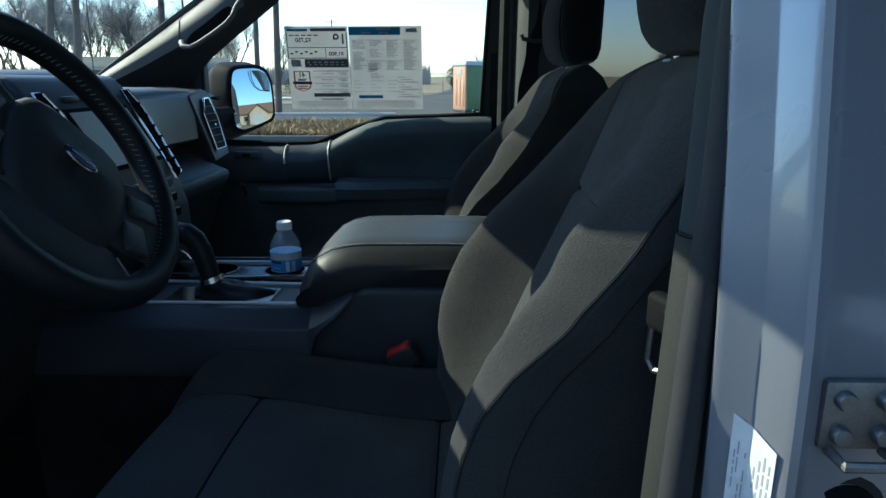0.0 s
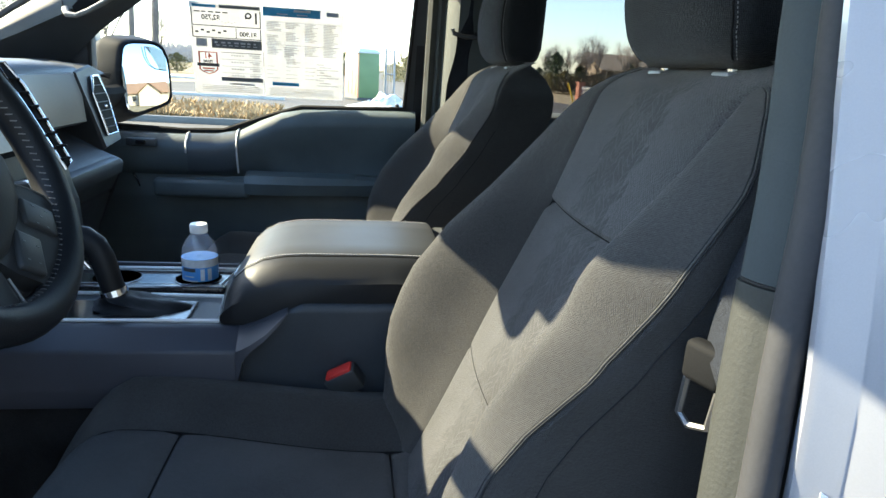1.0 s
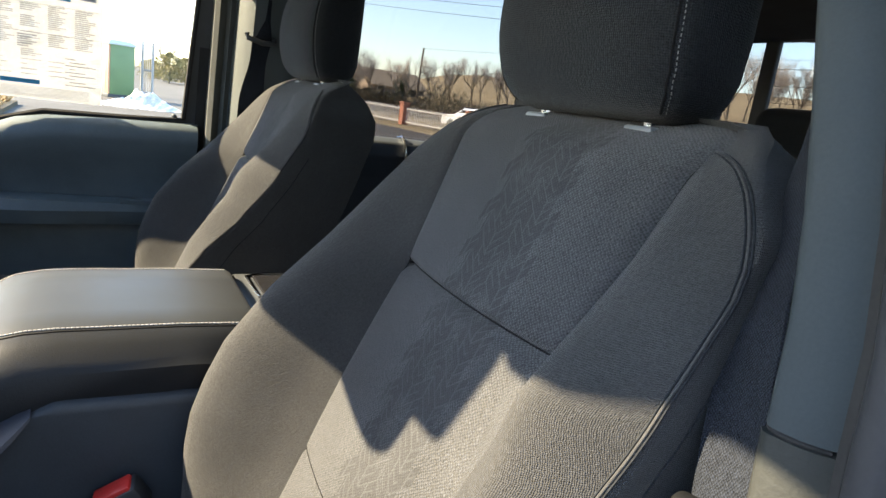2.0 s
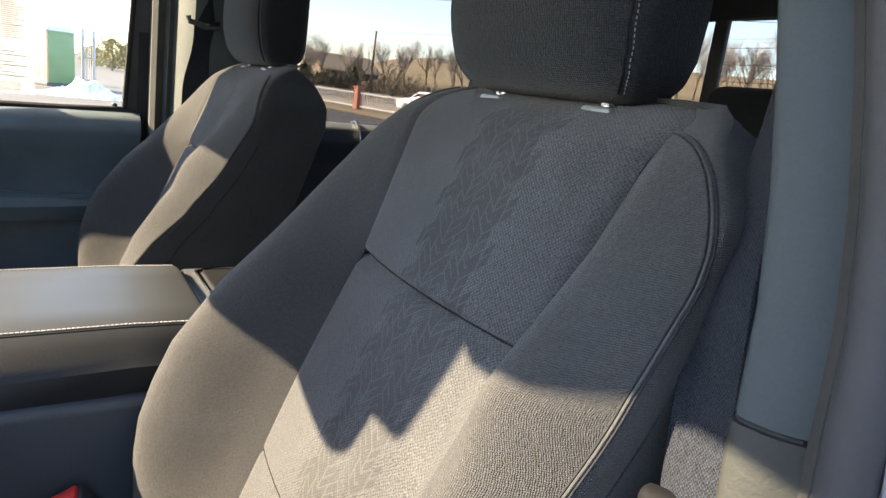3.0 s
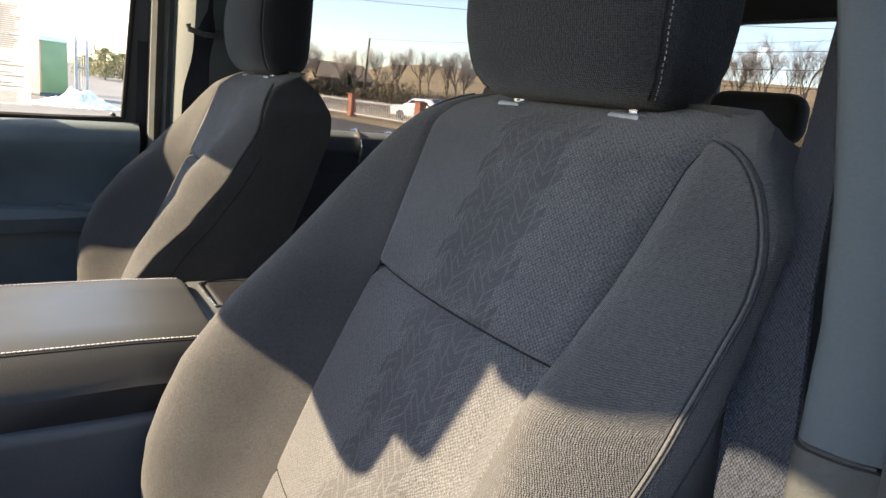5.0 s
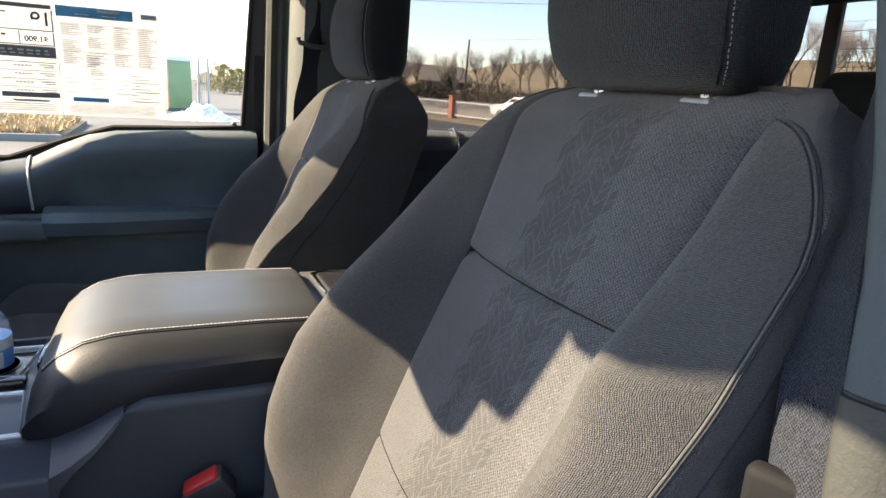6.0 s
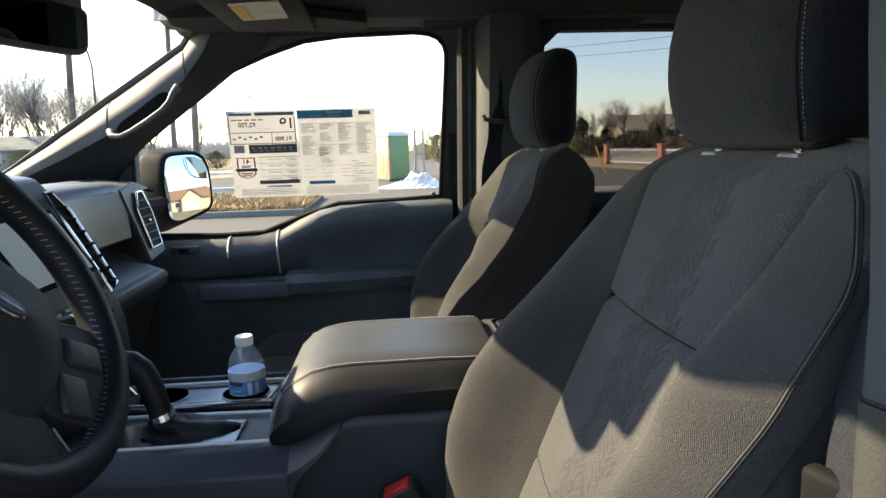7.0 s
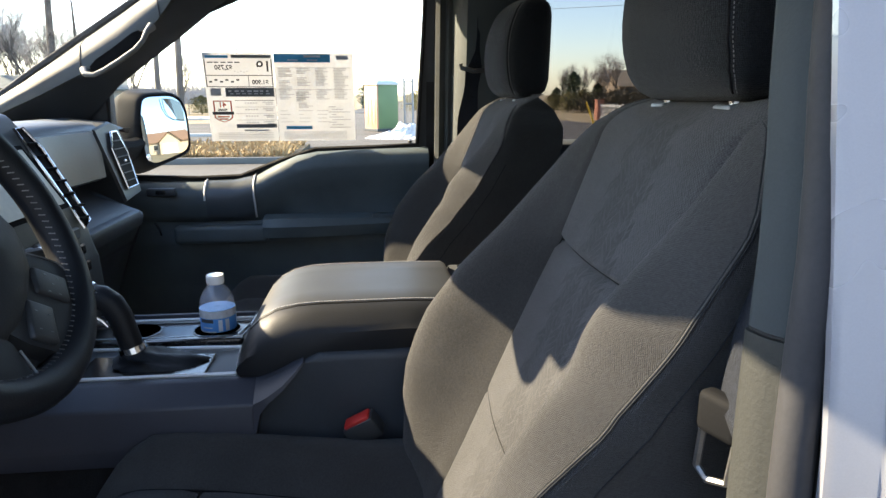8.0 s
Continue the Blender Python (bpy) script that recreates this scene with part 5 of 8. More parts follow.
        # dark cords on both sides of the welt paint the shade in its grooves
        part("piping", tube(BM(), [p + Vector((0.0004, 0, 0)) for p in pts], 0.0008, 6), CLOTH_SHADED, t, "dark cord painting the groove's shade beside the welt")
        part("welt", tube(BM(), [p + Vector((0.0012, s * 0.0022, 0.0006)) for p in pts], 0.0011, 8), CLOTH, t, "sewn cloth welt")
        part("piping", tube(BM(), [p + Vector((0.0028, s * 0.0040, 0.0008)) for p in pts], 0.0008, 6), CLOTH_SHADED, t, "dark cord painting the groove's shade beside the welt")
        pts = [q[lo if s < 0 else hi] + Vector((-0.0004, 0, 0)) for q, z in zip(P, zs) if 1.0 < z < 1.585]
        part("bolster_seam", tube(BM(), pts, 0.0008, 5), SEAM, t, "black seam")
    # cross seams of the insert
    for z, rr in ((1.414, 0.0012), (1.215, 0.0006)):
        q = P[min(range(len(zs)), key=lambda i: abs(zs[i] - z))][lo:hi + 1]
        part("cross_seam", tube(BM(), [p + Vector((-0.0003, 0, 0)) for p in q], rr, 5), SEAM, t, "black cross seam")
    # headrest: a rounded block, its front cover bowed, with a gusset round the sides
    rings = []
    hz = [1.584, 1.586, 1.588, 1.591, 1.594, 1.599, 1.604, 1.612, 1.62, 1.635, 1.65, 1.665, 1.68, 1.695, 1.71, 1.725, 1.74, 1.75, 1.76, 1.768, 1.775, 1.779, 1.783, 1.785, 1.787]
    for z in hz:
        hw, xf, xb = lerp(HR_WIDE, z), lerp(HR_FRONT, z), lerp(HR_BACK, z)
        cx, hd = (xf + xb) / 2, (xb - xf) / 2
        ring = []
        for i in range(72):
            a = 2 * math.pi * i / 72
            c, s_ = math.cos(a), math.sin(a)
            px = math.copysign(abs(c) ** 0.42, c)
            py = math.copysign(abs(s_) ** 0.42, s_)
            bow = 0.012 * py * py if px < 0 else 0.0
            ring.append(Vector((cx + hd * px + bow * -px, SEAT_Y + hw * py * (1 - 0.13 * max(0.0, px) ** 1.5), z)))
        rings.append(ring)
    # same cloth as the seat; the shade under the roof is in its colour
    hr = part("headrest", loft(BM(), rings, uv=36), CLOTH_SHADED, t, "cloth headrest with shade put into its colour", angle=1.2)
    # the seams between front cover and gusset, each with a row of thread
    for sd_ in (-1, 1):
        seam = []
        for ring in rings[3:-4]:
            hw = lerp(HR_WIDE, ring[0].z)
            row = sorted((p for p in ring if p.x < 0.09 and (p.y - SEAT_Y) * sd_ > 0), key=lambda p: abs(abs(p.y - SEAT_Y) - hw * 0.93))
            seam.append(row[0])
        part("headrest_seam", tube(BM(), [p + Vector((-0.0001, sd_ * 0.0001, 0)) for p in seam], 0.0010, 5), SEAM, hr)
        for a, b in zip(seam, seam[1:]):
            k_ = max(1, round((b - a).length / 0.0042))
            for k in range(k_):
                q0, q1 = a.lerp(b, (k + 0.1) / k_), a.lerp(b, (k + 0.65) / k_)
                part("stitch", tube(BM(), [q0 + Vector((0.0025, sd_ * 0.0032, 0)), q1 + Vector((0.0025, sd_ * 0.0032, 0))], 0.00045, 4), THREAD, hr, smooth=False)
    for s in (-1, 1):
        y = SEAT_Y + s * 0.070
        part("headrest_post", tube(BM(), [(0.095, y, 1.55), (0.09, y, 1.63)], 0.006, 10), CHROME, t, "chrome headrest post")
        bm = BM()
        box(bm, 0.078, 0.104, y - 0.016, y + 0.016, 1.570, 1.581, 0.003, 2)
        part("post_collar", bm, COLLAR, t, "grey post collar")
    # cushion: insert between two bolsters, sewn across at the front and behind
    rings = []
    for x in sorted([-0.06, -0.12, -0.194, -0.198, -0.202, -0.206, -0.474, -0.478, -0.482, -0.486] + list(np.linspace(-0.18, -0.56, 14)) + [-0.59, -0.61, -0.63, -0.645, -0.655, -0.66], reverse=True):
        W = 0.255 - 0.035 * max(0.0, (-0.50 - x) / 0.16) ** 2.5
        wi = cushion_insert(x)
        half = [wi * k / 6 for k in range(1, 6)] + [wi - 0.008, wi - 0.004, wi - 0.0005, wi + 0.004, wi + 0.008] + [wi + 0.008 + (W - 0.035 - wi - 0.008) * k / 4 for k in range(1, 5)] + [W - 0.035 + 0.035 * math.sin(math.pi / 2 * k / 4) for k in range(1, 5)]
        ring = [(x, SEAT_Y + w, cushion_z(x, w, W)) for w in [-v for v in half[::-1]] + [0.0] + half]
        f = max(0.0, (-0.56 - x) / 0.10)
        rings.append(ring + [(x + 0.03 * f, SEAT_Y + W - 0.005, 0.92), (x + 0.03 * f, SEAT_Y - W + 0.005, 0.92)])
    cu = part("cushion", loft(BM(), rings, uv=18), CLOTH, t, angle=1.0)
    for s in (-1, 1):
        line = []
        for x in np.linspace(-0.13, -0.60, 24):
            w = s * cushion_insert(x)
            line.append((x, SEAT_Y + w, cushion_z(x, w, 0.255) + 0.001))
        part("cushion_seam", tube(BM(), line, 0.0016, 5), SEAM, cu)
    for x in (-0.48, -0.20):
        w = cushion_insert(x)
        part("cushion_seam", tube(BM(), [(x, SEAT_Y + v, cushion_z(x, v, 0.255) + 0.0008) for v in np.linspace(-w, w, 15)], 0.0014, 5), SEAM, cu)
    bm = BM()
    box(bm, -0.55, 0.05, SEAT_Y - 0.22, SEAT_Y + 0.22, 0.62, 0.93, 0.03, 2)
    part("seat_base", bm, PLASTIC, t)
    bm = BM()
    prism(bm, [(-0.56, 0.86), (-0.52, 0.99), (-0.20, 1.00), (-0.05, 1.08), (0.06, 1.05), (0.08, 0.88), (-0.1, 0.83)], SEAT_Y - 0.285, SEAT_Y - 0.255, 0.01, 2)
    part("side_shield", bm, PLASTIC, t)
    # buckle on its stalk
    part("buckle_stalk", tube(BM(), [(-0.20, SEAT_Y + 0.262, 0.92), (-0.235, SEAT_Y + 0.256, 1.02), (-0.265, SEAT_Y + 0.238, 1.10)], [0.013, 0.014, 0.016], 8), PLASTIC, t)
    m = pose(-0.268, SEAT_Y + 0.235, 1.116, 12, -30, -12)
    bm = BM()
    box(bm, -0.026, 0.026, -0.014, 0.014, -0.026, 0.010, 0.005, 2, m)
    bk = part("buckle", bm, PLASTIC, t, "black buckle with a red button")
    bm = BM()
    box(bm, -0.021, 0.021, -0.011, 0.011, 0.006, 0.014, 0.003, 2, m)
    part("release_button", bm, RED, bk, "bright red release button")
    return t


def rear_bench():
    t = thing("rear_bench", (1.2, 0, 0.6), "dark cloth rear bench with low headrests", "car seat")
    bm = BM()
    prism(bm, [(0.75, 0.95), (0.72, 1.02), (0.78, 1.06), (1.16, 1.04), (1.32, 1.54), (1.38, 1.565), (1.44, 1.54), (1.40, 0.95)], -0.70, 0.70, 0.03, 3)
    part("bench_cushion", bm, CLOTH, t)
    bm = BM()
    box(bm, 0.8, 1.38, -0.66, 0.66, 0.56, 0.94, 0.02, 2)
    part("bench_base", bm, PLASTIC, t)
    for y in (0.20, -0.225):
        bm = BM()
        box(bm, 1.24, 1.34, y - 0.130, y + 0.130, 1.556, 1.682, 0.045, 5)
        # shade painted into the bench headrests' cloth too
        part("headrest", bm, CLOTH_SHADED, t)


# ---------------------------------------------------------------- console
def console():
    t = thing("centre_console", (-0.4, 0, 0.62), "black centre console with padded armrest lid and chrome-edged cup tray", "console")
    side = [(-0.90, 0.70), (-0.90, 1.17), (-0.70, 1.172), (-0.43, 1.172), (-0.40, 1.175), (-0.36, 1.205), (-0.33, 1.222), (0.02, 1.222), (0.05, 1.19), (0.06, 0.70)]
    part("body", prism(BM(), side, -0.165, 0.165, 0.012, 3), VINYL, t)
    for s in (-1, 1):
        bm = BM()
        box(bm, -0.92, -0.36, s * 0.150, s * 0.186, 0.60, 1.068, 0.008, 2)
        part("kick_panel", bm, CARPET, t, "dark carpeted lower side")
        rail = [(s * 0.150, 1.150), (s * 0.150, 1.184), (s * 0.160, 1.183), (s * 0.195, 1.158), (s * 0.199, 1.10), (s * 0.196, 1.070), (s * 0.150, 1.066)]
        part("side_rail", prism(BM(), rail, -0.92, -0.42, 0.004, 2, axis="x"), RAIL, t, "blue-grey satin side rail")
        rings = [[(x, s * 0.150, zt), (x, s * 0.160, zt - 0.001), (x, s * yo, zc), (x, s * (yo + 0.002), zb), (x, s * 0.150, zb)] for x, zt, zc, yo, zb in ((-0.421, 1.184, 1.158, 0.195, 1.10), (-0.412, 1.187, 1.162, 0.194, 1.142), (-0.40, 1.191, 1.168, 0.192, 1.158), (-0.38, 1.200, 1.181, 0.187, 1.174), (-0.362, 1.210, 1.198, 0.178, 1.192), (-0.35, 1.215, 1.209, 0.168, 1.206))]
        part("rail_end", loft(BM(), rings), RAIL, t, "blue-grey rail end sweeping up")
    # armrest lid: smooth top cover, grained sides, sewn together along both edges
    sides, tops = [], []
    lid_rows = ((-0.449, 1.205, 1.19, 0.97), (-0.444, 1.225, 1.185, 0.985), (-0.432, 1.247, 1.185, 0.992), (-0.415, 1.263, 1.185, 0.996), (-0.39, 1.276, 1.19, 1.0), (-0.36, 1.282, 1.205, 1.0), (-0.33, 1.284, 1.215, 1), (-0.2, 1.285, 1.222, 1), (-0.118, 1.283, 1.222, 1.0), (-0.112, 1.280, 1.222, 0.99))
    for x, zt, zb, k in lid_rows:
        h = 0.158 * k
        e = h - 0.040
        sides.append([(x, -h, zb), (x, -h - 0.004, (zt + zb) / 2), (x, -h + 0.006, zt - 0.024), (x, -h + 0.018, zt - 0.010), (x, -e - 0.004, zt - 0.0022), (x, -e + 0.001, zt - 0.0018), (x, 0, zt - 0.002), (x, e - 0.001, zt - 0.0018), (x, e + 0.004, zt - 0.0022), (x, h - 0.018, zt - 0.010), (x, h - 0.006, zt - 0.024), (x, h + 0.004, (zt + zb) / 2), (x, h, zb)])
        tops.append([(x, -e, zt - 0.0020), (x, -e + 0.003, zt - 0.0002), (x, -e * 0.5, zt + 0.0012), (x, 0, zt + 0.0016), (x, e * 0.5, zt + 0.0012), (x, e - 0.003, zt - 0.0002), (x, e, zt - 0.0020)])
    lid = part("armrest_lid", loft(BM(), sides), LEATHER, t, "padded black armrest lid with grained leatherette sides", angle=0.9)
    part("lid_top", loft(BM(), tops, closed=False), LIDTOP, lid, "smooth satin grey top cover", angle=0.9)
    edge = [(x, 0.158 * k - 0.040, zt) for x, zt, zb, k in lid_rows[2:-1]]
    run = []
    for a, b in zip(edge, edge[1:]):
        m_ = max(1, round((Vector(b) - Vector(a)).length / 0.0046))
        run += [(Vector(a).lerp(Vector(b), k / m_), Vector(a).lerp(Vector(b), (k + 0.74) / m_)) for k in range(m_)]
    for s in (-1, 1):
        part("lid_seam", tube(BM(), [(x, s * (y + 0.0012), z - 0.0019) for x, y, z in edge], 0.0012, 5), SEAM, lid)
        for a, b in run:
            part("stitch", tube(BM(), [(a.x, s * (a.y - 0.0035), a.z + 0.0002), ((a.x + b.x) / 2, s * (a.y - 0.0032), (a.z + b.z) / 2 + 0.0007), (b.x, s * (b.y - 0.0035), b.z + 0.0002)], 0.0008, 4), STITCH, lid, smooth=False)
    bm = BM()
    box(bm, -0.452, -0.44, -0.03, 0.05, 1.205, 1.222, 0.004, 2)
    part("latch", bm, GLOSSY, lid, "black lid latch")
    # panel behind the lid with its bin
    bm = BM()
    box(bm, -0.104, 0.03, -0.15, 0.15, 1.222, 1.268, 0.006, 2)
    part("rear_panel", bm, PLASTIC, t)
    bm = BM()
    box(bm, -0.075, 0.015, 0.03, 0.13, 1.265, 1.2705, 0.002, 1)
    part("bin_opening", bm, GLOSSY, t)
    part("bin_rim", tube(BM(), [(-0.085, 0.022, 1.270), (-0.085, 0.125, 1.270), (-0.06, 0.138, 1.270), (0.02, 0.138, 1.270), (0.02, 0.022, 1.270)], 0.002, 6, closed=True), CHROME, t)
    part("bin_rim", tube(BM(), [(-0.109, -0.145, 1.270), (-0.109, 0.145, 1.270)], 0.002, 6), CHROME, t)
    # tray with chrome frames
    bm = BM()
    box(bm, -0.80, -0.447, -0.158, 0.122, 1.166, 1.180, 0.004, 2)
    tray = part("tray_plate", bm, PANEL, t, "dark brushed tray plate")
    for loop in ([(-0.79, -0.143), (-0.453, -0.143), (-0.466, -0.036), (-0.79, -0.022)], [(-0.79, 0.020), (-0.480, 0.014), (-0.466, 0.112), (-0.79, 0.112)]):
        part("chrome_frame", tube(BM(), [(x, y, 1.1855) for x, y in loop], 0.0030, 6, closed=True), LITCHROME, tray, "chrome tray frame")
    bm = BM()
    box(bm, -0.69, -0.50, -0.137, -0.055, 1.180, 1.1845, 0.002, 1)
    part("gate_plate", bm, GLOSSY, tray, "black gear gate plate")
    bm = BM()
    box(bm, -0.785, -0.474, 0.022, 0.108, 1.180, 1.1812, 0.0004, 1)
    part("cup_panel", bm, GLOSSY, tray, "gloss black panel round the cup holders")
    for x in (-0.665, -0.527):
        bm = BM()
        lathe(bm, [(0.0415, 0), (0.0415, 0.0012), (0.0395, 0.0014), (0.0385, -0.012), (0.001, -0.013)], (x, 0.066, 1.1812), 28)
        part("cup_holder", bm, GLOSSY, tray, "round black cup holder")
    bm = BM()
    box(bm, -0.79, -0.468, -0.014, 0.008, 1.180, 1.192, 0.004, 2)
    part("divider", bm, GLOSSY, tray)
    # gear lever
    y = -0.085
    rings = []
    for k, (x, z, rx, ry) in enumerate(((-0.578, 1.181, 0.074, 0.040), (-0.582, 1.188, 0.068, 0.037), (-0.590, 1.193, 0.054, 0.032), (-0.600, 1.197, 0.040, 0.029), (-0.609, 1.201, 0.027, 0.024), (-0.615, 1.206, 0.019, 0.019), (-0.618, 1.212, 0.017, 0.017))):
        ring = []
        for i in range(28):
            a = 2 * math.pi * i / 28
            q = 1 + 0.10 * (1 - k / 6) * math.sin(5 * a + 1.3 * k) + 0.05 * math.sin(3 * a + 2 * k) * (k < 6)
            ring.append((x + rx * q * math.cos(a), y + ry * q * math.sin(a), z + 0.004 * math.sin(4 * a + k) * (k in (2, 3, 4))))
        rings.append(ring)
    g = part("gear_lever", loft(BM(), rings), LEATHER, t, "black gear lever with creased leather boot", angle=1.2)
    part("collar", tube(BM(), [(-0.617, y, 1.205), (-0.6195, y, 1.2145)], [0.0205, 0.0200], 18), CHROME, g, "chrome collar")
    part("knob", tube(BM(), [(-0.619, y, 1.2145), (-0.624, y, 1.235), (-0.631, y, 1.262), (-0.641, y, 1.282), (-0.655, y, 1.293), (-0.671, y, 1.296), (-0.687, y, 1.290), (-0.695, y, 1.282)], [0.0168, 0.0172, 0.0182, 0.0188, 0.0190, 0.0182, 0.0150, 0.008], 20), LEATHER, g)
    part("knob_trim", tube(BM(), [(-0.690, y - 0.006, 1.300), (-0.675, y - 0.010, 1.3085), (-0.658, y - 0.0125, 1.3065), (-0.646, y - 0.0135, 1.2985)], [0.0012, 0.0022, 0.0022, 0.0012], 8), CHROME, g, "chrome top inlay")
    part("knob_trim", tube(BM(), [(-0.692, y - 0.0135, 1.281), (-0.680, y - 0.0175, 1.276), (-0.664, y - 0.0192, 1.272), (-0.650, y - 0.0188, 1.262), (-0.643, y - 0.018, 1.252)], [0.002, 0.0032, 0.0036, 0.0032, 0.002], 8), CHROME, g, "chrome side trim")
    return t


def bottle():
    x, y, z = -0.527, 0.078, 1.149
    t = thing("water_bottle", (x, y, z), "small clear water bottle with white cap and blue label", "bottle")
    prof = [(0.012, 0.0), (0.026, 0.001), (0.030, 0.005), (0.0298, 0.009), (0.0280, 0.0115), (0.0305, 0.014), (0.0305, 0.018), (0.0285, 0.0205), (0.0305, 0.023), (0.0305, 0.0265), (0.0300, 0.029), (0.0300, 0.071), (0.0290, 0.074), (0.0300, 0.078), (0.0295, 0.083), (0.0275, 0.091), (0.0225, 0.101), (0.0160, 0.110), (0.0118, 0.115), (0.0115, 0.124)]
    b = part("bottle_body", lathe(BM(), prof, (x, y, z), 40), PET, t, "clear ribbed plastic")
    b.visible_shadow = False
    w = part("water", lathe(BM(), [(r - 0.0012, h) for r, h in prof if 0.0005 < h < 0.072] + [(0.0005, 0.0722)], (x, y, z), 40), WATER, t)
    w.visible_shadow = False
    lb = part("label", lathe(BM(), [(0.0303, 0.028), (0.0308, 0.028), (0.0308, 0.072), (0.0303, 0.072)], (x, y, z), 40), LABELBLUE, t, "blue printed label with a white top band")

    part("label_lining", lathe(BM(), [(0.03022, 0.0282), (0.03026, 0.0718)], (x, y, z), 40), LABELWHITE, lb)

    def strip(a0, a1, z0, z1, m, r=0.0311):
        rings = [[(x + q * math.cos(a), y + q * math.sin(a), z + h) for q, h in ((r, z0), (r + 0.0003, z0), (r + 0.0003, z1), (r, z1))] for a in np.linspace(a0, a1, 11)]
        part("label_bar", loft(BM(), rings), m, lb, smooth=False)
    for a0, a1, z0, z1, m in ((-2.45, -1.62, 0.050, 0.0565, INK), (-1.35, -1.12, 0.034, 0.055, LABELWHITE), (-0.95, -0.72, 0.034, 0.055, LABELPALE), (0.2, 0.9, 0.036, 0.056, LABELWHITE), (-2.7, -1.5, 0.0300, 0.0345, LABELPALE), (-2.3, -1.7, 0.040, 0.042, LABELPALE), (2.2, 2.9, 0.04, 0.056, LABELWHITE)):
        strip(a0, a1, z0, z1, m)
    part("label_band", lathe(BM(), [(0.0309, 0.0575), (0.0311, 0.0575), (0.0311, 0.0715), (0.0309, 0.0715)], (x, y, z), 40), LABELPALE, lb, "pale grey upper band")
    cap = part("cap", lathe(BM(), [(0.0145, 0.115), (0.0148, 0.117), (0.0148, 0.129), (0.0138, 0.131), (0.003, 0.1312)], (x, y, z), 32), CAPW, t, "white ribbed screw cap")
    bm = BM()
    for k in range(40):
        a = 2 * math.pi * k / 40
        box(bm, -0.0004, 0.0004, -0.0004, 0.0004, 0.1175, 0.1285, 0, 1, Matrix.Translation((x + 0.0149 * math.cos(a), y + 0.0149 * math.sin(a), z)))
    part("cap_rib", bm, CAPW, cap, smooth=False)


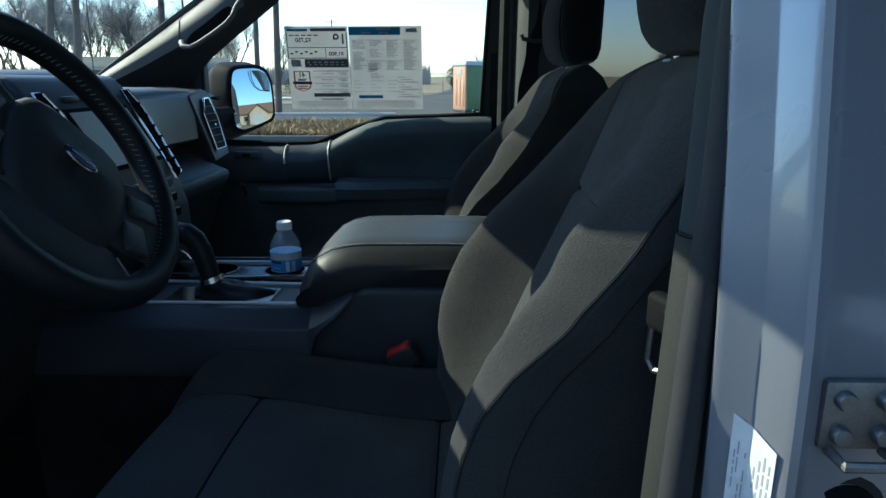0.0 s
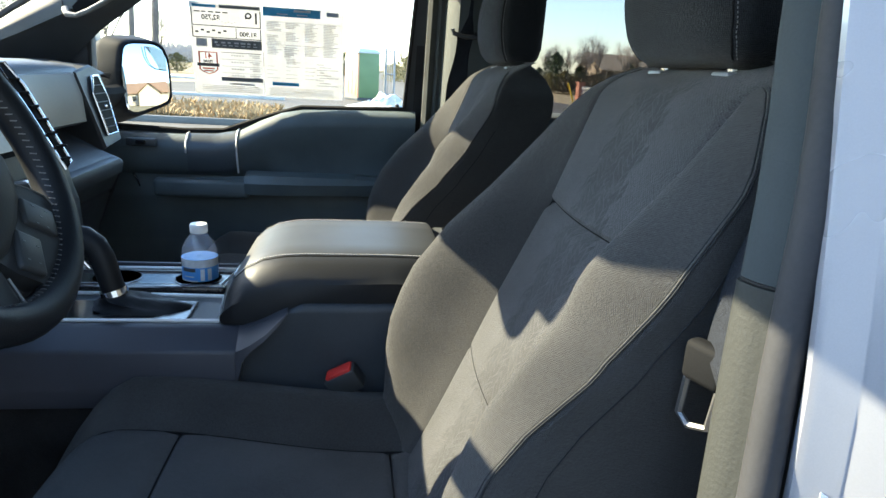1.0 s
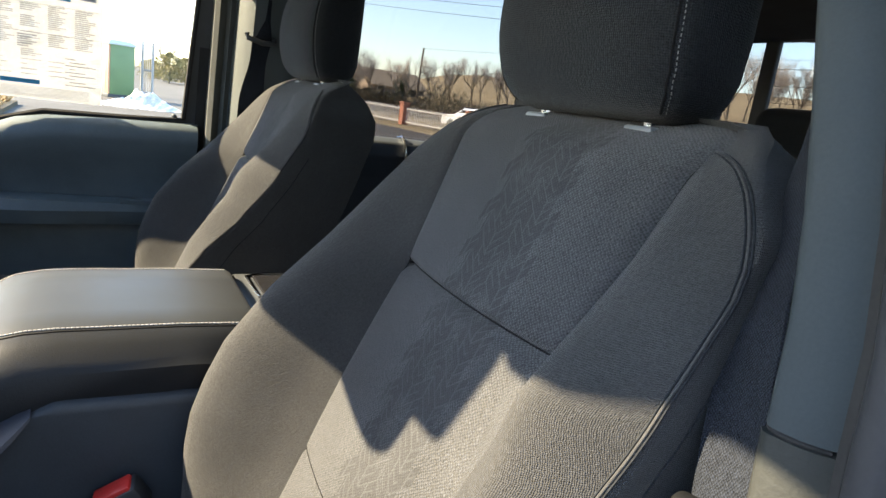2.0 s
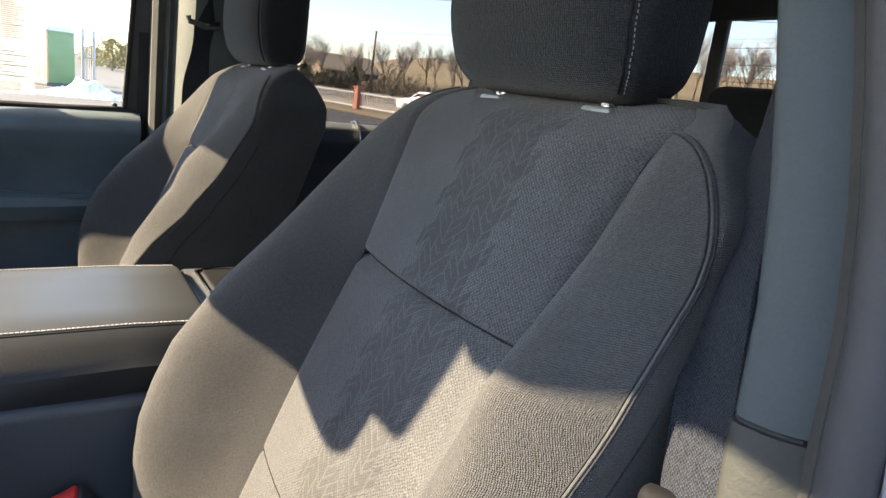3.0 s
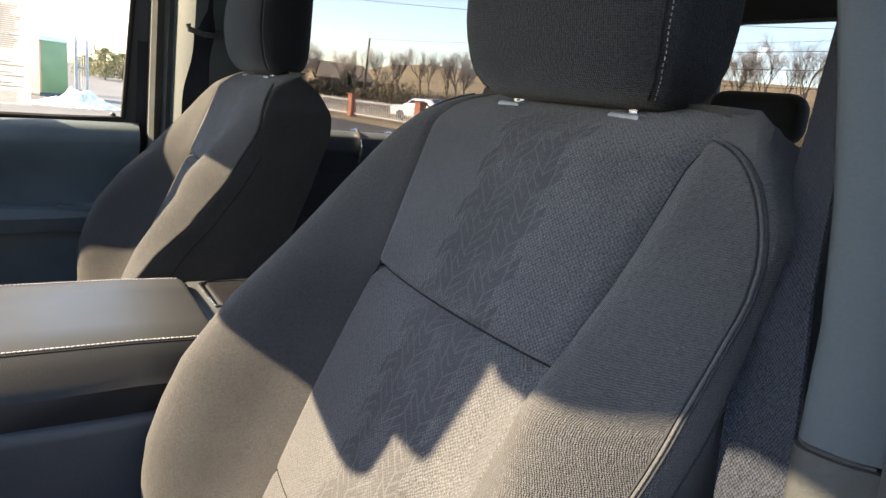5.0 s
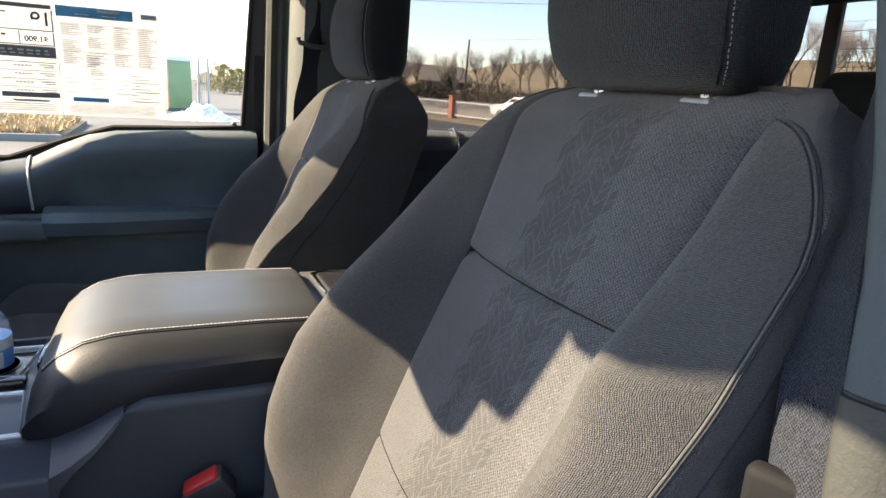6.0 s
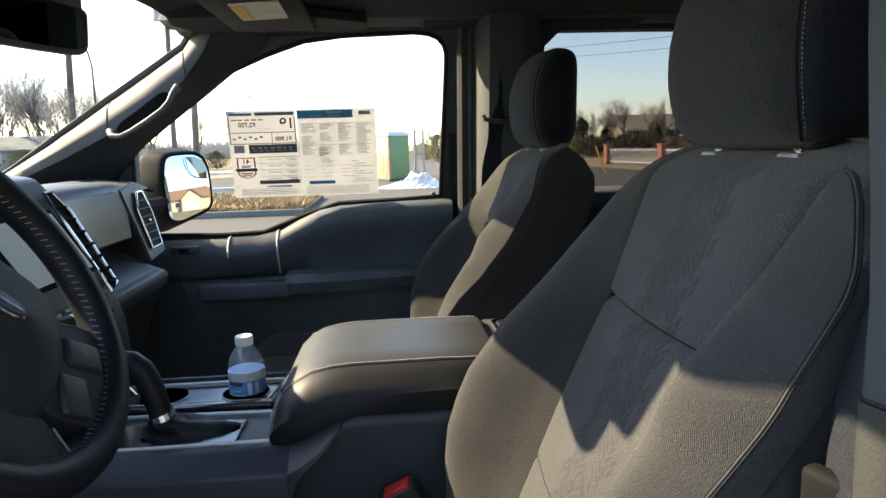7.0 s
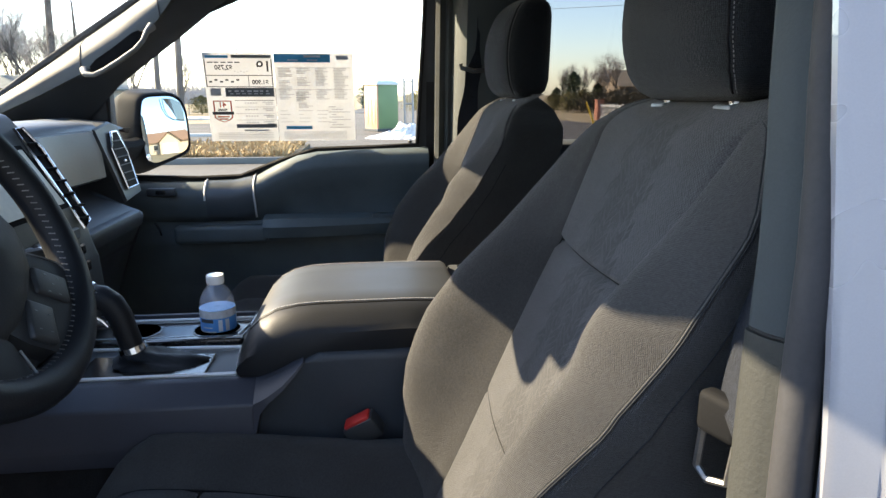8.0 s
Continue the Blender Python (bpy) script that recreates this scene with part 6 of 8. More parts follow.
# ---------------------------------------------------------------- dashboard
def dashboard():
    t = thing("dashboard", (-1.0, 0, 1.1), "black dashboard with grey panel, chrome-framed vents and centre screen", "dashboard")
    prof = [(-1.42, 1.44), (-1.36, 1.485), (-1.15, 1.525), (-1.05, 1.534), (-0.985, 1.525), (-0.965, 1.50), (-0.945, 1.42), (-0.945, 1.26), (-0.98, 1.05), (-1.08, 0.92), (-1.40, 0.92)]
    part("body", prism(BM(), prof, -0.80, 0.80, 0.012, 2), DASHTOP, t)
    lip = [(-0.99, 1.42), (-0.945, 1.375), (-0.92, 1.36), (-0.85, 1.335), (-0.80, 1.318), (-0.80, 1.30), (-0.84, 1.24), (-0.90, 1.05), (-0.99, 0.96)]
    part("glove_box_face", prism(BM(), lip, -0.76, 0.555, 0.010, 2), PLASTIC, t, "black lower face with a ledge")
    rings = [[(-1.40, y, 1.47), (-1.2, y, 1.545 - dz), (-1.05, y, 1.572 - dz), (-0.93, y, 1.575 - dz), (-0.885, y, 1.560 - dz), (-0.88, y, 1.50), (-1.40, y, 1.44)] for y, dz in ((-0.76, 0.03), (-0.70, 0.01), (0.10, 0.0), (0.165, 0.006), (0.19, 0.035))]
    part("top_pad", loft(BM(), rings), DASHTOP, t, angle=1.2)
    # broad grey panel ahead of the passenger
    bm = BM()
    rings = []
    for y, o in ((0.165, 0.006), (0.18, 0.0), (0.35, -0.002), (0.50, 0.0), (0.518, 0.004)):
        rings.append([(-0.915 + o, y, 1.515), (-0.888 + o, y, 1.510), (-0.872 + o, y, 1.46), (-0.868 + o, y, 1.405), (-0.89 + o, y, 1.395)])
    part("trim_panel", loft(bm, rings), PANEL, t, "flat satin grey panel", angle=1.0)
    rings = [[(-1.30, y, 1.45), (-1.15, y, 1.525), (-1.0, y, 1.538 - e), (-0.93, y, 1.534 - e), (-0.90, y, 1.522 - e), (-0.896, y, 1.505), (-1.30, y, 1.42)] for y, e in ((0.17, 0.0), (0.40, 0.001), (0.56, 0.004), (0.74, 0.012), (0.79, 0.03))]
    part("brow", loft(BM(), rings), DASHTOP, t, angle=1.2)
    # outer vents
    for s in (1, -1):
        hexa = [(0.628, 1.502), (0.662, 1.503), (0.682, 1.449), (0.674, 1.367), (0.609, 1.366), (0.600, 1.465)]
        pts = [(-0.872 - 0.25 * (z - 1.45), s * y, z) for y, z in hexa]
        surround = [(0.555, 1.512), (0.66, 1.526), (0.70, 1.515), (0.712, 1.45), (0.70, 1.345), (0.585, 1.335), (0.572, 1.42)]
        rings = [[(-0.878 - 0.25 * (z - 1.45) - d, s * (0.64 + (y - 0.64) * k), 1.44 + (z - 1.44) * k) for y, z in surround] for d, k in ((0.09, 1.08), (0.006, 1.02), (0.0, 0.97))]
        v = part("vent", loft(BM(), rings), PLASTIC, t, "tall side vent", angle=0.4)
        part("vent_frame", tube(BM(), pts, 0.0032, 8, closed=True), CHROME, v, "chrome vent frame")
        bm = BM()
        slab(bm, [(x + 0.001, y, z) for x, y, z in pts], (0.001, 0, 0))
        part("vent_mouth", bm, MIRRORCASE, v, smooth=False)
        for k in range(6):
            z = 1.383 + 0.0195 * k
            bm = BM()
            x = -0.872 - 0.25 * (z - 1.45)
            ya, yb = lerp([(1.366, 0.609), (1.465, 0.600), (1.502, 0.628)], z), lerp([(1.367, 0.674), (1.449, 0.682), (1.503, 0.662)], z)
            box(bm, x - 0.002, x + 0.004, s * ya, s * yb, z, z + 0.002, 0.0006, 1)
            part("slat", bm, PLASTIC, v, smooth=False)
        bm = BM()
        box(bm, -0.872, -0.861, s * 0.639, s * 0.649, 1.427, 1.435, 0.003, 2)
        part("vent_tab", bm, CHROME, v, "small chrome tab")
    # centre stack
    stack = [(-1.0, 1.50), (-0.93, 1.568), (-0.878, 1.56), (-0.85, 1.522), (-0.775, 1.40), (-0.755, 1.30), (-0.745, 1.20), (-0.78, 1.17), (-1.0, 1.17)]
    part("control_console", prism(BM(), stack, -0.165, 0.165, 0.010, 2), PLASTIC, t)

    def sx(z, o=0.0):
        return lerp([(1.17, -0.78), (1.20, -0.745), (1.30, -0.755), (1.40, -0.775), (1.522, -0.85), (1.56, -0.878)], z) + o
    bm = BM()
    slab(bm, [(sx(1.402, 0.002), -0.104, 1.402), (sx(1.402, 0.002), 0.104, 1.402), (sx(1.508, 0.002), 0.104, 1.508), (sx(1.508, 0.002), -0.104, 1.508)], (0.006, 0, 0))
    scr = part("screen_bezel", bm, SLOT, t, smooth=False)
    bm = BM()
    slab(bm, [(sx(1.41, 0.009), -0.095, 1.41), (sx(1.41, 0.009), 0.095, 1.41), (sx(1.502, 0.009), 0.095, 1.502), (sx(1.502, 0.009), -0.095, 1.502)], (0.001, 0, 0))
    # its reflection is painted as an even beige
    part("screen", bm, SCREEN, scr, "touch screen with a pale beige reflection painted on", smooth=False)
    for y in (-0.055, 0.005):
        bm = BM()
        box(bm, sx(1.522, -0.004), sx(1.522, 0.006), y - 0.022, y + 0.022, 1.516, 1.529, 0.004, 2)
        part("slot_cover", bm, PLASTIC, t, "small rounded slot cover")
    for s in (-1, 1):
        y = s * 0.138
        pts = [(sx(1.535, 0.006), y - 0.014, 1.535), (sx(1.535, 0.006), y + 0.014, 1.535), (sx(1.50, 0.006), y + 0.024, 1.50), (sx(1.37, 0.006), y + 0.018, 1.37), (sx(1.36, 0.006), y - 0.010, 1.36), (sx(1.46, 0.006), y - 0.025, 1.46)]
        bm = BM()
        slab(bm, pts, (0.003, 0, 0))
        v = part("centre_vent", bm, SLOT, t, "slim upright vent", smooth=False)
        part("vent_frame", tube(BM(), [(a + 0.003, b, c) for a, b, c in pts], 0.0028, 6, closed=True), CHROME, v)
        for k in range(7):
            z = 1.375 + 0.022 * k
            bm = BM()
            box(bm, sx(z, 0.004), sx(z, 0.012), y - 0.014, y + 0.014, z, z + 0.004)
            part("slat", bm, SLOT, v, smooth=False)
    for r, z in enumerate((1.355, 1.325, 1.295)):
        for k in range(6):
            y = -0.10 + 0.04 * k
            bm = BM()
            box(bm, sx(z, -0.004), sx(z, 0.006), y - 0.016, y + 0.016, z - 0.010, z + 0.010, 0.003, 1)
            part("button", bm, PANEL if r == 0 else GLOSSY, t)
    for y in (-0.085, 0.085):
        bm = BM()
        lathe(bm, [(0.021, 0), (0.021, 0.012), (0.018, 0.016), (0.002, 0.016)], (0, 0, 0), 20)
        bmesh.ops.transform(bm, matrix=pose(sx(1.25, -0.002), y, 1.25, 0, 90, 0), verts=bm.verts)
        part("knob", bm, CHROME, t, "chrome-rimmed dial")
    # instrument hood
    rings = []
    for k in range(13):
        a = math.pi * k / 12
        y, z = SEAT_Y - 0.20 * math.cos(a), 1.475 + 0.085 * math.sin(a) ** 0.7
        rings.append([(-1.02, y, z), (-0.90, y, z + 0.008), (-0.845, y, z), (-0.85, SEAT_Y + (y - SEAT_Y) * 0.94, z - 0.008), (-1.02, SEAT_Y + (y - SEAT_Y) * 0.94, z - 0.010)])
    part("instrument_hood", loft(BM(), rings), DASHTOP, t)
    bm = BM()
    slab(bm, [(-0.93, SEAT_Y - 0.18, 1.40), (-0.93, SEAT_Y + 0.18, 1.40), (-0.96, SEAT_Y + 0.18, 1.53), (-0.96, SEAT_Y - 0.18, 1.53)], (0.004, 0, 0))
    part("instrument_face", bm, CLUSTER, t, smooth=False)
    # lower shelf below the grey panel
    bm = BM()
    box(bm, -0.90, -0.797, 0.17, 0.54, 1.285, 1.325, 0.012, 2)
    part("shelf", bm, PLASTIC, t)
    return t


def steering_wheel():
    c = Vector((-0.646, -0.422, 1.4626))
    t = thing("steering_wheel", c, "black leather four-spoke steering wheel with stitched rim and badge", "steering wheel")
    m = Matrix.Translation(c) @ pose(0, 0, 0, 0, -25.8, 0)

    def w(a, r, d=0.0):
        return m @ Vector((d, r * math.cos(a), r * math.sin(a)))
    rim = part("rim", tube(BM(), [w(2 * math.pi * k / 64, 0.1745) for k in range(64)], 0.0195, 14, closed=True), LEATHER, t, "stitched black leather rim")
    for k in range(120):
        a = 2 * math.pi * k / 120
        part("stitch", tube(BM(), [w(a, 0.1575, 0.0095), w(a + 0.020, 0.1555, 0.0035)], 0.0009, 4), THREAD, rim, smooth=False)
    # padded hub, a shield that narrows downwards; the wheel is turned to the right
    m = m @ pose(0, 0.006, 0, -50, 0, 0)
    shield = [(0.0, 0.060), (0.045, 0.058), (0.068, 0.048), (0.081, 0.026), (0.088, 0.0), (0.088, -0.035), (0.083, -0.075), (0.070, -0.101), (0.045, -0.116), (0.0, -0.120)]
    half = shield + [(-a, b) for a, b in shield[-2:0:-1]]
    rings = [[m @ Vector((d + 0.01 * (1 - (b / 0.11) ** 2), a * k, -0.012 + (b + 0.012) * k)) for a, b in half] for d, k in ((-0.06, 0.82), (-0.03, 0.98), (-0.018, 1.0), (-0.005, 0.985), (0.004, 0.93), (0.009, 0.80), (0.0125, 0.55), (0.014, 0.25), (0.0145, 0.04))]
    hub = part("hub", loft(BM(), rings), WHEELPAD, t, "padded black hub", angle=0.9)

    def oval(nm, d, ku, m0, label):
        bm = BM()
        lathe(bm, [(0.001, 0.0016), (0.9 * ku, 0.0014), (ku, 0.0)], (0, 0, 0), 32)
        bmesh.ops.transform(bm, matrix=m @ pose(d, 0.0, -0.012, 0, 90, 0) @ Matrix.Diagonal((0.46, 1.08, 1, 1)), verts=bm.verts)
        part(nm, bm, m0, hub, label)
    oval("badge", 0.0235, 0.0235, CHROME, "chrome oval badge rim")
    oval("badge_centre", 0.0248, 0.0208, BADGEBLUE, "dark blue oval")
    bm = BM()
    box(bm, 0.0260, 0.0268, -0.016, 0.016, -0.0135, -0.0105, 0, 1, m)
    part("badge_mark", bm, CHROME, hub)
    for s in (-1, 1):
        rings = [[m @ Vector((d, s * y, z)) for d, z in ((0.004, zu), (0.007, (zu + zl) / 2), (0.004, zl), (-0.018, zl), (-0.018, zu))] for y, zu, zl in ((0.070, 0.024, -0.088), (0.095, 0.036, -0.088), (0.132, 0.046, -0.080), (0.152, 0.042, -0.066), (0.166, 0.030, -0.045))]
        sp = part("spoke", loft(BM(), rings), WHEELPAD, t)
        part("spoke_trim", tube(BM(), [m @ Vector((0.0045, s * y, z)) for y, z in ((0.080, 0.027), (0.110, 0.040), (0.132, 0.0465), (0.150, 0.043))], 0.0010, 6), COLLAR, sp, "thin satin edge")
        for k, (yc, zz, hw, hh, turn) in enumerate(((0.119, 0.002, 0.026, 0.0165, 16), (0.107, -0.056, 0.019, 0.023, 14))):
            bm = BM()
            pm = m @ pose(0, s * yc, zz, s * turn, 0, 0)
            box(bm, 0.001, 0.0105, -hw, hw, -hh, hh, 0.004, 3, pm)
            part("button_pad", bm, PLASTIC, sp, "black button pad")
            for e, h in ((-0.010, 0.010), (0.010, 0.010), (0.0, 0.0), (-0.008, -0.011), (0.008, -0.011)):
                if k == 0 or h:
                    bm = BM()
                    box(bm, 0.0103, 0.0109, e - 0.0022, e + 0.0022, h - 0.0007, h + 0.0007, 0, 1, pm)
                    part("button_mark", bm, PANEL, sp, smooth=False)
    # dished lower spoke with a thin bright edge
    rings = [[m @ Vector((d, y, z)) for y, d in ((-hw, 0.001), (-hw * 0.7, 0.004), (hw * 0.7, 0.004), (hw, 0.001), (hw, -0.014), (-hw, -0.014))] for z, hw in ((-0.095, 0.078), (-0.115, 0.100), (-0.130, 0.117), (-0.140, 0.112), (-0.150, 0.096), (-0.158, 0.070), (-0.164, 0.045))]
    lo = part("lower_spoke", loft(BM(), rings), WHEELPAD, t)
    edge = [(0.0824, -0.102), (0.100, -0.1155), (0.116, -0.1285), (0.1175, -0.1345), (0.097, -0.148), (0.059, -0.1575), (0.028, -0.160)]
    part("spoke_trim", tube(BM(), [m @ Vector((0.0045, y, z)) for y, z in edge + [(-y, z) for y, z in edge[::-1]]], 0.0013, 6), COLLAR, lo, "thin satin edge")
    part("column", tube(BM(), [m @ Vector((-0.03, 0, 0)), m @ Vector((-0.22, 0, 0)), m @ Vector((-0.30, 0, 0))], [0.055, 0.065, 0.07], 14), PLASTIC, t)
    st = part("stalk", tube(BM(), [(-0.73, -0.37, 1.412), (-0.69, -0.28, 1.400), (-0.664, -0.222, 1.394)], [0.008, 0.0075, 0.009], 10), PLASTIC, t)
    # sunlit gleam of the metal end comes from the pale colour
    part("stalk_end", tube(BM(), [(-0.664, -0.223, 1.394), (-0.658, -0.208, 1.394), (-0.656, -0.203, 1.394)], [0.0092, 0.0095, 0.006], 12), LITCHROME, st, "metal stalk end with its sunlit brightness painted in")


def rear_view_mirror():
    t = thing("rear_view_mirror", (-0.75, 0, 1.88), "black rear-view mirror hung from the windscreen", "mirror")
    m = pose(-0.776, -0.013, 1.788, 1, 6, -14)
    rings = []
    for d, k in ((-0.03, 0.6), (-0.02, 0.9), (0.0, 1.0), (0.012, 1.0), (0.016, 0.97)):
        ring = []
        for i in range(32):
            a = 2 * math.pi * i / 32
            c, s_ = math.cos(a), math.sin(a)
            ring.append(m @ Vector((d, 0.113 * k * math.copysign(abs(c) ** 0.3, c), 0.038 * k * math.copysign(abs(s_) ** 0.3, s_) + 0.004 * c * c)))
        rings.append(ring)
    part("housing", loft(BM(), rings), PLASTIC, t)
    bm = BM()
    slab(bm, [m @ Vector((0.0165, 0.105 * math.copysign(abs(math.cos(a)) ** 0.36, math.cos(a)), 0.032 * math.copysign(abs(math.sin(a)) ** 0.42, math.sin(a)) + 0.003)) for a in (2 * math.pi * i / 32 for i in range(32))], (0.001, 0, 0))
    part("mirror_glass", bm, MIRROR, t, smooth=False)
    part("stem", tube(BM(), [m @ Vector((-0.02, 0, 0.0)), (-0.83, 0.01, 1.845), (-0.86, 0.012, 1.852)], [0.014, 0.013, 0.018], 8), PLASTIC, t)
    bm = BM()
    box(bm, -0.83, -0.752, -0.157, 0.13, 1.817, 1.925, 0.012, 3)
    part("sensor_pod", bm, PLASTIC, t)


def visor():
    t = thing("sun_visor", (-0.5, 0.38, 1.87), "dark folded sun visor with a pale warning label", "sun visor")
    bm = BM()
    box(bm, -0.61, -0.42, 0.16, 0.60, 1.873, 1.889, 0.006, 2)
    part("visor_panel", bm, HEADLINER, t)
    bm = BM()
    slab(bm, [(-0.556, 0.287, 1.8705), (-0.457, 0.263, 1.8705), (-0.461, 0.422, 1.8705), (-0.56, 0.446, 1.8705)], (0, 0, 0.003))
    lb = part("warning_label", bm, CREAM, t, "pale cream label", smooth=False)
    bm = BM()
    slab(bm, [(-0.555, 0.30, 1.869), (-0.53, 0.294, 1.869), (-0.534, 0.42, 1.869), (-0.558, 0.426, 1.869)], (0, 0, 0.0018))
    part("label_band", bm, YELLOW, lb, smooth=False)


floor_pan()
roof()
rear_wall()
windscreen()
a_pillar()
passenger_door()
rear_door(1)
rear_door(-1)
open_door()
b_pillar(-1)
b_pillar(1)
quarter(1)
quarter(-1)
dashboard()
driver = seat()
passenger = copy_thing(driver, Matrix.Translation((-0.215, 0.416, 0.60)))
for ob in list(passenger.children_recursive):
    if ob.name.split(".")[0] in ("buckle", "release_button", "buckle_stalk", "side_shield"):
        bpy.data.objects.remove(ob)
passenger.name = "passenger_seat"
tagged(passenger, "dark charcoal cloth bucket seat beside the door, striped by sunlight")
rear_bench()
console()
steering_wheel()
rear_view_mirror()
visor()
side_mirror()
sticker()
bottle()

# ---------------------------------------------------------------- outside
def ground_z(x, y):
    """Flat round the truck; a long slope rises to the rear right."""
    d = math.hypot(x, y)
    az = math.degrees(math.atan2(x, y))
    k = smooth01((az - 16) / 14) * (1 - smooth01((az - 120) / 30))
    k *= 1 + 0.38 * smooth01((az - 38) / 14)
    return max(0.0, d - 75) * 0.085 * k * (1 - smooth01((d - 220) / 80)) + k * 9.0 * smooth01((d - 220) / 80)


def ground():
    bm = BM()
    rs = [0, 6, 12, 20, 30, 42, 56, 75, 85, 100, 120, 145, 175, 210, 250, 300, 400, 700, 1500, 4000]
    n = 120
    rings = [[(r * math.sin(2 * math.pi * k / n), r * math.cos(2 * math.pi * k / n), ground_z(r * math.sin(2 * math.pi * k / n), r * math.cos(2 * math.pi * k / n)) - 0.03) for k in range(n)] for r in rs[1:]]
    loft(bm, rings, caps=False)
    c = bm.verts.new((0, 0, -0.03))
    bm.verts.ensure_lookup_table()
    for k in range(n):
        bm.faces.new((c, bm.verts[k], bm.verts[(k + 1) % n]))
    single("ground", bm, GRASS, "dry winter grassland and stubble reaching to the horizon", "ground", "structure")
    bm = BM()
    slab(bm, [(-70, -30, 0), (13.0, -30, 0), (13.6, 26, 0), (11.5, 44, 0), (30, 160, 0), (4, 200, 0), (-3, 60, 0), (-10, 39, 0), (-70, 36, 0)], (0, 0, -0.2))
    single("pavement", bm, ASPHALT, "worn grey asphalt lot with a few cracks", "pavement", "structure", smooth=False)


def kerb_and_bed():
    bm = BM()
    box(bm, -16, -2.3, 14.9, 15.08, -0.02, 0.15, 0.02, 2)
    single("kerb", bm, KERBSTONE, "dull concrete kerb round the planting bed", "kerb", "structure")
    bm = BM()
    box(bm, -16, -2.28, 15.08, 20.0, 0.0, 0.10)
    single("planting_bed", bm, SCRUB, "bare soil bed behind the kerb", "ground", "structure")
    rng = random.Random(3)
    vs, fs = [], []
    for k in range(16000):
        x, y = rng.uniform(-15.5, -2.4), 15.15 + 4.6 * rng.random() ** 1.5
        h = rng.uniform(0.05, 0.24) * (0.8 + 0.35 * math.sin(2.1 * x) * math.sin(1.3 * y))
        a = rng.uniform(0, 6.28)
        w = rng.uniform(0.015, 0.04)
        dx, dy = math.cos(a) * w, math.sin(a) * w
        lx, ly = rng.uniform(-0.10, 0.10), rng.uniform(-0.10, 0.10)
        z = 0.09 + rng.uniform(0, 0.08)
        i = len(vs)
        vs += [(x - dx, y - dy, z), (x + dx, y + dy, z), (x + lx + dx, y + ly + dy, z + h * 0.7), (x + 1.4 * lx, y + 1.4 * ly, z + h)]
        fs += [(i, i + 1, i + 2), (i, i + 2, i + 3)]
    me = bpy.data.meshes.new("dry_groundcover")
    me.from_pydata(vs, [], fs)
    me.materials.append(DRYLEAF)
    tagged(new("dry_groundcover", me), "dry brown tangled ground cover in the kerbed bed", "plants", kind="stuff")
    bm = BM()
    box(bm, -70, -3.0, 26.0, 26.25, -0.02, 0.12, 0.02, 1)
    single("kerb", bm, CONCRETE, "far kerb along the road edge", "kerb", "structure")


def toilet():
    o = (0.1, 29.4, 0)
    t = thing("portable_toilet", o, "green portable toilet with tan door and white roof", "toilet")
    m = pose(*o, 0, 0, 32)
    bm = BM()
    box(bm, -0.5, 0.55, -0.55, 0.55, 0.12, 2.05, 0.03, 2, m)
    part("cabin", bm, GREENPL, t)
    bm = BM()
    box(bm, -0.58, -0.49, -0.53, 0.53, 0.12, 2.03, 0.02, 2, m)
    d = part("door", bm, TANPL, t, "tan moulded door")
    for y in (-0.3, 0.0, 0.3):
        bm = BM()
        box(bm, -0.595, -0.575, y - 0.10, y + 0.10, 0.3, 1.45, 0.01, 2, m)
        part("door_rib", bm, TANPL, d)
    bm = BM()
    box(bm, -0.592, -0.576, -0.18, 0.18, 1.62, 1.9, 0.01, 1, m)
    part("door_sign", bm, WHITEPL, d, "white sign")
    bm = BM()
    rings = [[m @ Vector((x * k, y * k, z)) for x, y in ((-0.62, -0.6), (0.6, -0.6), (0.6, 0.6), (-0.62, 0.6))] for k, z in ((1, 2.04), (1, 2.10), (0.75, 2.22), (0.3, 2.25))]
    part("roof", loft(bm, rings), WHITEPL, t, "translucent white roof", smooth=False)
    bm = BM()
    box(bm, -0.6, 0.6, -0.58, 0.58, 0.0, 0.12, 0.02, 1, m)
    part("skid", bm, PLASTIC, t)


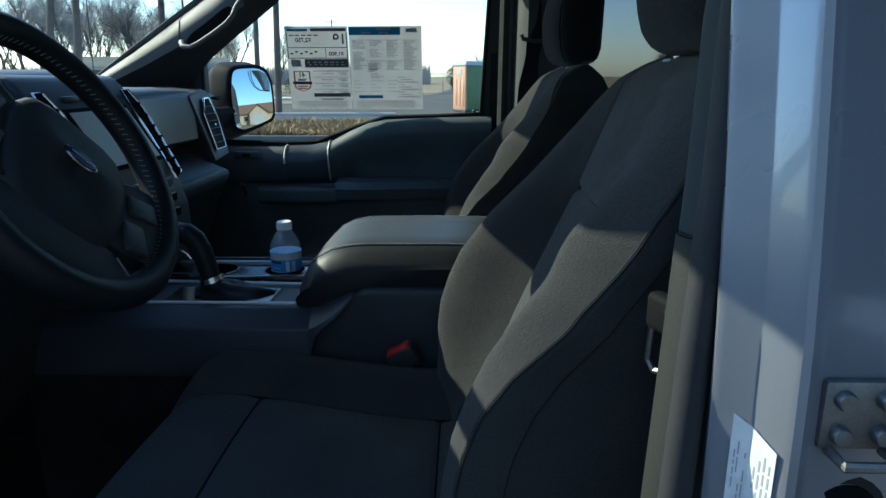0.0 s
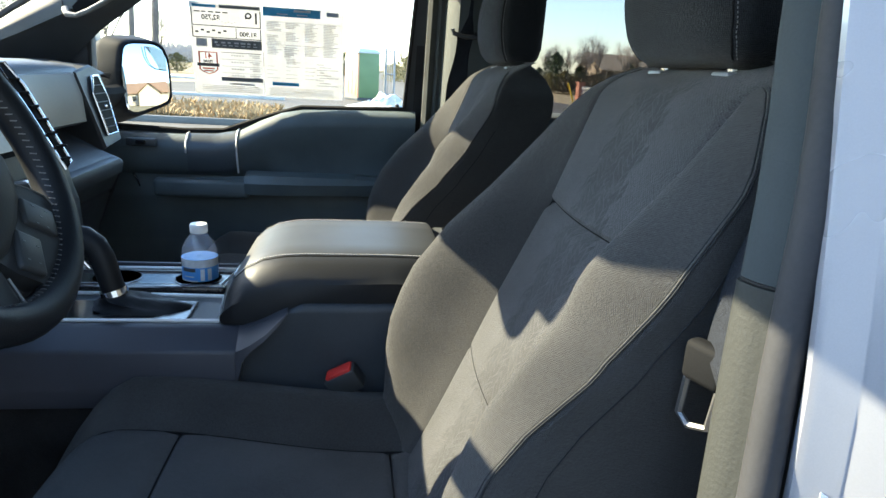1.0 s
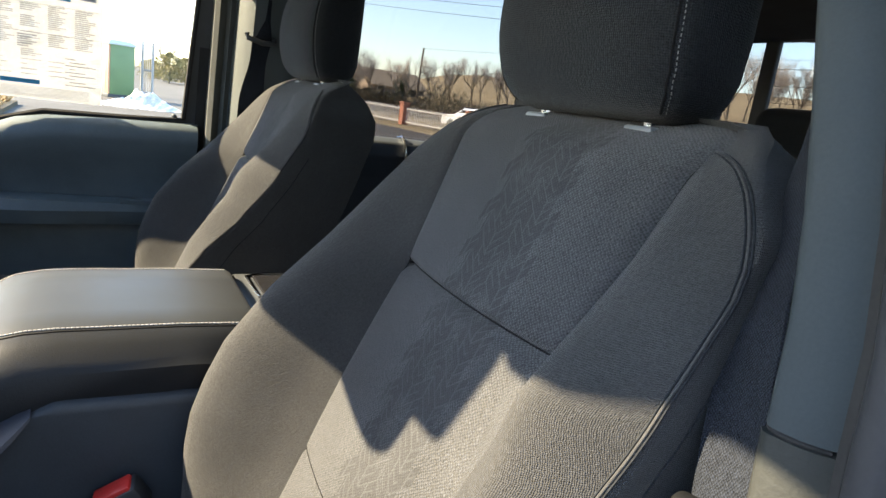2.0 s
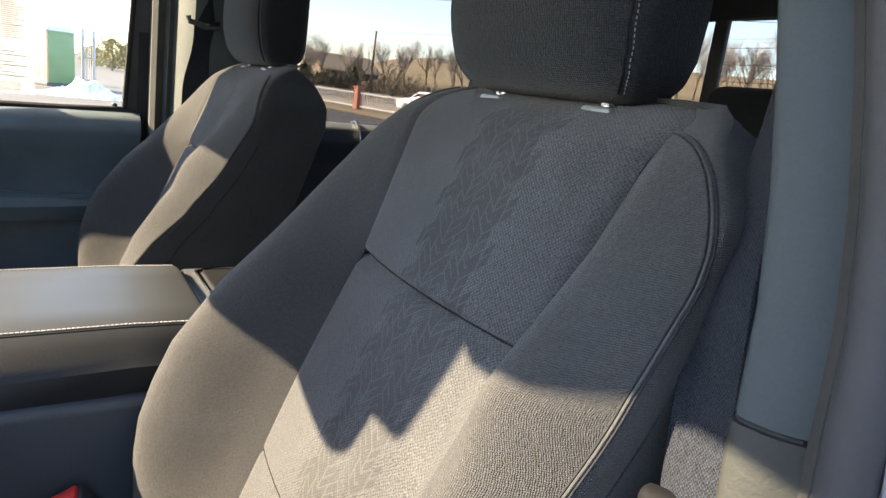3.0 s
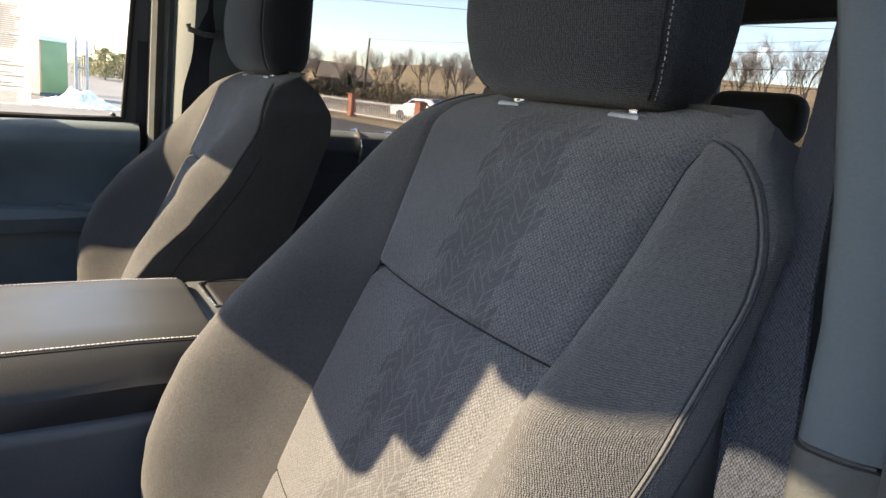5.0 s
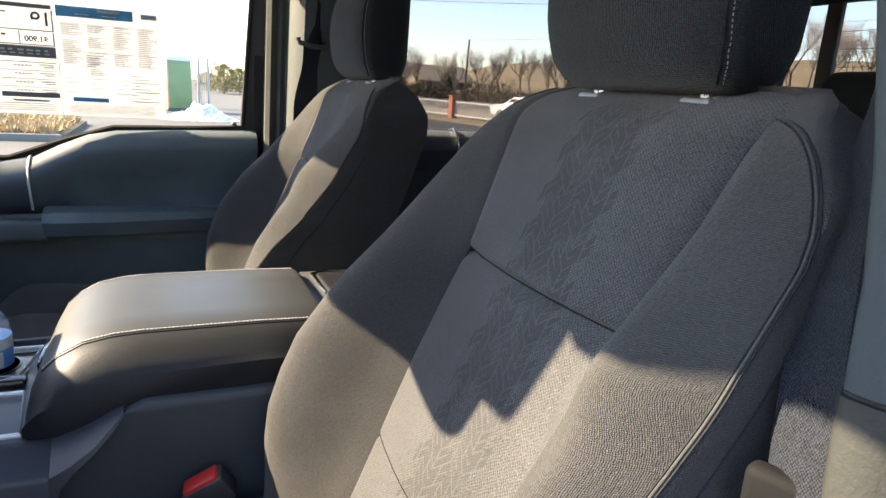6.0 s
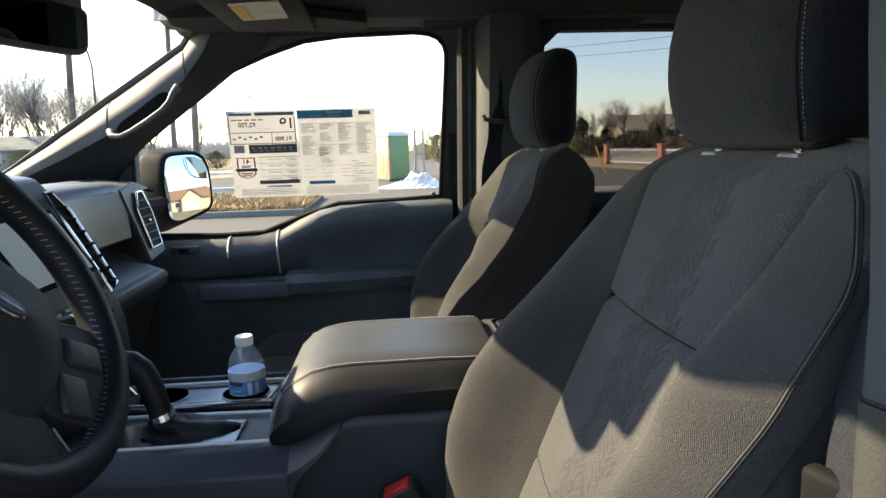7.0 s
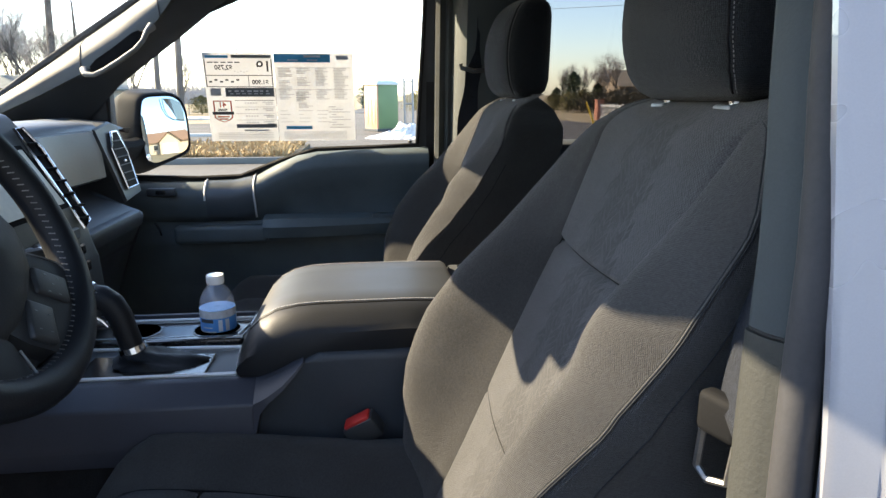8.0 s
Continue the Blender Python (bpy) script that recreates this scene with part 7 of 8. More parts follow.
def snow():
    rng = random.Random(8)
    lumps = [(rng.gauss(0, 0.42), rng.gauss(0, 0.35), rng.uniform(0.10, 0.34), rng.uniform(0.10, 0.24)) for k in range(46)]

    def height(u, v):
        r = math.hypot(u * (0.85 if u < 0 else 1.0), v)
        h = 0.40 * max(0.0, 1 - r) ** 0.8 * (1 + 0.25 * math.sin(4 * u + 1) * math.cos(3 * v))
        for a, b, w, k in lumps:
            h += k * 0.5 * math.exp(-((u - a) ** 2 + (v - b) ** 2) / (w * w * 0.25)) * max(0.0, 1.1 - r)
        h += 0.035 * math.sin(23 * u + 5 * v) * math.sin(19 * v - 7 * u) * (r < 1)
        return h if r < 1 else 0.0
    bm = BM()
    n = 72
    vs = [[bm.verts.new((0.95 + 1.35 * u, 24.2 + 1.0 * v, -0.03 + height(u, v))) for u in np.linspace(-1.25, 1.15, n)] for v in np.linspace(-1.1, 1.1, 48)]
    for a, b in zip(vs, vs[1:]):
        for i in range(n - 1):
            bm.faces.new((a[i], a[i + 1], b[i + 1], b[i]))
    low = bmesh.ops.extrude_face_region(bm, geom=bm.faces[:])
    for e in low["geom"]:
        if isinstance(e, bmesh.types.BMVert):
            e.co.z = -0.08
    single("snow_pile", bm, SNOW, "ploughed lumpy heap of old snow on the asphalt", "snow pile", angle=0.9)
    bm = BM()
    box(bm, -15, -6.5, 45, 47.2, -0.05, 0.14, 0.05, 2)
    single("snow_bank", bm, SNOW, "long strip of old snow on the verge", "snow bank")


def pole(x, y, h, r, lean=(0, 0), arms=0, label="weathered wooden utility pole", extra=False):
    t = thing("utility_pole", (x, y, 0), label, "utility pole", "utility poles")
    top = (x + lean[0], y + lean[1], h)
    part("shaft", tube(BM(), [(x, y, -0.2), (x + lean[0] * 0.5, y + lean[1] * 0.5, h * 0.5), top], [r, r * 0.88, r * 0.75], 10), POLEWOOD, t)
    for k in range(arms):
        z = h - 0.5 - 0.9 * k
        bm = BM()
        box(bm, top[0] - 1.1, top[0] + 1.1, top[1] - 0.12, top[1] - 0.02, z - 0.06, z + 0.06)
        ar = part("crossarm", bm, POLEWOOD, t)
        for e in (-1.0, -0.5, 0.5, 1.0):
            bm = BM()
            lathe(bm, [(0.03, 0), (0.06, 0.04), (0.05, 0.1), (0.02, 0.14)], (top[0] + e, top[1] - 0.07, z + 0.06), 8)
            part("insulator", bm, GALV, ar)
    if extra:
        for e, z in ((-0.55, h - 3.0), (0.35, h - 2.6)):
            bm = BM()
            lathe(bm, [(0.05, 0), (0.27, 0.03), (0.27, 0.85), (0.2, 0.95), (0.05, 1.0)], (top[0] + e, top[1] - 0.2, z), 14)
            part("transformer", bm, GALV, t, "grey transformer can")
    return t


def wire(pts_a, pts_b, sag, name="power_line"):
    a, b = Vector(pts_a), Vector(pts_b)
    pts = [a.lerp(b, k / 14) - Vector((0, 0, sag * 4 * (k / 14) * (1 - k / 14))) for k in range(15)]
    single(name, tube(BM(), pts, 0.02, 4), PLASTIC, "thin black overhead power line", "power line")


def grow(rng, segs, p, d, length, r, depth, spread):
    if depth == 0 or r < 0.004:
        return
    q = p + d * length
    segs.append((p, q, r, r * 0.72))
    k = 3 if depth > 2 else rng.choice((2, 3, 3))
    for i in range(k):
        axis = Vector((rng.uniform(-1, 1), rng.uniform(-1, 1), rng.uniform(-0.2, 1.0)))
        nd = (d + axis * spread * rng.uniform(0.6, 1.2)).normalized()
        grow(rng, segs, q if i < 1 else p.lerp(q, rng.uniform(0.35, 1.0)), nd, length * rng.uniform(0.62, 0.86), r * rng.uniform(0.5, 0.7), depth - 1, spread)


def limbs(segs, n):
    vs, fs = [], []
    for p, q, r0, r1 in segs:
        d = (q - p).normalized()
        u = d.orthogonal().normalized()
        v = d.cross(u)
        i = len(vs)
        for c, r in ((p, r0), (q, r1)):
            vs += [tuple(c + (u * math.cos(2 * math.pi * k / n) + v * math.sin(2 * math.pi * k / n)) * r) for k in range(n)]
        fs += [(i + k, i + (k + 1) % n, i + n + (k + 1) % n, i + n + k) for k in range(n)]
    return vs, fs


def bare_tree(seed, h):
    """Trunk and limbs, and at every limb's end a spray of fine twigs."""
    rng = random.Random(seed)
    t = thing("bare_tree", (0, 0, 0), "leafless grey-brown tree in winter", "tree", "bare trees")
    segs = []
    for s in range(rng.choice((1, 2, 2))):
        grow(rng, segs, Vector((0.4 * s, 0, -0.2)), Vector((rng.uniform(-0.15, 0.15), rng.uniform(-0.15, 0.15), 1)).normalized(), 2.0, 0.10, 7, 0.62)
    top = max(q.z for p, q, a, b in segs)
    k = h / top
    segs = [(p * k, q * k, a * k, b * k) for p, q, a, b in segs]
    vs, fs = limbs([x for x in segs if x[2] > 0.012], 5)
    tv, tf = limbs([(p, q, max(a, 0.009), max(b, 0.006)) for p, q, a, b in segs if a <= 0.012], 3)
    for p, q, a, b in segs:
        if a > 0.03:
            continue
        for j in range(3):
            o = p.lerp(q, rng.uniform(0.2, 1.0))
            d = ((q - p).normalized() * 0.7 + Vector((rng.uniform(-1, 1), rng.uniform(-1, 1), rng.uniform(-0.4, 1)))).normalized()
            n = d.orthogonal().normalized() * 0.0048
            e = o + d * rng.uniform(0.4, 1.3)
            i = len(tv)
            tv += [tuple(o - n), tuple(o + n), tuple(e)]
            tf.append((i, i + 1, i + 2))
    for nm, m, v, f in (("trunk", BARK, vs, fs), ("crown", TWIG, tv, tf)):
        me = bpy.data.meshes.new(nm)
        me.from_pydata(v, [], f)
        me.materials.append(m)
        ob = new(nm, me)
        ob.parent = t
        ORIGIN[ob.name] = Vector((0, 0, 0))
    return t


def leafy(name, label, category, group, seed, h, w, material, cone, count):
    """A bush or small evergreen: stem and a crown of many small tufts with gaps."""
    rng = random.Random(seed)
    t = thing(name, (0, 0, 0), label, category, group)
    part("trunk", tube(BM(), [(0, 0, -0.1), (0.05, 0.03, h * 0.5), (0.0, 0.0, h * 0.9)], [h * 0.035, h * 0.022, h * 0.006], 6), BARK, t)
    vs, fs = [], []
    for k in range(count):
        v = rng.random() ** (1.3 if cone else 0.8)
        z = h * (0.08 + 0.92 * v)
        rr = w * ((1 - v) ** 0.8 if cone else math.sqrt(max(0.02, 1 - (2 * v - 0.9) ** 2)))
        a = rng.uniform(0, 6.283)
        rad = rr * math.sqrt(rng.random()) * (0.75 + 0.35 * math.sin(3 * a + 7 * v))
        c = Vector((rad * math.cos(a), rad * math.sin(a), z))
        s = rng.uniform(0.03, 0.075) * h ** 0.5
        for j in range(2):
            d = Vector((rng.uniform(-1, 1), rng.uniform(-1, 1), rng.uniform(-0.6, 0.8))).normalized()
            u = d.orthogonal().normalized()
            i = len(vs)
            vs += [tuple(c - u * s * 0.4), tuple(c + u * s * 0.4), tuple(c + d * s * 2.0)]
            fs.append((i, i + 1, i + 2))
    me = bpy.data.meshes.new("crown")
    me.from_pydata(vs, [], fs)
    me.materials.append(material)
    ob = new("crown", me)
    ob.parent = t
    ORIGIN[ob.name] = Vector((0, 0, 0))
    return t


def scrub_belt():
    """The tangled hedge and the far woods, which nobody could count."""
    rng = random.Random(12)
    vs, fs = [], []

    def tuft(x, y, z, s):
        d = Vector((rng.uniform(-1, 1), rng.uniform(-1, 1), rng.uniform(0, 1.4))).normalized()
        u = d.orthogonal().normalized()
        i = len(vs)
        vs.extend([(x - u.x * s * 0.3, y - u.y * s * 0.3, z), (x + u.x * s * 0.3, y + u.y * s * 0.3, z), (x + d.x * s * 2, y + d.y * s * 2, z + d.z * s * 2)])
        fs.append((i, i + 1, i + 2))
    for k in range(26000):
        u = rng.random()
        x = 19 + 34 * u + rng.gauss(0, 1.2)
        y = 60 - 36 * u + rng.gauss(0, 1.6)
        hh = 2.3 + 0.8 * math.sin(0.9 * x) * math.sin(0.37 * x + 1)
        tuft(x, y, rng.uniform(0, hh) * rng.uniform(0.6, 1), rng.uniform(0.12, 0.3))
    me = bpy.data.meshes.new("hedge_scrub")
    me.from_pydata(vs, [], fs)
    me.materials.append(SCRUB)
    tagged(new("hedge_scrub", me), "dark tangled winter hedge behind the fence", "hedge", kind="stuff")
    vs, fs = [], []
    for k in range(9000):
        a = radians(rng.uniform(-36, -3))
        d = rng.uniform(135, 160)
        x, y = d * math.sin(a), d * math.cos(a)
        hh = rng.uniform(1.5, 4.6)
        i = len(vs)
        w = rng.uniform(0.05, 0.16)
        vs += [(x - w, y, 0), (x + w, y, 0), (x + rng.uniform(-0.4, 0.4), y, hh)]
        fs.append((i, i + 1, i + 2))
    me = bpy.data.meshes.new("orchard_rows")
    me.from_pydata(vs, [], fs)
    me.materials.append(TWIG)
    tagged(new("orchard_rows", me), "far rows of bare orchard stems on the skyline", "orchard", kind="stuff")


def chain_fence():
    t = thing("chain_link_fence", (-14, 60, 0), "grey chain-link fence with steel posts on the verge", "fence")
    for k in range(13):
        x = -34 + 2.9 * k
        part("post", tube(BM(), [(x, 60, -0.1), (x, 60, 1.85)], 0.035, 6), GALV, t)
    for z in (0.08, 1.82):
        part("rail", tube(BM(), [(-34, 60, z), (0.8, 60, z)], 0.022, 5), GALV, t)
    vs, fs = [], []
    for s in (1, -1):
        for k in range(420):
            x = -36 + 0.09 * k
            a, b = Vector((x, 60, 0.08)), Vector((x + s * 1.74, 60, 1.82))
            if min(a.x, b.x) < -34 or max(a.x, b.x) > 0.8:
                continue
            i = len(vs)
            vs += [tuple(a), (a.x + 0.008, 60, a.z), (b.x + 0.008, 60, b.z), tuple(b)]
            fs.append((i, i + 1, i + 2, i + 3))
    me = bpy.data.meshes.new("mesh_wire")
    me.from_pydata([(x + 14, y - 60, z) for x, y, z in vs], [], fs)
    me.materials.append(GALV)
    ob = new("mesh_wire", me)
    ob.parent = t
    tagged(ob, "woven steel wire", kind="stuff")
    # short steel gate leaf beside the toilet
    g = thing("steel_gate", (1.35, 29.8, 0), "narrow grey steel gate leaf standing behind the toilet", "gate")
    for x in (1.15, 1.55):
        part("gate_post", tube(BM(), [(x, 29.8, 0), (x, 29.8, 2.35)], 0.05, 8), GALV, g)
    for z in (0.3, 1.2, 2.2):
        part("gate_rail", tube(BM(), [(1.15, 29.8, z), (1.55, 29.8, z)], 0.03, 6), GALV, g)
    for k in range(5):
        part("gate_bar", tube(BM(), [(1.2 + 0.075 * k, 29.8, 0.3), (1.2 + 0.075 * k, 29.8, 2.2)], 0.014, 5), GALV, g)


def pale_fence():
    a, b = Vector((14.35, 41.0, 0)), Vector((19.4, 10.0, 0))
    n = 5
    d = (b - a) / n
    t = thing("picket_fence", a, "white picket fence panels between red brick piers", "fence")
    ang = math.degrees(math.atan2(d.y, d.x))
    brick = None
    for k in range(n + 1):
        p = a + d * k
        bm = BM()
        box(bm, -0.21, 0.21, -0.21, 0.21, 0, 1.22, 0.012, 1, pose(p.x, p.y, 0, 0, 0, ang))
        pr = part("pier", bm, BRICK, t, "red brick pier")
        bm = BM()
        box(bm, -0.26, 0.26, -0.26, 0.26, 1.22, 1.29, 0.015, 1, pose(p.x, p.y, 0, 0, 0, ang))
        part("pier_cap", bm, BRICK, pr)
    shared = None
    for k in range(n):
        p, q = a + d * k, a + d * (k + 1)
        u = d.normalized()
        for z in (0.18, 0.92):
            bm = BM()
            L = d.length - 0.42
            box(bm, -L / 2, L / 2, -0.02, 0.02, z - 0.03, z + 0.03, 0, 1, pose((p.x + q.x) / 2, (p.y + q.y) / 2, 0, 0, 0, ang))
            part("rail", bm, WHITEPAINT, t, smooth=False)
        m = int((d.length - 0.5) / 0.17)
        for j in range(m):
            c = p + u * (0.3 + (d.length - 0.6) * j / (m - 1))
            if shared is None:
                bm = BM()
                prism(bm, [(-0.018, 0.1), (0.018, 0.1), (0.018, 1.0), (0.0, 1.04), (-0.018, 1.0)], -0.012, 0.012)
                shared = finish(bm, "picket", WHITEPAINT, False, 0.5)
            ob = new("picket", shared)
            ob.parent = t
            ob.location = c - a
            ob.rotation_euler = (0, 0, radians(ang))


def house(name, at, ang, L, W, H, R, wall, roof, label, garage=False):
    t = thing(name, at, label, "house")
    m = pose(*at, 0, 0, ang)
    part("wall", prism(BM(), [(-W / 2, -0.3), (W / 2, -0.3), (W / 2, H), (0, H + R), (-W / 2, H)], -L / 2, L / 2, axis="x"), wall, t, smooth=False)
    bmesh_m = t.children[-1]
    for s in (-1, 1):
        bm = BM()
        o = 0.5
        slab(bm, [(-L / 2 - o, s * (W / 2 + o), H - o * R / (W / 2) + 0.05), (L / 2 + o, s * (W / 2 + o), H - o * R / (W / 2) + 0.05), (L / 2 + o, 0, H + R + 0.05), (-L / 2 - o, 0, H + R + 0.05)], (0, 0, 0.15))
        part("roof", bm, roof, t, smooth=False)
    for s in (-1, 1):
        for k in range(int(L // 3.2)):
            x = -L / 2 + 1.6 + 3.2 * k
            bm = BM()
            box(bm, x - 0.7, x + 0.7, s * (W / 2 - 0.05), s * (W / 2 + 0.05), 0.9, 2.1)
            f = part("window_frame", bm, WHITEPAINT, t, smooth=False)
            bm = BM()
            box(bm, x - 0.6, x + 0.6, s * (W / 2 + 0.02), s * (W / 2 + 0.07), 1.0, 2.0)
            part("pane", bm, CARGLASS, f, smooth=False)
    if garage:
        # wing with its own gable, the garage door in front
        y0, y1, h2 = W / 2 - 0.1, W / 2 + 2.6, H + 1.7
        part("wall", prism(BM(), [(-1.2, -0.3), (4.6, -0.3), (4.6, H), (1.7, h2), (-1.2, H)], y0, y1, axis="y"), wall, t, "gabled front wing", smooth=False)
        for e in (-1, 1):
            bm = BM()
            slab(bm, [(1.7 + e * 3.4, y0 - 2.0, H - 0.25), (1.7 + e * 3.4, y1 + 0.5, H - 0.25), (1.7, y1 + 0.5, h2 + 0.06), (1.7, y0 - 2.0, h2 + 0.06)], (0, 0, 0.14))
            part("roof", bm, roof, t, smooth=False)
        bm = BM()
        box(bm, -0.4, 3.8, y1 - 0.05, y1 + 0.06, 0.0, 2.2)
        part("garage_door", bm, WHITEPAINT, t, "white garage door", smooth=False)
    # turn the whole about its base: parts were drawn round the origin
    for ob in t.children_recursive:
        ob.data.transform(Matrix.Translation(Vector(at)))
    t.rotation_euler = (0, 0, radians(ang))


def parked_car():
    o = (19.6, 33.5, 0)
    t = thing("parked_car", o, "white sedan parked behind the picket fence", "car")
    m = pose(*o, 0, 0, -72)
    side = [(-2.2, 0.35), (-2.25, 0.75), (-1.9, 0.92), (-1.2, 0.98), (-0.55, 1.40), (0.6, 1.45), (1.35, 1.02), (2.0, 0.95), (2.25, 0.75), (2.25, 0.35)]
    bm = BM()
    rings = [[m @ Vector((x, y, z if z < 0.9 else 0.9 + (z - 0.9) * k)) for x, z in side] for y, k in ((-0.88, 0.3), (-0.84, 0.75), (-0.66, 1.0), (0, 1.04), (0.66, 1.0), (0.84, 0.75), (0.88, 0.3))]
    part("body", loft(bm, rings), CARWHITE, t, angle=0.8)
    for s in (-1, 1):
        bm = BM()
        slab(bm, [m @ Vector((x, s * 0.82, z)) for x, z in ((-1.0, 0.98), (-0.5, 1.28), (0.5, 1.31), (1.1, 1.0))], m.to_3x3() @ Vector((0, s * 0.05, 0)))
        part("side_window", bm, CARGLASS, t, smooth=False)
        for x in (-1.35, 1.4):
            bm = BM()
            lathe(bm, [(0.2, -0.1), (0.31, -0.1), (0.33, -0.06), (0.33, 0.06), (0.31, 0.1), (0.2, 0.1)], (0, 0, 0), 24)
            bmesh.ops.transform(bm, matrix=m @ pose(x, s * 0.80, 0.33, 90, 0, 0), verts=bm.verts)
            w = part("wheel", bm, TYRE, t)
            bm = BM()
            lathe(bm, [(0.02, -0.08), (0.2, -0.1), (0.21, 0.1), (0.02, 0.08)], (0, 0, 0), 20)
            bmesh.ops.transform(bm, matrix=m @ pose(x, s * 0.80, 0.33, 90, 0, 0), verts=bm.verts)
            part("rim", bm, GALV, w)
    for k, x in ((1, 1.42), (-1, -1.2)):
        bm = BM()
        slab(bm, [m @ Vector((x, -0.6, 1.03)), m @ Vector((x, 0.6, 1.03)), m @ Vector((x - 0.5 * k * 1.3, 0.55, 1.40)), m @ Vector((x - 0.5 * k * 1.3, -0.55, 1.40))], m.to_3x3() @ Vector((0.05 * k, 0, 0.05)))
        part("windscreen", bm, CARGLASS, t, smooth=False)


def place(proto, spots):
    """Copies of a grown plant; the first spot takes the original."""
    for k, (x, y, s, a) in enumerate(spots):
        ob = proto if k == 0 else copy_thing(proto, Matrix.Identity(4))
        ob.location = (x, y, ground_z(x, y) - 0.05)
        ob.scale = (s, s, s)
        ob.rotation_euler = (0, 0, a)


def polar(az, d):
    return (-0.28 + d * math.sin(radians(az)), -1.05 + d * math.cos(radians(az)))


def street_lamp():
    """A steel mast whose top bends over to a lamp head."""
    x, y = polar(-22.4, 34)
    t = thing("street_lamp", (x, y, 0), "slim brown street lamp with a curved arm", "street lamp")
    part("mast", tube(BM(), [(x, y, -0.1), (x, y, 4.2), (x + 0.02, y, 5.5), (x - 0.10, y, 6.15), (x - 0.30, y, 6.5)], [0.075, 0.06, 0.05, 0.045, 0.04], 10), POLEWOOD, t)
    part("lamp_head", tube(BM(), [(x - 0.26, y, 6.46), (x - 0.42, y, 6.62), (x - 0.62, y, 6.68), (x - 0.75, y, 6.66)], [0.045, 0.10, 0.10, 0.03], 10, flat=0.5), GALV, t, "flat grey lamp head")


# invented wall out of view: blocks low sky and bounces cool fill light
bm = BM()
box(bm, -7, 6, -3.5, -3.3, -0.1, 3.5)
single("wall_back", bm, FILLWALL, "added unseen blue-grey wall that limits and cools the fill light", "wall", "structure", smooth=False)
ground()
kerb_and_bed()
toilet()
snow()
pole(*polar(-17.2, 42), 12.0, 0.17, (0.4, 0), 2, "tall weathered utility pole with transformer cans", True)
pole(*polar(-15.6, 30), 9.0, 0.15, (0.35, 0.0))
pole(*polar(-24.35, 30), 5.95, 0.16, (0.27, 0.12))
pole(*polar(-30.4, 28), 5.8, 0.15, (0.38, 0.22))
pole(*polar(-32.55, 28), 6.1, 0.15, (0.72, 0.46))
wire((*polar(-29.25, 28), 0.2), (*polar(-28.85, 28), 7.4), 0.0)
street_lamp()
pole(*polar(-11.0, 130), 12.0, 0.16, (0, 0), 1, "far utility pole with one crossarm")
pole(*polar(24.5, 90), 8.2, 0.16, (0.25, 0))
x, y = polar(18.5, 32)
single("guy_guard", tube(BM(), [(x + 0.35, y, -0.1), (x - 0.2, y, 1.3)], 0.04, 8), YELLOW, "leaning yellow plastic guard on a guy wire", "guy guard")
wire((*polar(-17.2, 42), 11.6), (*polar(-11.0, 130), 11.8), 1.0)
wire((*polar(-17.2, 42), 11.2), (-60, 20, 9), 1.2)
wire((*polar(24.5, 90), 8.1), (*polar(70, 70), 11.5), 0.8)
wire((*polar(10, 60), 9.5), (*polar(62, 45), 8.6), 0.6)
wire((*polar(10, 62), 9.0), (*polar(66, 45), 8.0), 0.8)
place(bare_tree(1, 8.8), [(*polar(-26, 60), 1.1, 0), (*polar(-21.5, 68), 1.0, 1.2), (*polar(-33.5, 60), 1.15, 2.2), (*polar(-15.5, 74), 0.85, 4.0), (*polar(57, 118), 1.39, 0.4), (*polar(30, 105), 0.7, 2), (*polar(1.5, 90), 0.55, 1), (*polar(47, 100), 1.25, 3), (*polar(25.6, 90), 0.7, 5), (*polar(-24.8, 82), 1.2, 0.7), (*polar(-28.2, 80), 1.25, 3.1), (*polar(-36.8, 74), 1.2, 1.1), (*polar(-41, 66), 1.2, 2.0)])
place(bare_tree(4, 8.4), [(*polar(-29, 62), 1.15, 0.5), (*polar(-18.5, 66), 0.9, 2.0), (*polar(-38, 58), 1.1, 3), (*polar(59.5, 112), 1.46, 2), (*polar(27.4, 95), 0.75, 1), (*polar(22.5, 85), 0.7, 4), (*polar(4.4, 85), 0.5, 2), (*polar(-12.5, 78), 0.7, 5), (*polar(50, 104), 1.39, 1), (*polar(31.5, 92), 0.8, 3), (*polar(-22.6, 84), 1.1, 4.4), (*polar(-32.2, 78), 1.25, 1.9), (*polar(-34.8, 80), 1.25, 0.2), (*polar(-39.6, 72), 1.2, 4)])
place(bare_tree(9, 8.2), [(*polar(-23.8, 64), 1.1, 1.5), (*polar(-31, 56), 1.05, 2.5), (*polar(-35.8, 66), 1.2, 5), (*polar(61.5, 118), 1.39, 1), (*polar(55, 110), 1.46, 3), (*polar(33, 90), 0.8, 5), (*polar(19.4, 95), 0.75, 2), (*polar(35.5, 80), 0.9, 1), (*polar(38, 86), 0.85, 2), (*polar(52.5, 100), 1.39, 4), (*polar(63.5, 108), 1.39, 2), (*polar(-26.6, 74), 1.15, 3.6), (*polar(-30, 84), 1.3, 5.2), (*polar(-20, 80), 0.95, 0.3)])
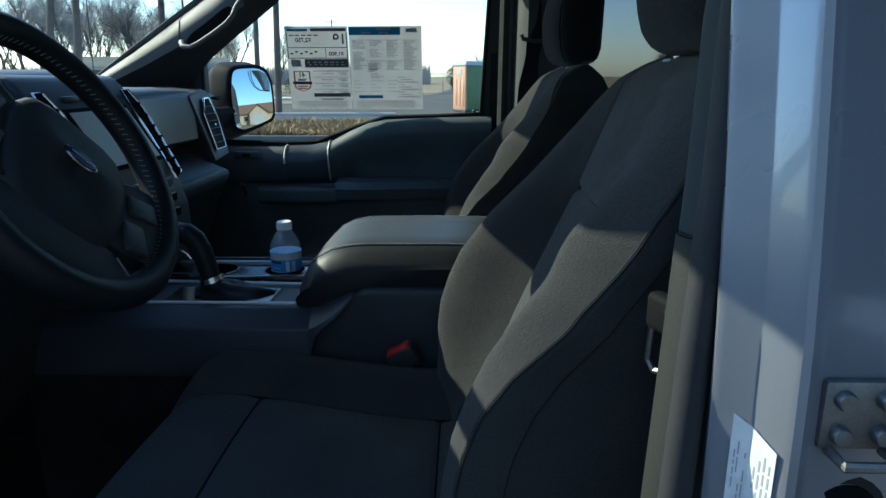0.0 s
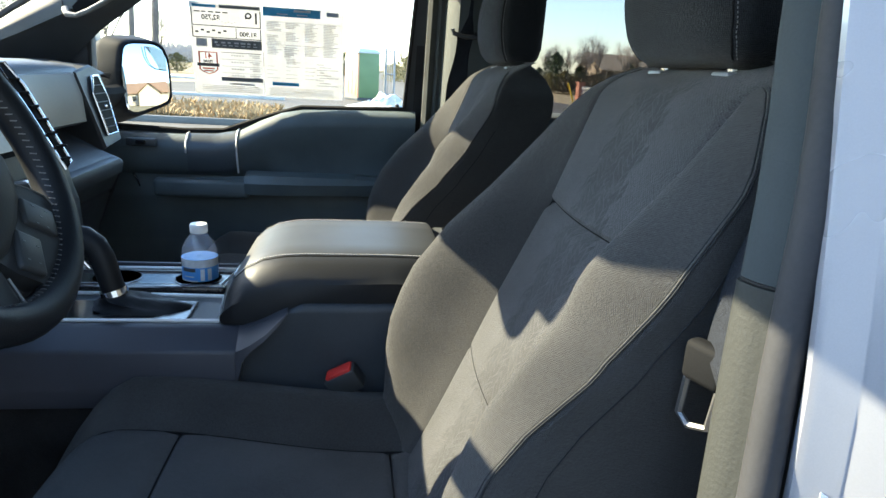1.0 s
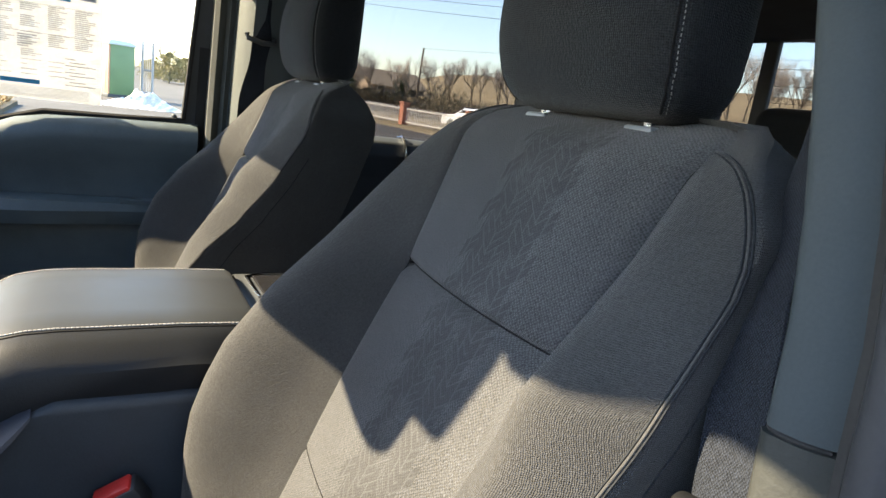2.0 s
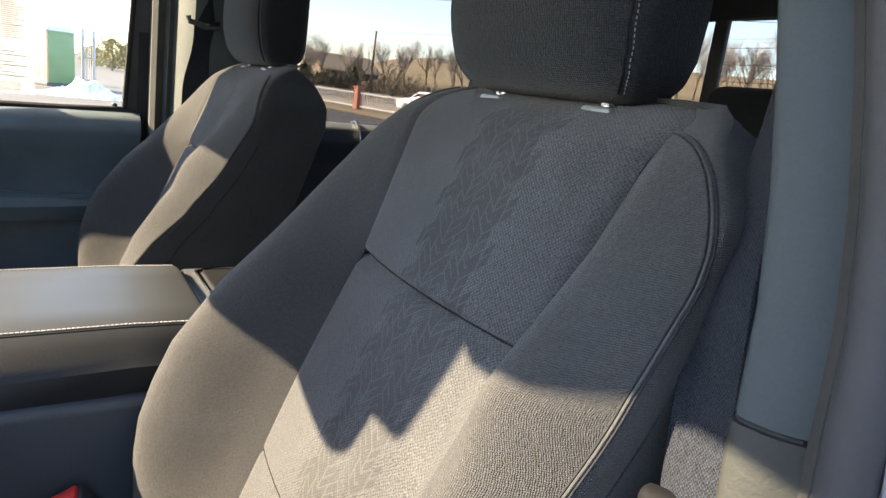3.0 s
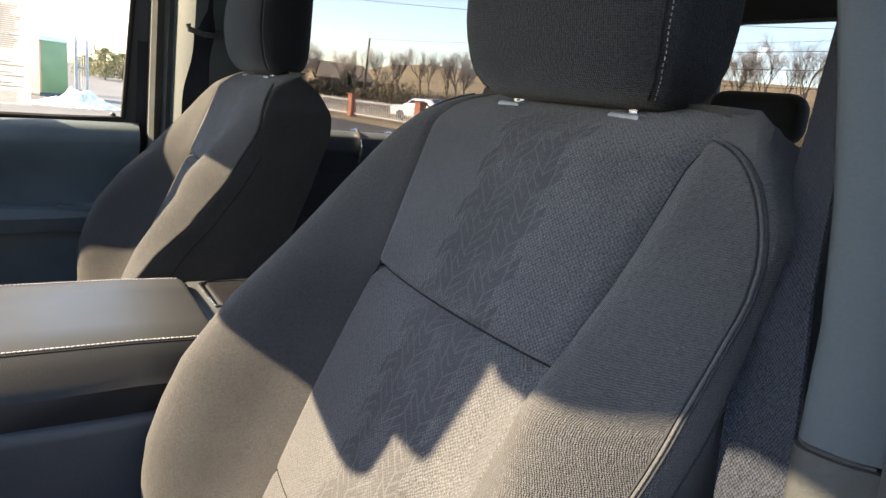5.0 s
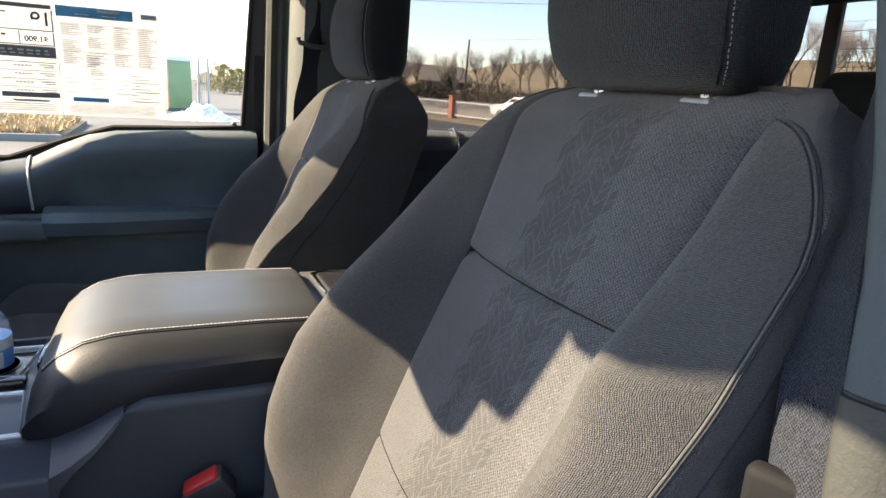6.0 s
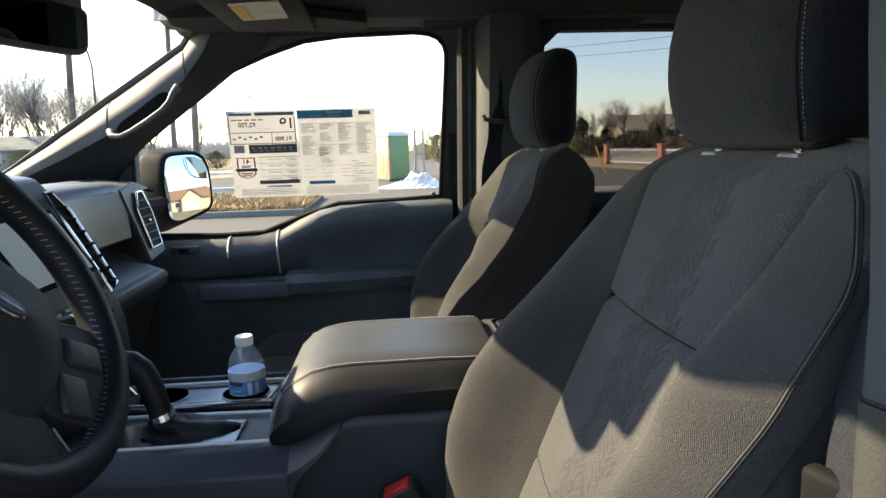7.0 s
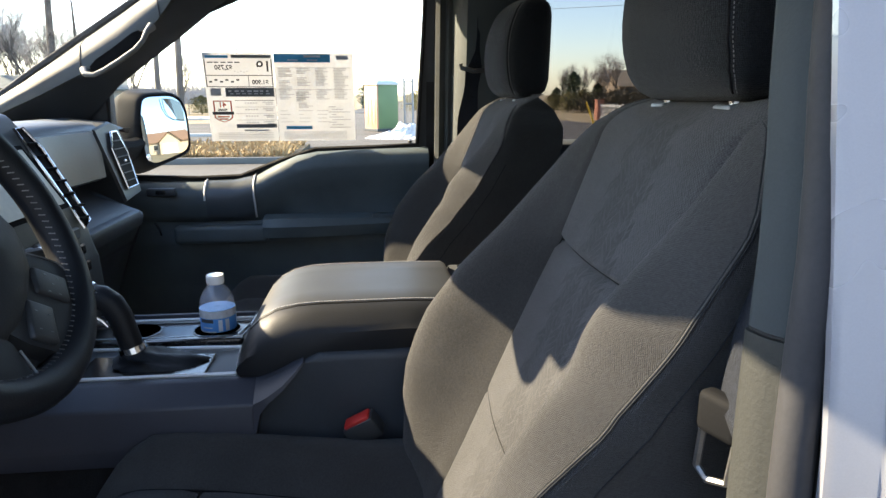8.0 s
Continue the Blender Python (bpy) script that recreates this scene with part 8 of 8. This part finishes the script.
place(bare_tree(15, 7.6), [(*polar(20.8, 92), 0.9, 0), (*polar(23.6, 88), 0.85, 4.1), (*polar(26.6, 96), 0.75, 3.0), (*polar(29.3, 102), 0.85, 0.6), (*polar(32.3, 98), 0.9, 4.7), (*polar(15.8, 98), 0.7, 2.9), (*polar(17.9, 102), 0.8, 0.9)])
place(bare_tree(22, 13.0), [(*polar(48.5, 118), 0.7, 1.0), (*polar(53.6, 128), 0.8, 5.0), (*polar(58.3, 126), 0.8, 2.4), (*polar(51.2, 120), 0.8, 3.2), (*polar(56.0, 124), 0.85, 0.3), (*polar(60.5, 122), 0.85, 4.2)])
place(leafy("evergreen_tree", "dark ragged evergreen tree", "tree", "evergreens", 3, 4.2, 1.7, NEEDLE, False, 2600), [(*polar(17.0, 80), 1.0, 0), (*polar(15.6, 84), 0.6, 1), (*polar(19.0, 90), 0.7, 3), (*polar(23.2, 96), 0.8, 2), (*polar(21.2, 116), 1.0, 1), (*polar(-0.6, 75), 0.7, 2)])
place(leafy("shrub", "olive and brown winter shrub", "shrub", "shrubs", 6, 2.3, 1.9, OLIVE, False, 1700), [(*polar(4.6, 62), 1.1, 0), (*polar(3.3, 66), 0.8, 1), (*polar(19, 66), 0.9, 2), (*polar(15.4, 66), 0.75, 5), (*polar(16.6, 64), 0.8, 1), (*polar(17.8, 67), 0.9, 4), (*polar(20.5, 68), 0.9, 3), (*polar(22, 66), 0.8, 4), (*polar(-20.5, 56), 0.8, 1), (*polar(-27.5, 54), 0.9, 2), (*polar(-32, 53), 0.8, 3), (*polar(-14, 62), 0.7, 3), (*polar(5.8, 64), 1.0, 5)])
scrub_belt()
chain_fence()
pale_fence()
house("far_house", (*polar(22.0, 112), ground_z(*polar(22.0, 112)) - 0.4), 10, 10, 7, 2.2, 2.2, SIDING, TANROOF, "tan house with a broad shingled roof behind trees")
house("side_house", (46, 4, 0), 96, 15, 9, 2.7, 2.2, CREAMWALL, REDROOF, "tan bungalow with brown roof and white garage door", True)
house("verge_house", (*polar(-25.2, 58), 0), 20, 11, 7, 2.0, 0.9, DULLWALL, DULLROOF, "low grey-green building with a shallow dull roof")
parked_car()
